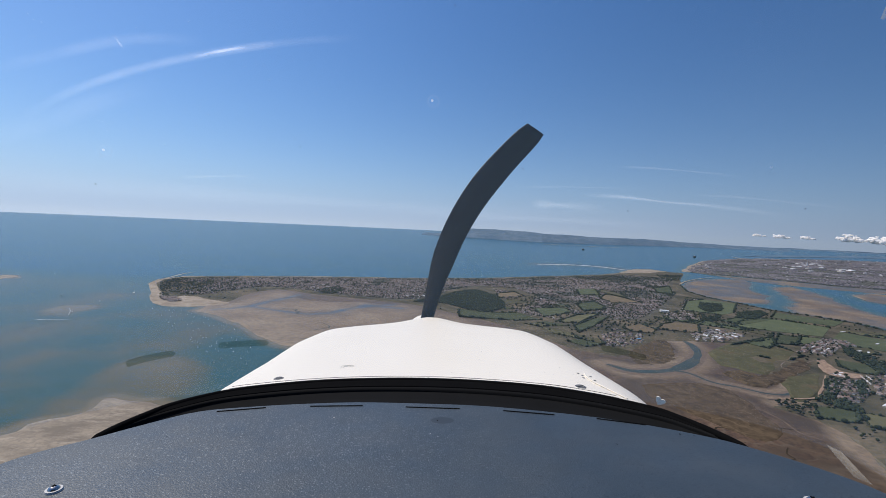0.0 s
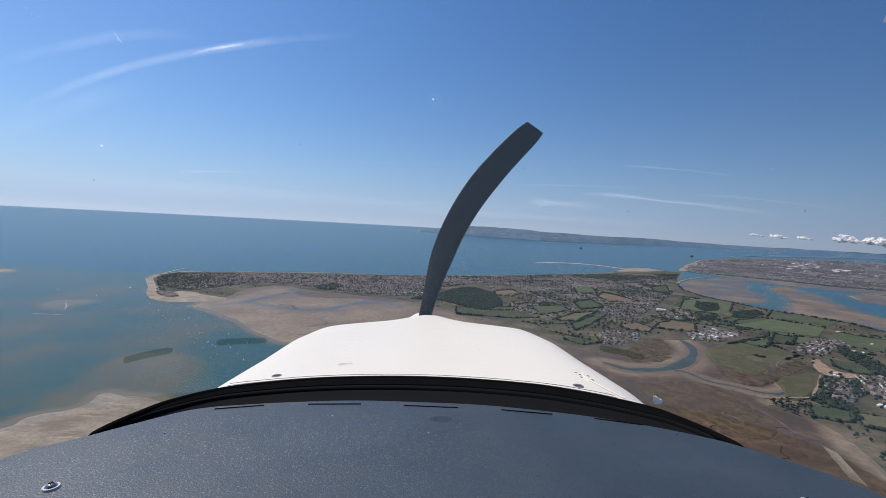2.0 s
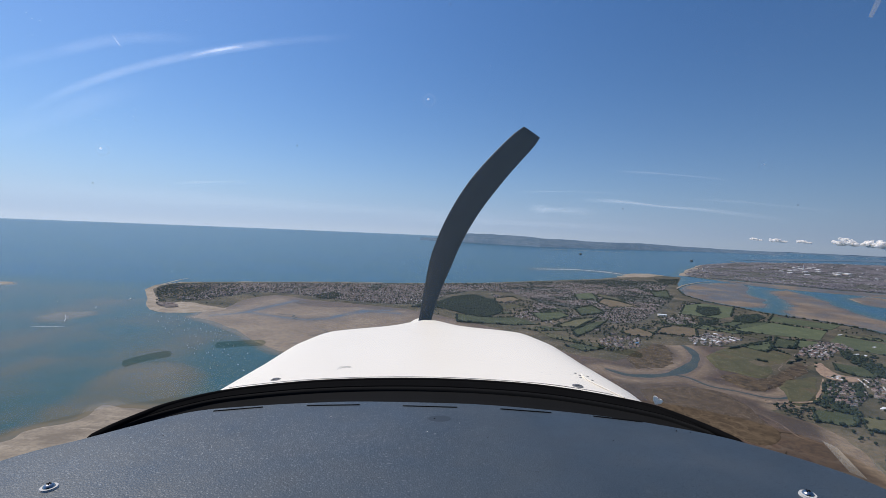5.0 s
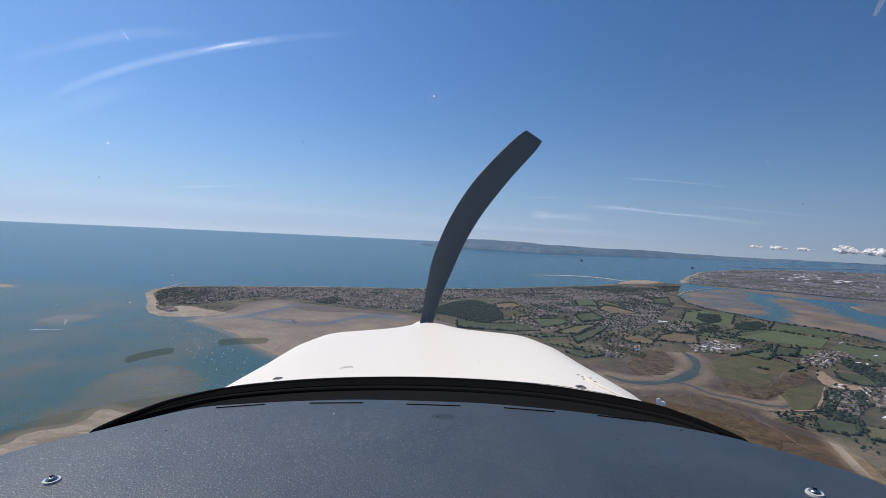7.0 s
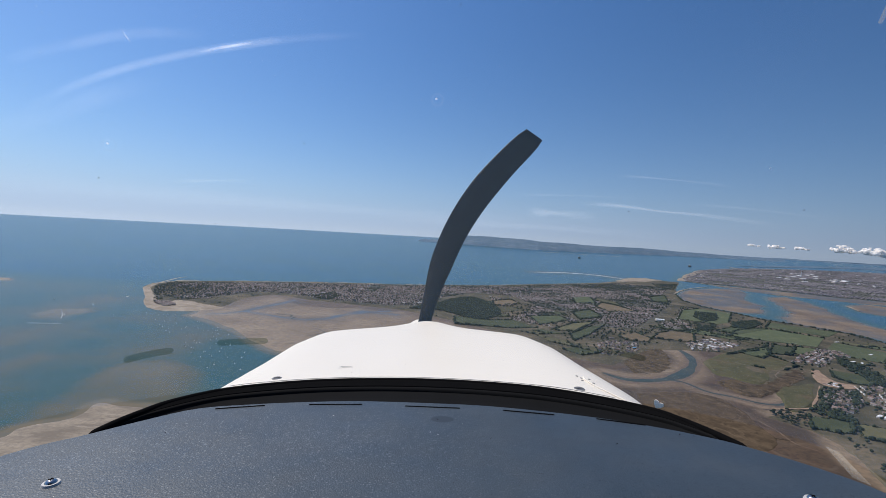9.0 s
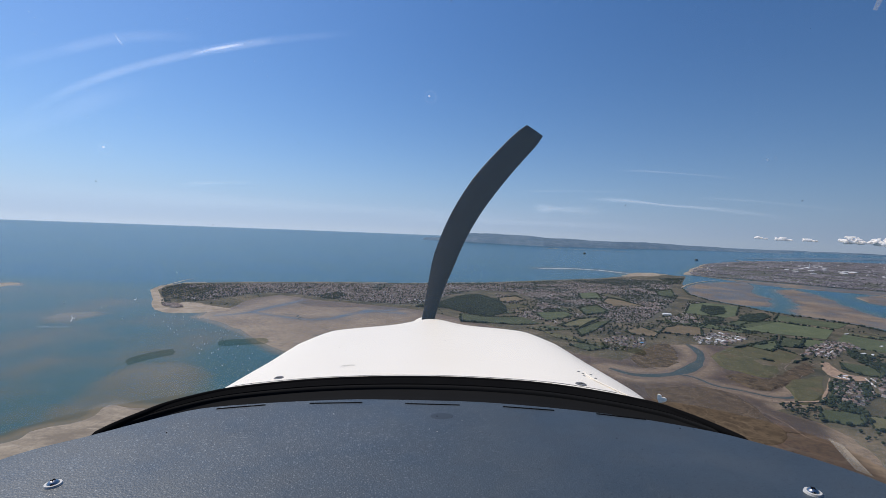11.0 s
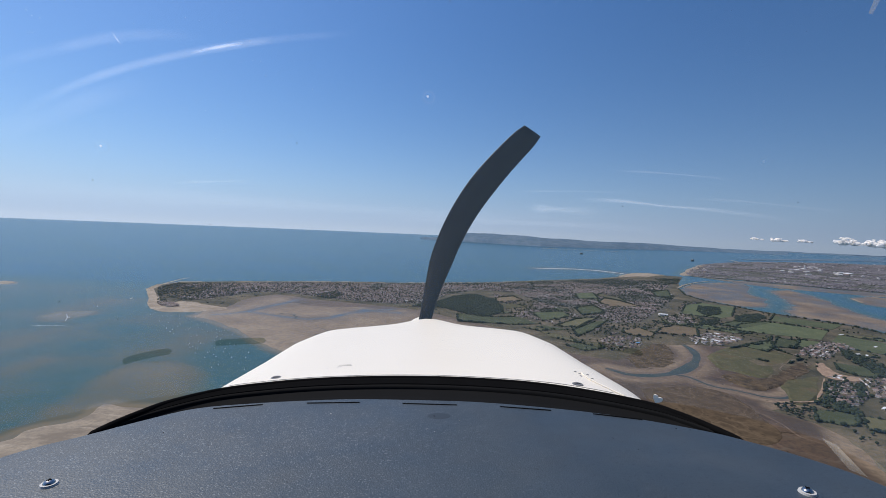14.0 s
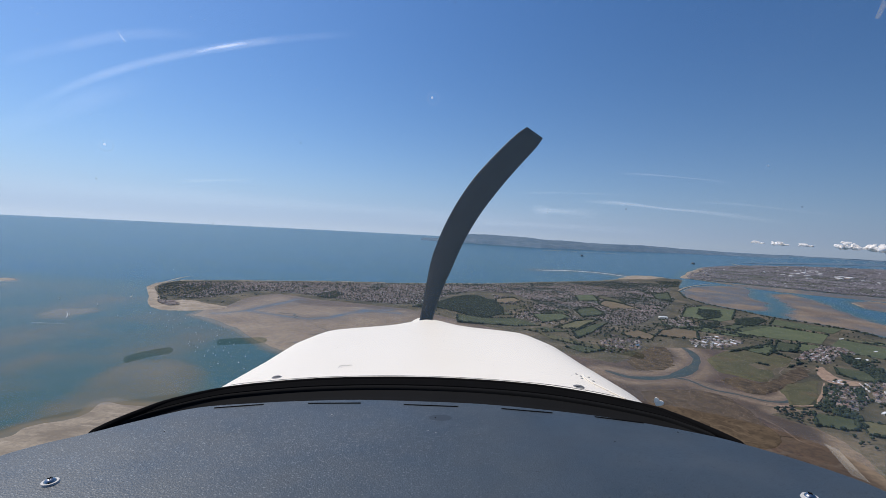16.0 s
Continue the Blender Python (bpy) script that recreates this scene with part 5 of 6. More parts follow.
def house(w, d, h):
    """A house with walls, a gabled roof, a chimney, a door and windows."""
    t = new("house")
    bm = bmesh.new()
    bmesh.ops.create_cube(bm, size=1, matrix=pose(0, 0, h / 2) @ Matrix.Diagonal((w, d, h, 1)))
    part("wall", bm, WALL, t)
    bm = bmesh.new()
    e, r = 0.06, d * 0.42
    vs = [bm.verts.new(p) for p in ((-w / 2 - e, -d / 2 - e, h - 0.03), (w / 2 + e, -d / 2 - e, h - 0.03), (w / 2 + e, d / 2 + e, h - 0.03), (-w / 2 - e, d / 2 + e, h - 0.03), (-w / 2 - e, 0, h + r), (w / 2 + e, 0, h + r))]
    for f in ((0, 1, 5, 4), (2, 3, 4, 5), (3, 0, 4), (1, 2, 5), (3, 2, 1, 0)):
        bm.faces.new([vs[i] for i in f])
    roof = part("roof", bm, ROOF, t)
    bm = bmesh.new()
    bmesh.ops.create_cube(bm, size=1, matrix=pose(w * 0.3, 0, h + r) @ Matrix.Diagonal((0.09, 0.09, 0.22, 1)))
    part("chimney", bm, ROOF, roof)
    for s in (-1, 1):
        for x in (-0.28, 0.28):
            bm = bmesh.new()
            bmesh.ops.create_cube(bm, size=1, matrix=pose(x * w, s * d / 2, h * 0.6) @ Matrix.Diagonal((0.14, 0.02, 0.13, 1)))
            part("window", bm, PANE, t)
    return tagged(t, "small house with pale walls and a pitched roof", "house", "houses of the village")


hp = [house(1.0, 0.75, 0.52), house(1.4, 0.8, 0.5), house(0.85, 0.7, 0.55)]
used = 0
for zone, count in ((VILLAGE, 130), (VILLAGE_B, 70), (HAMLET, 80), (WOOD_E, 60)):
    q = scatter(zone, count * 3, rng, 0.4)
    keep = []
    for p in q:
        if all((p[0] - o[0]) ** 2 + (p[1] - o[1]) ** 2 > 1.5 for o in keep) and len(keep) < count:
            keep.append(p)
    for p in keep:
        m = pose(p[0], p[1], 0.42, 0, 0, float(rng.choice([32, 122]) + rng.uniform(-8, 8)))
        if used < 3:
            hp[used].matrix_basis = m
        else:
            copy_thing(hp[int(rng.integers(3))], m)
        used += 1


def chalet(w, d, h, name, label, group):
    """A one-storey box with a low pale roof and a door."""
    t = new(name)
    bm = bmesh.new()
    bmesh.ops.create_cube(bm, size=1, matrix=pose(0, 0, h / 2) @ Matrix.Diagonal((w, d, h, 1)))
    part("wall", bm, WALL, t)
    bm = bmesh.new()
    e = 0.03
    vs = [bm.verts.new(p) for p in ((-w / 2 - e, -d / 2 - e, h), (w / 2 + e, -d / 2 - e, h), (w / 2 + e, d / 2 + e, h), (-w / 2 - e, d / 2 + e, h), (-w / 2 - e, 0, h + d * 0.2), (w / 2 + e, 0, h + d * 0.2))]
    for f in ((0, 1, 5, 4), (2, 3, 4, 5), (3, 0, 4), (1, 2, 5), (3, 2, 1, 0)):
        bm.faces.new([vs[i] for i in f])
    part("roof", bm, PALE_ROOF, t)
    bm = bmesh.new()
    bmesh.ops.create_cube(bm, size=1, matrix=pose(w * 0.2, -d / 2, h * 0.42) @ Matrix.Diagonal((0.09, 0.02, h * 0.8, 1)))
    part("door", bm, PANE, t)
    return tagged(t, label, name, group)


for zone, pitch, plot, turn, w, d, h, name, label, group in (
        (CHALETS, 2.6, 1.75, 40, 1.35, 0.75, 0.34, "chalet", "pale-roofed holiday chalet in a row", "chalets of the village"),
        (CARAVANS, 2.3, 1.5, 62, 1.0, 0.42, 0.28, "caravan", "white static caravan on grass", "caravans"),
        (CARAVANS_B, 2.0, 1.4, 55, 1.0, 0.42, 0.28, "caravan", "white static caravan on grass", "caravans")):
    first = chalet(w, d, h, name, label, group)
    P_ = np.asarray(zone)
    mid, ca, sa, spots = P_.mean(0), math.cos(radians(turn)), math.sin(radians(turn)), []
    for i in range(-14, 15):
        for j in range(-14, 15):
            q = mid + np.array([i * plot * ca - j * pitch * sa, i * plot * sa + j * pitch * ca]) + rng.normal(size=2) * 0.12
            if distance(q[None], zone)[0] < -0.2 and rng.random() < 0.9:
                spots.append(q)
    for n, q in enumerate(spots):
        m = pose(q[0], q[1], 0.42, 0, 0, turn + rng.normal() * 3)
        if n:
            copy_thing(first, m)
        else:
            first.matrix_basis = m


def warehouse(x, y, w, d, h, turn, material, name="warehouse", label="low white industrial shed with a shallow roof"):
    t = new(name)
    bm = bmesh.new()
    bmesh.ops.create_cube(bm, size=1, matrix=pose(0, 0, h / 2) @ Matrix.Diagonal((w, d, h, 1)))
    part("wall", bm, WALL, t)
    bm = bmesh.new()
    vs = [bm.verts.new(p) for p in ((-w / 2 - .05, -d / 2 - .05, h), (w / 2 + .05, -d / 2 - .05, h), (w / 2 + .05, d / 2 + .05, h), (-w / 2 - .05, d / 2 + .05, h), (-w / 2 - .05, 0, h + d * 0.12), (w / 2 + .05, 0, h + d * 0.12))]
    for f in ((0, 1, 5, 4), (2, 3, 4, 5), (3, 0, 4), (1, 2, 5), (3, 2, 1, 0)):
        bm.faces.new([vs[i] for i in f])
    part("roof", bm, material, t)
    bm = bmesh.new()
    bmesh.ops.create_cube(bm, size=1, matrix=pose(w * 0.2, -d / 2, h * 0.35) @ Matrix.Diagonal((0.5, 0.04, h * 0.7, 1)))
    part("door", bm, PANE, t)
    t.matrix_basis = pose(x, y, 0.42, 0, 0, turn)
    return tagged(t, label, "shed", "sheds of the works")


q = scatter(WORKS, 200, rng, 0.3)
keep = []
for p in q:
    if all(np.hypot(*(p - o)) > 1.8 for o in keep) and len(keep) < 70:
        keep.append(p)
        big = rng.random() < 0.3
        warehouse(p[0], p[1], rng.uniform(2.0, 3.6) if big else rng.uniform(0.7, 1.6), rng.uniform(1.0, 1.7) if big else rng.uniform(0.5, 0.9),
                  rng.uniform(0.35, 0.65), float(rng.choice([25, 115])), WHITE_METAL if rng.random() < 0.2 else ROOF)
for x, y in LONG_ROOFS:
    warehouse(x, y, 3.2, 0.9, 0.4, rng.uniform(20, 50), WHITE_METAL, "barn", "long low farm building with a pale roof")
for x, y in scatter(PIT_SHEDS, 14, rng, 0.5):
    warehouse(x, y, rng.uniform(0.8, 1.8), rng.uniform(0.5, 0.9), 0.35, float(rng.choice([20, 110])), WHITE_METAL if rng.random() < 0.4 else ROOF, "barn", "small shed beside the bare digging")
warehouse(*WHITE_HALL, 5.2, 3.0, 1.0, -8, WHITE_METAL, "sports_hall", "large bright white hall among the houses")
warehouse(*BLUE_ROOF, 1.8, 1.2, 0.6, 20, BLUE, "barn", "small barn with a bright blue roof")
warehouse(*SHED, 3.0, 1.4, 0.7, 5, WHITE_METAL, "boat_shed", "pale boat shed at the edge of the flats")
for s in range(7):
    warehouse(SHED[0] - 12 + s * 3.4, SHED[1] - 2 + rng.uniform(-4, 4), 1.8, 1.0, 0.6, rng.uniform(0, 90), WHITE_METAL, "boat_shed", "pale boat shed at the edge of the flats")

bm = bmesh.new()
edge = smooth_line(list(PIT) + [PIT[0]], 70)[:-1]
edge = edge + 0.7 * np.stack([rough_field(edge, 4, 3, 2), rough_field(edge, 4, 3, 6)], -1)
bm.faces.new([bm.verts.new((x, y, 0.66)) for x, y in edge])
pit = part("sand_pit", bm, SOIL)
tagged(pit, "bare orange-brown soil of a digging", "bare ground", kind="structure")

houses("tip_houses", streets(TIP, 2.2, 1.1, 2.0, 12.0, 5), 0.6, 1.1, "cluster of low buildings on the sandy point")

# ---- far city: towers and large pale sheds ----
for zone, count in ((CITY_SHEDS_A, 16), (CITY_SHEDS_B, 8)):
    for x, y in scatter(zone, count, rng):
        warehouse(x, y, rng.uniform(5, 12), rng.uniform(4, 7), rng.uniform(0.8, 1.6), float(rng.choice([10, 100])), WHITE_METAL, "warehouse", "large pale shed in the far city")
for x, y in SEA_FORTS:
    t = new("sea_fort")
    bm = bmesh.new()
    bmesh.ops.create_cone(bm, segments=24, cap_ends=True, radius1=4.0, radius2=3.7, depth=3.6, matrix=pose(0, 0, 1.6))
    part("wall", bm, FORT, t)
    bm = bmesh.new()
    bmesh.ops.create_cone(bm, segments=12, cap_ends=True, radius1=1.0, radius2=0.9, depth=1.6, matrix=pose(0, 0, 4.0))
    part("lantern", bm, WALL, t)
    t.location = (x, y, 0)
    tagged(t, "dark round sea fort standing in the strait", "fort", "sea forts")

bm = bmesh.new()
for s in (-1, 1):
    bmesh.ops.create_cone(bm, segments=10, radius1=1.6, radius2=0.5, depth=17, matrix=pose(s * 1.6, 0, 8.5, 0, -s * 6, 0))
bmesh.ops.create_cone(bm, segments=8, radius1=0.5, radius2=0.1, depth=7, matrix=pose(0, 0, 19))
t = part("viewing_tower", bm, WHITE_METAL)
t.scale = (0.55, 0.55, 0.62)
t.location = (*TOWER, 0.3)
tagged(t, "slender white viewing tower above the far city", "tower")
for x, y in scatter(CITY, 60, rng, 6):
    if y < 520:
        continue
    t = new("tower_block")
    hgt = rng.uniform(1.2, 2.8)
    bm = bmesh.new()
    bmesh.ops.create_cube(bm, size=1, matrix=pose(0, 0, hgt / 2) @ Matrix.Diagonal((rng.uniform(2, 6), 2.2, hgt, 1)))
    part("wall", bm, WALL, t)
    bm = bmesh.new()
    bmesh.ops.create_cube(bm, size=1, matrix=pose(0, 0, hgt + 0.2) @ Matrix.Diagonal((1.2, 1.2, 0.5, 1)))
    part("lift_housing", bm, WHITE_METAL, t)
    t.location = (x, y, 0.3)
    tagged(t, "pale tower block in the far city", "tower block", "tower blocks of the city")


# ---- boats ----
def boat(length):
    t = new("boat")
    bm = bmesh.new()
    prof = ((-0.5, 0.13), (-0.2, 0.17), (0.15, 0.15), (0.38, 0.08), (0.5, 0.01))
    lo = [[bm.verts.new((x * length, s * w * length * 0.7, -0.03)) for x, w in prof] for s in (-1, 1)]
    hi = [[bm.verts.new((x * length, s * w * length, 0.1 * length)) for x, w in prof] for s in (-1, 1)]
    for i in range(4):
        bm.faces.new((lo[0][i], lo[0][i + 1], hi[0][i + 1], hi[0][i]))
        bm.faces.new((hi[1][i], hi[1][i + 1], lo[1][i + 1], lo[1][i]))
        bm.faces.new((hi[0][i], hi[0][i + 1], hi[1][i + 1], hi[1][i]))
    bm.faces.new((lo[0][0], hi[0][0], hi[1][0], lo[1][0]))
    part("hull", bm, HULL, t)
    bm = bmesh.new()
    bmesh.ops.create_cube(bm, size=1, matrix=pose(-0.02 * length, 0, 0.14 * length) @ Matrix.Diagonal((0.35 * length, 0.18 * length, 0.1 * length, 1)))
    part("cabin", bm, HULL, t)
    bm = bmesh.new()
    bmesh.ops.create_cone(bm, segments=6, radius1=0.02, radius2=0.01, depth=1.1 * length, matrix=pose(0.05 * length, 0, 0.65 * length))
    part("mast", bm, WHITE_METAL, t)
    return tagged(t, "white sailing boat moored in the channel", "boat", "moored boats")


b = boat(0.55)
first = True
for x, y in scatter(MOORINGS, 90, rng):
    m = pose(x, y, 0.04, 0, 0, 150 + rng.uniform(-25, 25))
    if first:
        b.matrix_basis = m
        first = False
    else:
        copy_thing(b, m)
for x, y in ((FERRY[0], FERRY[1]), (PERCH[0], PERCH[1]), (-260, 420), (-120, 560), (30, 900), (60, 1200), (-30, 700), (140, 1000), (220, 1100), (-220, 250), (-190, 240), (-160, 215)):
    c = copy_thing(b, pose(x, y, 0.04, 0, 0, rng.uniform(0, 360)))
    c.scale = (1.6, 1.6, 1.6)
ribbon("wake", [WAKE, (WAKE[0] + 6, WAKE[1] + 1), (WAKE[0] + 13, WAKE[1] + 2.5)], 0.34, FOAM, "white wake of a speeding boat", "wake", 0.1, 30)
ribbon("surf", BAR_LINE, 3.2, FOAM, "pale line of surf along a sand bar", "surf", 0.1, 60, 0.1)
ribbon("surf", SURF, 0.18, FOAM, "white water breaking on a shoal", "surf", 0.1, 20)
ribbon("wake", [(FERRY[0], FERRY[1]), (FERRY[0] + 1.0, FERRY[1] - 3.0)], 0.8, FOAM, "white wake behind a boat", "wake", 0.1, 12)

# ---- the aircraft round the camera, in its own axes: x right, y ahead, z up from the eye ----
AIR = Matrix.Translation(EYE) @ pose(0, 0, 0, 0, 0, 2.85) @ pose(0, 0, 0, 0, -1.7, 0)

k = Mat("white_gelcoat", 0.45, 0, 0.2)
c = k.mix(k.ramp(k.noise(5.0, 5, 0.6), [(0.4, 0.0), (0.75, 0.35)]), (0.91, 0.84, 0.72), (0.84, 0.77, 0.65))
c = k.mix(k.ramp(k.noise(90.0, 3, 0.7), [(0.70, 0.0), (0.76, 0.8)]), c, (0.30, 0.27, 0.24))
k.color(c)
k.bump(k.noise(3.0, 3), 0.08, 0.02)
PAINT = k.m
k = Mat("blue_grey_leatherette", 0.42, 0, 0.75)
vor = k.node("ShaderNodeTexVoronoi", Scale=480.0)
k.link(k.c.outputs["Object"], vor.inputs["Vector"])
c = k.mix(k.ramp(k.noise(6.0, 5, 0.6), [(0.35, 0.0), (0.7, 1.0)]), (0.032, 0.046, 0.058), (0.044, 0.061, 0.077))
c = k.mix(k.ramp(k.noise(45.0, 3, 0.7), [(0.66, 0.0), (0.80, 0.25)]), c, (0.11, 0.13, 0.15))
# sun sparkle painted on: pale flecks that thicken towards the sunlit left
place = k.node("ShaderNodeSeparateXYZ")
k.link(k.c.outputs["Object"], place.inputs[0])
sun_side = k.node("ShaderNodeMapRange")
for i_, v_ in ((1, 0.24), (2, -0.16), (3, 0.06), (4, 1.0)):
    sun_side.inputs[i_].default_value = v_
k.link(place.outputs[0], sun_side.inputs[0])
sparkle = k.node("ShaderNodeMath")
sparkle.operation = "MULTIPLY"
k.link(k.ramp(k.noise(440.0, 2, 0.6), [(0.58, 0.0), (0.70, 0.55)]), sparkle.inputs[0])
k.link(sun_side.outputs[0], sparkle.inputs[1])
c = k.mix(sparkle.outputs[0], c, (0.36, 0.39, 0.40))
c = k.mix(k.ramp(k.noise(330.0, 2, 0.6), [(0.62, 0.0), (0.68, 0.7)]), c, (0.012, 0.018, 0.024))
k.color(c)
k.rough(k.ramp(k.noise(14.0, 4), [(0.3, 0.42), (0.7, 0.56)]))
k.bump(vor.outputs["Distance"], 0.42, 0.0006)
LEATHER = k.m
k = Mat("black_rubber", 0.95, 0, 0.02)
k.color(k.mix(k.noise(20.0, 4), (0.004, 0.004, 0.0043), (0.008, 0.008, 0.0083)))
RUBBER = k.m
k = Mat("dark_grey_plastic", 0.9, 0, 0.12)
k.color(k.mix(k.noise(12.0, 4), (0.005, 0.0053, 0.0056), (0.010, 0.0103, 0.011)))
k.bump(k.noise(300.0, 2), 0.2, 0.0006)
PLASTIC = k.m
k = Mat("bright_steel", 0.22, 1.0)
k.color(k.mix(k.noise(60.0, 3), (0.60, 0.57, 0.54), (0.34, 0.33, 0.32)))
STEEL = k.m
k = Mat("worn_fastener", 0.6, 0.2)
k.color(k.mix(k.noise(160.0, 3), (0.06, 0.06, 0.06), (0.20, 0.19, 0.18)))
FASTENER = k.m
k = Mat("white_washer", 0.5)
k.color(k.mix(k.noise(90.0, 3), (0.60, 0.60, 0.59), (0.50, 0.49, 0.47)))
WASHER = k.m
k = Mat("blade_black", 0.55, 0, 0.35)
k.color(k.mix(k.noise(9.0, 5), (0.016, 0.016, 0.018), (0.035, 0.035, 0.038)))
k.bump(k.noise(60.0), 0.1, 0.001)
BLADE = k.m
k = Mat("cabin_lining", 0.9)
k.color(k.mix(k.noise(30.0, 4), (0.30, 0.30, 0.31), (0.38, 0.38, 0.39)))
LINING = k.m


def craft(name, label, category):
    ob = new(name)
    ob.matrix_basis = AIR
    return tagged(ob, label, category)


def loft(rings, closed=False):
    """A bmesh skin over rings of points with the same count."""
    bm = bmesh.new()
    vs = [[bm.verts.new(p) for p in r] for r in rings]
    n = len(vs[0])
    for a, b in zip(vs, vs[1:]):
        for i in range(n if closed else n - 1):
            j = (i + 1) % n
            bm.faces.new((a[i], a[j], b[j], b[i]))
    bmesh.ops.recalc_face_normals(bm, faces=bm.faces)
    return bm


def thicken(ob, d, offset=-1):
    m = ob.modifiers.new("thickness", "SOLIDIFY")
    m.thickness, m.offset = d, offset


# cowling: sections from the windscreen to the nose
aeroplane = craft("engine_cowling", "glossy white aircraft engine cowling with small marks and fasteners", "cowling")
SEC = [(0.8, 0.0184, 0.565, -0.3265, 5.0, 0.4, 0.0, 0.0), (0.93, 0.0184, 0.5497, -0.33, 5.2605, 0.4, 0.0, 0.0), (1.0, 0.0184, 0.5369, -0.337, 6.354, 0.4, 0.0004, 0.0), (1.25, 0.0184, 0.505, -0.352, 7.3038, 0.4, 0.0008, 0.0), (1.5, 0.0184, 0.4925, -0.3726, 8.5717, 0.4, 0.0012, 0.0), (1.75, 0.0184, 0.4899, -0.3958, 6.8018, 0.4, 0.0016, 0.0089), (1.9, 0.0184, 0.4877, -0.4221, 5.3775, 0.4, 0.002, 0.0298), (2.02, 0.0184, 0.3683, -0.4321, 2.855, 0.4, 0.0025, 0.0262)]
rings = []
for y in np.linspace(0.80, 2.02, 52):
    g = lambda i: float(np.interp(y, [s[0] for s in SEC], [s[i] for s in SEC]))
    cx, half, zc, power, drop = g(1), g(2), g(3), g(4), g(5)
    ring_ = []
    for s in np.linspace(-1, 1, 61):
        th = s * math.pi / 2
        x = math.copysign(abs(math.sin(th)) ** (2 / power), th) * half
        z = zc - drop * (1 - abs(math.cos(th)) ** (2 / power)) - g(6) * (x / half) ** 2
        bulge = 0.78 * g(7) * math.exp(-(((x - 0.014) / 0.098) ** 2))
        ring_.append((cx + x, y, z + bulge))
    rings.append(ring_)
cow = part("cowl_skin", loft(rings), PAINT, aeroplane, smooth=True)
thicken(cow, 0.006)

def cowl_top(x, y):
    """Height of the cowling's skin."""
    g = lambda i: float(np.interp(y, [s[0] for s in SEC], [s[i] for s in SEC]))
    q = min(0.9999, abs(x - g(1)) / g(2))
    th = math.asin(q ** (g(4) / 2))
    return g(3) - g(5) * (1 - abs(math.cos(th)) ** (2 / g(4))) - g(6) * q * q + 0.78 * g(7) * math.exp(-(((x - g(1) - 0.014) / 0.098) ** 2))


def cord(points, radius, sides=6):
    """A round cord along points, as a bmesh."""
    rs = []
    for i, p in enumerate(points):
        d = (Vector(points[min(i + 1, len(points) - 1)]) - Vector(points[max(i - 1, 0)])).normalized()
        s = d.cross(Vector((0, 0, 1))).normalized()
        u_ = s.cross(d)
        rs.append([tuple(Vector(p) + s * radius * math.cos(a) + u_ * radius * math.sin(a)) for a in np.linspace(0, 2 * math.pi, sides + 1)[:-1]])
    return loft(rs, True)


for x, y, w in ((-0.318, 0.990, 0.0115), (0.346, 0.936, 0.0125)):
    bm = bmesh.new()
    bmesh.ops.create_cone(bm, segments=20, cap_ends=True, radius1=w, radius2=w * 0.8, depth=0.0014, matrix=Matrix.Translation((x, y, cowl_top(x, y) + 0.0004)) @ Matrix.Diagonal((1, 1.1, 1, 1)))
    f = part("fastener", bm, FASTENER, aeroplane, "dark oval quarter-turn fastener")
    bm = bmesh.new()
    bmesh.ops.create_cube(bm, size=1, matrix=Matrix.Translation((x, y, cowl_top(x, y) + 0.0010)) @ pose(0, 0, 0, 0, 0, 20) @ Matrix.Diagonal((w * 1.2, 0.003, 0.0008, 1)))
    part("slot", bm, RUBBER, f)
for x, y in ((0.382, 1.054), (0.387, 1.037), (0.382, 1.015), (0.406, 1.036), (0.404, 1.002)):
    bm = bmesh.new()
    bmesh.ops.create_uvsphere(bm, u_segments=10, v_segments=6, radius=0.0036, matrix=Matrix.Translation((x, y, cowl_top(x, y) - 0.0006)) @ Matrix.Diagonal((1, 1.4, 0.5, 1)))
    part("rivet", bm, FASTENER, aeroplane, smooth=True)
pts = [(0.398, 1.052), (0.391, 1.018), (0.395, 0.974), (0.415, 0.927), (0.432, 0.896)]
part("drain_tube", cord([(x, y, cowl_top(x, y) + 0.002) for x, y in smooth_line(pts, 24)], 0.0015, 8), PAINT, aeroplane, smooth=True)
g = np.random.default_rng(3)
for s in range(34):
    x, y = g.uniform(-0.40, 0.44), 0.99 + abs(g.normal()) * 0.20
    bm = bmesh.new()
    bmesh.ops.create_icosphere(bm, subdivisions=1, radius=1, matrix=Matrix.Translation((x, y, cowl_top(x, y))) @ Matrix.Diagonal((g.uniform(0.0004, 0.0013), g.uniform(0.0008, 0.0028), 0.0005, 1)))
    part("insect_mark", bm, FASTENER if s % 3 else PLASTIC, aeroplane)
L = [(-0.197, 1.066), (-0.196, 1.092), (-0.169, 1.097)]
part("scratch", cord([(x, y, cowl_top(x, y) + 0.0003) for x, y in L], 0.0003, 5), FASTENER, aeroplane)
L = [(-0.191, 1.070), (-0.190, 1.084), (-0.166, 1.088)]
part("scratch", cord([(x, y, cowl_top(x, y) + 0.0005) for x, y in L], 0.0003, 5), FASTENER, aeroplane)

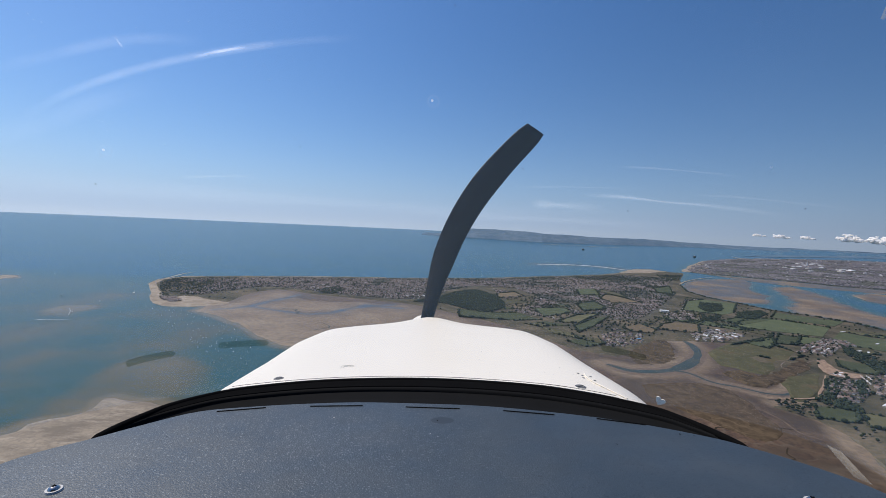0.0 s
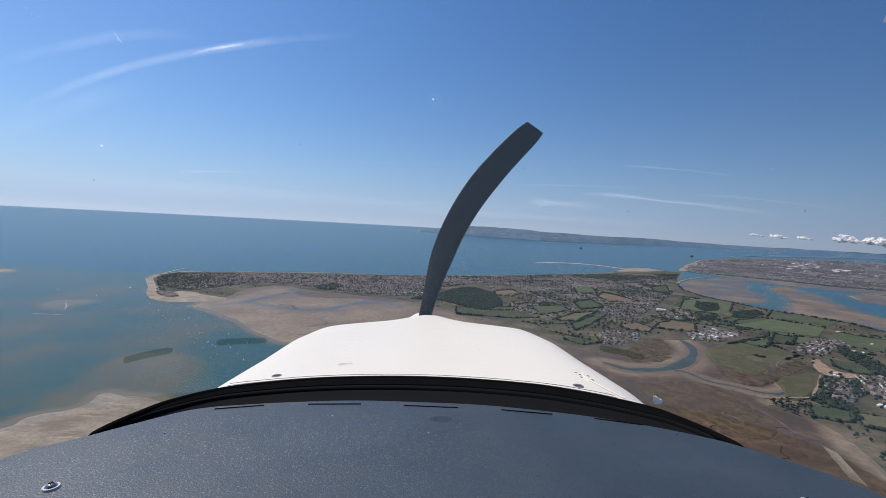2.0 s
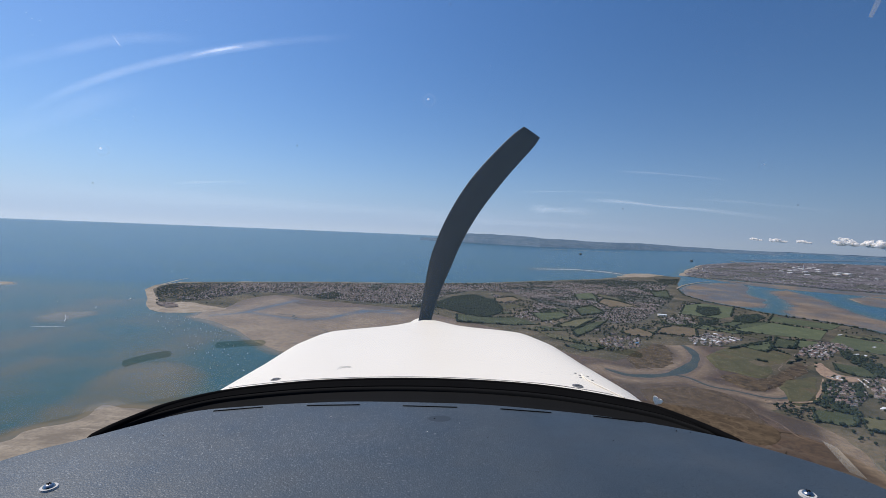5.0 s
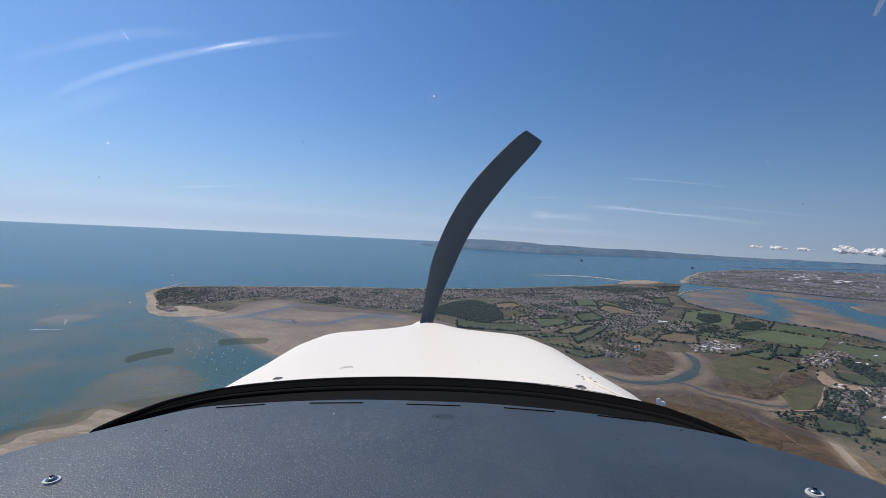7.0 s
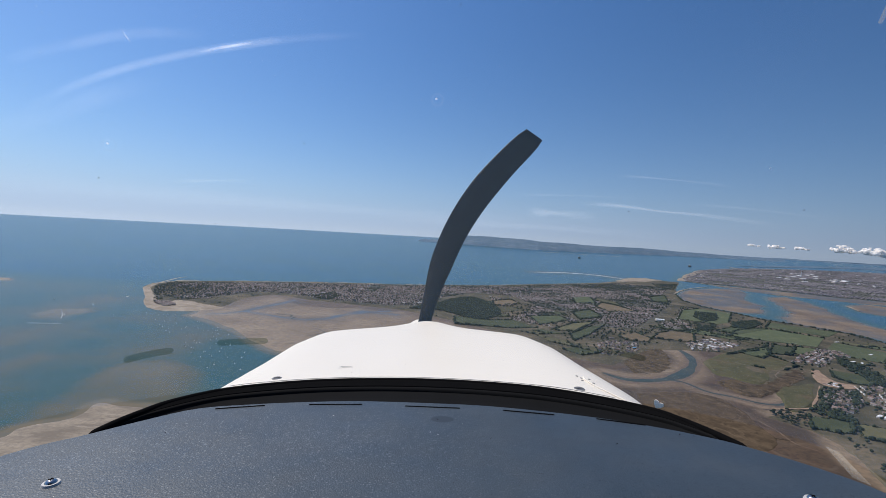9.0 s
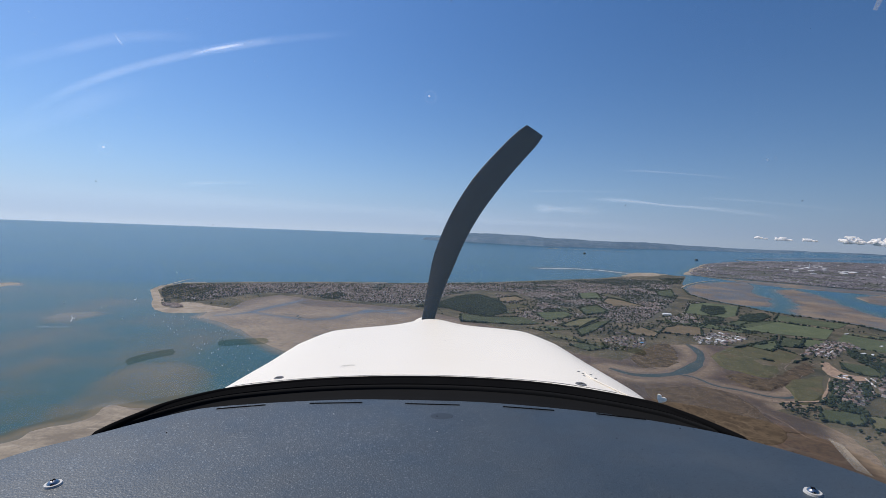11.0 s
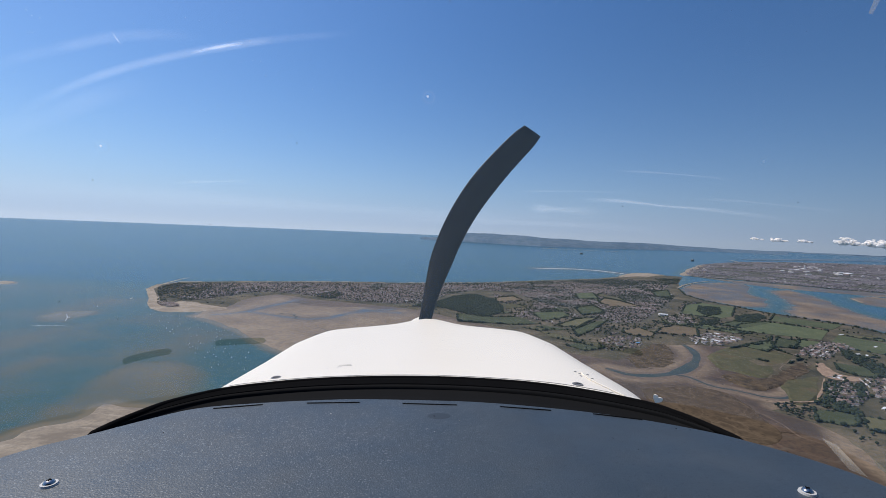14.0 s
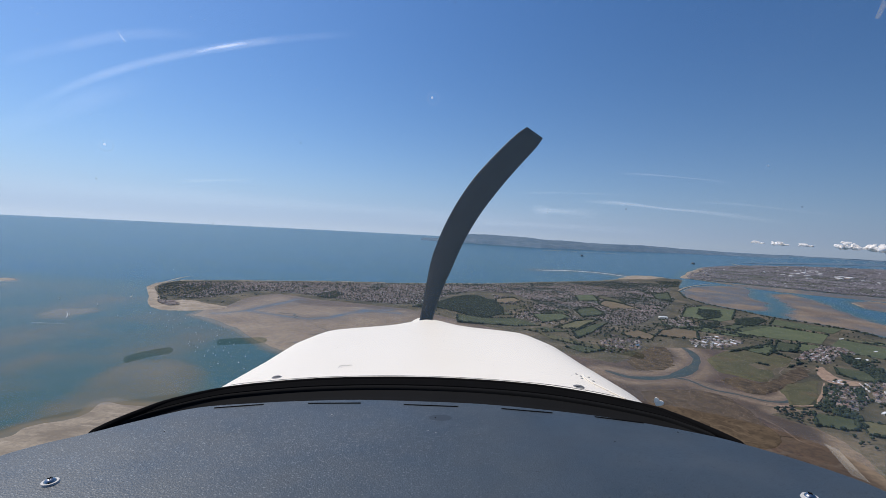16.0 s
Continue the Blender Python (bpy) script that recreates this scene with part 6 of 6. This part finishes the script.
# small white vane at the cowling's side
bm = bmesh.new()
outline = [(0.0013 * 16 * math.sin(q) ** 3, 0.0013 * (13 * math.cos(q) - 5 * math.cos(2 * q) - 2 * math.cos(3 * q))) for q in np.linspace(0, 2 * math.pi, 29)[:-1]]
f = bm.faces.new([bm.verts.new((x, 0, z)) for x, z in outline])
ext = bmesh.ops.extrude_face_region(bm, geom=[f])
for v in ext["geom"]:
    if isinstance(v, bmesh.types.BMVert):
        v.co.y += 0.008
bmesh.ops.recalc_face_normals(bm, faces=bm.faces)
vane = part("vent_flap", bm, PAINT)
vane.matrix_basis = AIR @ Matrix.Translation((0.587, 1.050, -0.418)) @ pose(0, 0, 0.005, 0, 25, -35) @ Matrix.Scale(0.55, 4)
tagged(vane, "small white rounded flap on the cowling's flank", "flap")

# propeller at rest, one blade up
prop = craft("propeller", "two-bladed black aircraft propeller with a white spinner", "propeller")
HUB = Vector((0.005, 2.12, -0.531))
for way in (0, 180):
    rs = []
    for s in np.linspace(0, 1, 26):
        r = 0.04 + s * 1.09
        chord = float(np.interp(s, [0, 0.08, 0.3, 0.7, 0.95, 1], [0.07, 0.085, 0.14, 0.145, 0.125, 0.10]))
        thick = float(np.interp(s, [0, 0.15, 1], [0.06, 0.03, 0.008]))
        twist = radians(float(np.interp(s, [0, 0.3, 1], [48, 34, 15])))
        sweep = -0.10 * math.sin(s * math.pi) - 0.02
        ring_ = []
        for q in np.linspace(0, 2 * math.pi, 15)[:-1]:
            a_, b_ = math.cos(q) * chord / 2, math.sin(q) * thick / 2
            ring_.append((sweep + a_ * math.cos(twist) - b_ * math.sin(twist), a_ * math.sin(twist) + b_ * math.cos(twist), r))
        rs.append(ring_)
    bm = loft(rs, True)
    bmesh.ops.holes_fill(bm, edges=bm.edges)
    blade = part("blade", bm, BLADE, prop, smooth=True)
    blade.matrix_basis = Matrix.Translation(HUB) @ pose(0, 0, 0, 0, 28 + way, 0)
rs = []
for s in np.linspace(0, 1, 16):
    r = 0.098 * math.sqrt(max(0.0, 1 - s ** 2.2)) + 0.0005
    rs.append([(HUB.x + r * math.cos(a), HUB.y - 0.02 + 0.26 * s, HUB.z + r * math.sin(a)) for a in np.linspace(0, 2 * math.pi, 33)[:-1]])
part("spinner", loft(rs, True), PAINT, prop, "rounded white spinner", smooth=True)

# glareshield: its front edge is part of an oval
def outer_edge(a_):
    """Plan of the windscreen's foot: half an oval, then straight back along the sides."""
    over = max(0.0, abs(a_) - 1.5)
    a_ = max(-1.5, min(1.5, a_))
    return 0.61 * math.sin(a_), 0.60 + 0.285 * math.cos(a_) - 0.02 * math.sin(a_) - over


shield = craft("glareshield", "blue-grey leatherette glareshield on top of the instrument panel", "glareshield")
front = [(-0.535, 0.514), (-0.523, 0.568), (-0.497, 0.603), (-0.463, 0.632), (-0.418, 0.677), (-0.359, 0.726), (-0.277, 0.747), (-0.186, 0.760), (-0.100, 0.766), (0.009, 0.761), (0.107, 0.752), (0.201, 0.732), (0.289, 0.707), (0.368, 0.675), (0.436, 0.638), (0.467, 0.614), (0.511, 0.570), (0.546, 0.523), (0.559, 0.489), (0.567, 0.453)]
fr = smooth_line(front, 80)
rings = []
for s, back, dz in ((0, 0, -0.03), (0, 0, -0.008), (0, 0.002, -0.002), (0, 0.006, 0), (0, 0.009, 0.0002), (0.2, 0.009, 0.001), (0.4, 0.009, 0.002),
                    (0.6, 0.009, 0.002), (0.8, 0.009, 0.001), (0.97, 0.009, -0.002), (1.0, 0, -0.02), (1.0, 0, -0.2)):
    rings.append([(x, max(0.14, y - back) + (0.14 - max(0.14, y - back)) * s, -0.30 + dz) for x, y in fr])
top_ = part("cover", loft(rings), LEATHER, shield, smooth=True)
for x0, y0, x1, y1 in ((-0.3290, 0.7310, -0.2560, 0.7470), (-0.1850, 0.7530, -0.0970, 0.7560), (-0.0240, 0.7510, 0.0680, 0.7440), (0.1400, 0.7370, 0.2220, 0.7210), (0.2870, 0.7070, 0.3570, 0.6850)):
    bm = bmesh.new()
    ang = math.atan2(y1 - y0, x1 - x0)
    ln = math.hypot(x1 - x0, y1 - y0)
    bmesh.ops.create_cube(bm, size=1, matrix=Matrix.Translation(((x0 + x1) / 2, (y0 + y1) / 2 - 0.0115, -0.3004)) @ Matrix.Rotation(ang, 4, "Z") @ Matrix.Diagonal((ln, 0.0028, 0.003, 1)))
    part("demist_slot", bm, RUBBER, shield, "narrow black demister slot")
for x, y in ((-0.4090, 0.5030), (0.4500, 0.4740)):
    bm = bmesh.new()
    bmesh.ops.create_cone(bm, segments=28, cap_ends=True, radius1=0.0092, radius2=0.0082, depth=0.003, matrix=Matrix.Translation((x, y, -0.2975)))
    w = part("washer", bm, WASHER, shield, "pale plastic cup washer")
    bm = bmesh.new()
    bmesh.ops.create_uvsphere(bm, u_segments=24, v_segments=12, radius=0.0062, matrix=Matrix.Translation((x, y, -0.297)) @ Matrix.Diagonal((1, 1, 0.75, 1)))
    part("screw", bm, STEEL, w, "bright domed steel screw", smooth=True)
    bm = bmesh.new()
    for turn in (0, 90):
        bmesh.ops.create_cube(bm, size=1, matrix=Matrix.Translation((x, y, -0.2926)) @ pose(0, 0, 0, 0, 0, turn + 20) @ Matrix.Diagonal((0.005, 0.0012, 0.001, 1)))
    part("recess", bm, RUBBER, w)
g = np.random.default_rng(8)
for s in range(30):
    x, y = g.uniform(-0.42, 0.45), g.uniform(0.47, 0.70)
    bm = bmesh.new()
    bmesh.ops.create_icosphere(bm, subdivisions=1, radius=1, matrix=Matrix.Translation((x, y, -0.2990)) @ pose(0, 0, 0, 0, 0, g.uniform(0, 180)) @ Matrix.Diagonal((g.uniform(0.0006, 0.0018), g.uniform(0.0006, 0.0012), 0.0005, 1)))
    part("crumb", bm, RUBBER if s % 3 else WASHER, shield)
bm = bmesh.new()
bmesh.ops.create_cone(bm, segments=24, cap_ends=True, radius1=0.016, radius2=0.015, depth=0.0002, matrix=Matrix.Translation((0.036, 0.688, -0.2993)) @ Matrix.Diagonal((1.15, 0.75, 1, 1)))
k = Mat("damp_spot", 0.5, 0, 0.6)
k.color(k.mix(k.noise(30.0), (0.026, 0.036, 0.045), (0.032, 0.043, 0.054)))
part("stain", bm, k.m, shield, "small dark stain")

# dark ledge and rubber seal between the glareshield and the windscreen
ledge = craft("windscreen_ledge", "black ledge and rubber seal along the foot of the windscreen", "ledge")
band = []
FOOT = [(-0.466, 0.56), (-0.466, 0.60), (-0.463, 0.632), (-0.456, 0.671), (-0.441, 0.714), (-0.42, 0.756), (-0.369, 0.806), (-0.31, 0.836), (-0.212, 0.866),
        (-0.104, 0.88), (0.009, 0.882), (0.122, 0.87), (0.231, 0.845), (0.326, 0.801), (0.405, 0.746), (0.433, 0.707), (0.454, 0.665), (0.47, 0.618), (0.475, 0.58), (0.477, 0.54)]
OUT = [tuple(p) for p in smooth_line(FOOT, 110)]
for s, dz in ((-0.05, -0.03), (0.0, -0.026), (0.5, -0.018), (0.70, -0.013)):
    row = []
    for x, y in OUT:
        yi = min(float(np.interp(x, fr[:, 0], fr[:, 1])) - 0.004, y - 0.001)
        row.append((x, yi + (y - yi) * s, -0.30 + dz - 0.03 * float(step(-y, -0.635 if x < 0 else -0.61, -0.60 if x < 0 else -0.55))))
    band.append(row)
part("ledge_panel", loft(band), PLASTIC, ledge, smooth=False)
lip = []
for s, dz in ((0.69, -0.016), (0.70, -0.010), (0.74, -0.006), (0.78, -0.008), (0.79, -0.006), (0.90, -0.004), (1.0, -0.002), (1.0, -0.05)):
    row = []
    for x, y in OUT:
        yi = min(float(np.interp(x, fr[:, 0], fr[:, 1])) - 0.004, y - 0.001)
        row.append((x, yi + (y - yi) * s, -0.30 + dz - 0.03 * float(step(-y, -0.635 if x < 0 else -0.61, -0.60 if x < 0 else -0.55))))
    lip.append(row)
part("trim_bead", loft(lip[:4]), PLASTIC, ledge, "dark grey plastic bead", smooth=True)
part("rubber_lip", loft(lip[3:]), RUBBER, ledge, "matt black rubber lip", smooth=False)
for more in (0.008, 0.022):
    line_ = []
    for x, y in OUT:
        if -0.36 < x < 0.37:
            f_ = 1.09
            for _ in range(6):
                f_ = cowl_top(f_ * x, f_ * y) / -0.302
            line_.append((f_ * x, f_ * y + more, cowl_top(f_ * x, f_ * y + more) + 0.0003))
    part("seam", cord(line_, 0.0007), FASTENER, aeroplane, "fine brown joint line", smooth=True)
seal = cord([(x * 1.002, y + 0.002, -0.306 - 0.035 * float(step(-y, -0.64 if x < 0 else -0.615, -0.61 if x < 0 else -0.56))) for x, y in OUT], 0.006, 10)
part("rubber_seal", seal, RUBBER, ledge, smooth=True)

# windscreen: a curved clear sheet from the seal up over the eye
def screen_point(a_, s):
    x, y = outer_edge(a_)
    back = 1 - 0.52 * s ** 1.25
    return Vector((x * (1.02 + 0.06 * math.sin(s * 2.2)), (y - 0.60) * back + 0.60 - 0.33 * s ** 1.2 + 0.008, -0.315 + 0.80 * s))


def on_screen(az, el, lift=0.0):
    """Where the ray of that bearing and height meets the windscreen."""
    d = Vector((math.sin(radians(az)) * math.cos(radians(el)), math.cos(radians(az)) * math.cos(radians(el)), math.sin(radians(el))))
    best, at = 9, None
    a0, a1, s0, s1 = -1.55, 1.55, 0.0, 1.0
    for _ in range(7):
        for a_ in np.linspace(a0, a1, 13):
            for s in np.linspace(s0, s1, 13):
                v = screen_point(a_, s).normalized()
                e_ = (v - d).length
                if e_ < best:
                    best, at = e_, (a_, s)
        da, ds = (a1 - a0) / 6, (s1 - s0) / 6
        a0, a1, s0, s1 = at[0] - da, at[0] + da, max(0, at[1] - ds), min(1.0, at[1] + ds)
    return d * (screen_point(*at).length - 0.004 - lift)


LAT = [(a_, s, screen_point(a_, s)) for a_ in np.linspace(-1.55, 1.55, 90) for s in np.linspace(0, 1, 60)]
LAT_D = np.array([p.normalized() for _, _, p in LAT])
LAT_R = np.array([p.length for _, _, p in LAT])


def on_screen_quick(az, el):
    """As on_screen, to within a few millimetres in depth."""
    d = Vector((math.sin(radians(az)) * math.cos(radians(el)), math.cos(radians(az)) * math.cos(radians(el)), math.sin(radians(el))))
    return d * (float(LAT_R[np.argmax(LAT_D @ np.array(d))]) - 0.006)


k = Mat("perspex", 0.02)
mixn = k.node("ShaderNodeMixShader")
tr = k.node("ShaderNodeBsdfTransparent")
gl = k.node("ShaderNodeBsdfGlossy", Roughness=0.03)
tr.inputs[0].default_value = (0.985, 0.99, 0.99, 1)
mixn.inputs[0].default_value = 0.010
k.link(tr.outputs[0], mixn.inputs[1])
k.link(gl.outputs[0], mixn.inputs[2])
# even blue-tinted film in the pane, standing in for haze in the air
df, tl = k.node("ShaderNodeBsdfDiffuse"), k.node("ShaderNodeBsdfTranslucent")
df.inputs[0].default_value = tl.inputs[0].default_value = (0.58, 0.80, 1.0, 1)
both, film = k.node("ShaderNodeAddShader"), k.node("ShaderNodeMixShader", Fac=0.034)
k.link(df.outputs[0], both.inputs[0])
k.link(tl.outputs[0], both.inputs[1])
k.link(mixn.outputs[0], film.inputs[1])
k.link(both.outputs[0], film.inputs[2])
k.link(film.outputs[0], k.t.nodes["Material Output"].inputs["Surface"])
PERSPEX = k.m
screen = craft("windscreen", "clear curved acrylic windscreen with scratches and specks", "windscreen")
pane = part("pane", loft([[tuple(screen_point(a_, s)) for a_ in np.linspace(-2.0, 2.0, 64)] for s in np.linspace(0, 1, 22)]), PERSPEX, screen, smooth=True)
pane.visible_shadow = False
HAZE = clear("scuff_and_glint", (0.95, 0.96, 1.0), 1.0, fade=True, grain=14.0)
# tint for the dark strips that paint cockpit reflections onto the windscreen
DARK_REFLECTION = bpy.data.materials.new("dark_reflection")
DARK_REFLECTION.use_nodes = True
tr = DARK_REFLECTION.node_tree.nodes.new("ShaderNodeBsdfTransparent")
tr.inputs[0].default_value = (0.60, 0.66, 0.60, 1)
DARK_REFLECTION.node_tree.links.new(tr.outputs[0], DARK_REFLECTION.node_tree.nodes["Material Output"].inputs["Surface"])
FILM = clear("pale_film", (0.55, 0.48, 0.39), 0.34, grain=30.0)
SPOT = clear("grey_speck", (0.12, 0.14, 0.20), 0.28)
CORE = clear("chip_core", (1.0, 1.0, 1.0), 0.5)
DUST = clear("dust", (0.95, 0.97, 1.0), 0.15)
RINGM = clear("chip_ring", (0.85, 0.9, 1.0), 0.07)


def streak(name, path, wide, strength, material, label="", round_ends=False):
    """A strip that follows a line on the windscreen; wide in degrees."""
    L = smooth_line(path, 32)
    rows_, soft = [], []
    ends = np.interp(np.linspace(0, 1, 32), [0, 0.3, 0.65, 1], [0.15, 0.8, 1, 0])
    cap = np.sqrt(np.clip(1 - (np.abs(np.linspace(-1, 1, 32)) ** 14), 0, 1)) if round_ends else np.ones(32)
    d = np.gradient(L, axis=0)
    d /= np.linalg.norm(d, axis=1)[:, None]
    for s in np.linspace(-1, 1, 7):
        q = L + np.stack([-d[:, 1], d[:, 0]], -1) * (s * wide / 2 * cap)[:, None]
        rows_.append([on_screen(az, el) for az, el in q])
        soft.append(strength * ends * (1 - s * s) ** 1.5)
    v = [tuple(p) for r in rows_ for p in r]
    f = [(r * 32 + i, r * 32 + i + 1, (r + 1) * 32 + i + 1, (r + 1) * 32 + i) for r in range(6) for i in range(31)]
    ob = sheet(name, v, f, material, {"soft": np.concatenate(soft)}, smooth=True, parent=screen)
    ob.visible_shadow = False
    if label:
        ob["label"] = label
    return ob


# pale film along the first three lines paints in the sun's glint on scuffs
streak("scratch", STREAK_A, 1.3, 0.13, HAZE, "long pale scuff with the sun's glint painted on")
streak("scratch", STREAK_B, 1.0, 0.22, HAZE, "long pale scuff with the sun's glint painted on")
streak("scratch", GLINT, 0.4, 0.5, HAZE, "sun glint painted along a scratch")
streak("scratch", [(-33.6, 18.9), (-33.2, 18.3), (-32.7, 17.7)], 0.22, 0.35, HAZE, "short pale nick in the acrylic")
streak("scratch", [(-45.0, 6.5), (-40.0, 9.3), (-35.0, 12.3), (-29.0, 15.3)], 2.4, 0.06, HAZE, "broad faint pale band on the acrylic")
for p in (REFLECT_A, REFLECT_B, REFLECT_C):
    streak("smear", p, 0.7, 1.0, DARK_REFLECTION, "elongated dark reflection painted on the acrylic", True)
# pale see-through strips painted where the acrylic reflects something bright
for q in (STRIP, STRIP_TOP):
    bm = bmesh.new()
    bm.faces.new([bm.verts.new(on_screen(*p)) for p in q])
    ob = part("film_strip", bm, FILM, screen, "pale translucent strip painting a reflection in the acrylic")
    ob.visible_shadow = False


def disc(name, az, el, r0, r1, material):
    c = on_screen(az, el, 0.001)
    n_ = c.normalized()
    s_ = n_.cross(Vector((0, 0, 1))).normalized()
    u_ = s_.cross(n_)
    bm = bmesh.new()
    N = 22
    o = [bm.verts.new(c + (s_ * math.cos(a) + u_ * math.sin(a)) * r1) for a in np.linspace(0, 2 * math.pi, N + 1)[:-1]]
    if r0 > 0:
        i_ = [bm.verts.new(c + (s_ * math.cos(a) + u_ * math.sin(a)) * r0) for a in np.linspace(0, 2 * math.pi, N + 1)[:-1]]
        for j in range(N):
            bm.faces.new((o[j], o[(j + 1) % N], i_[(j + 1) % N], i_[j]))
    else:
        bm.faces.new(o)
    ob = part(name, bm, material, screen)
    ob.visible_shadow = False


for az, el in CHIPS:
    disc("chip", az, el, 0.0068, 0.0085, RINGM)
    disc("chip", az - 0.15, el + 0.1, 0, 0.0015, CORE)
for az, el in SPECKS:
    disc("speck", az, el, 0, 0.0013, SPOT)

# fine dust and dried droplets, thickest towards the sun
g = np.random.default_rng(31)
v, f = [], []
for s in range(900):
    az, el = (-47 + 94 * g.random() ** 1.7, g.uniform(-9, 24)) if s % 2 else (g.normal(-29, 6), g.normal(8, 5))
    c = on_screen_quick(az, el)
    n_ = c.normalized()
    s_ = n_.cross(Vector((0, 0, 1))).normalized()
    u_ = s_.cross(n_)
    r_ = 0.00022 + 0.00045 * g.random() ** 3
    k0 = len(v)
    v += [tuple(c + (s_ * math.cos(a) * g.uniform(0.7, 1.2) + u_ * math.sin(a)) * r_) for a in np.linspace(0, 2 * math.pi, 7)[:-1]]
    f.append(tuple(range(k0, k0 + 6)))
ob = sheet("dust", v, f, DUST, parent=screen)
ob.visible_shadow = False
ob["label"] = "fine pale dust and dried droplets"

# cabin behind and above the eye
cabin = craft("cabin_shell", "grey-lined cabin roof and rear wall behind the windscreen", "cabin")
bm = loft([[(x, y, z) for x, z in ((-0.62, -0.1), (-0.6, 0.3), (-0.45, 0.5), (0, 0.55), (0.45, 0.5), (0.6, 0.3), (0.62, -0.1))] for y in (-1.4, -0.9, -0.4, -0.05)])
part("roof_lining", bm, LINING, cabin)
bm = bmesh.new()
bmesh.ops.create_cube(bm, size=1, matrix=pose(0, -1.42, -0.1) @ Matrix.Diagonal((1.3, 0.04, 1.4, 1)))
part("rear_wall", bm, LINING, cabin)
for s in (-1, 1):
    bm = bmesh.new()
    bmesh.ops.create_cube(bm, size=1, matrix=pose(s * 0.65, -0.75, -0.55) @ Matrix.Diagonal((0.04, 1.4, 0.8, 1)))
    part("side_wall", bm, LINING, cabin)
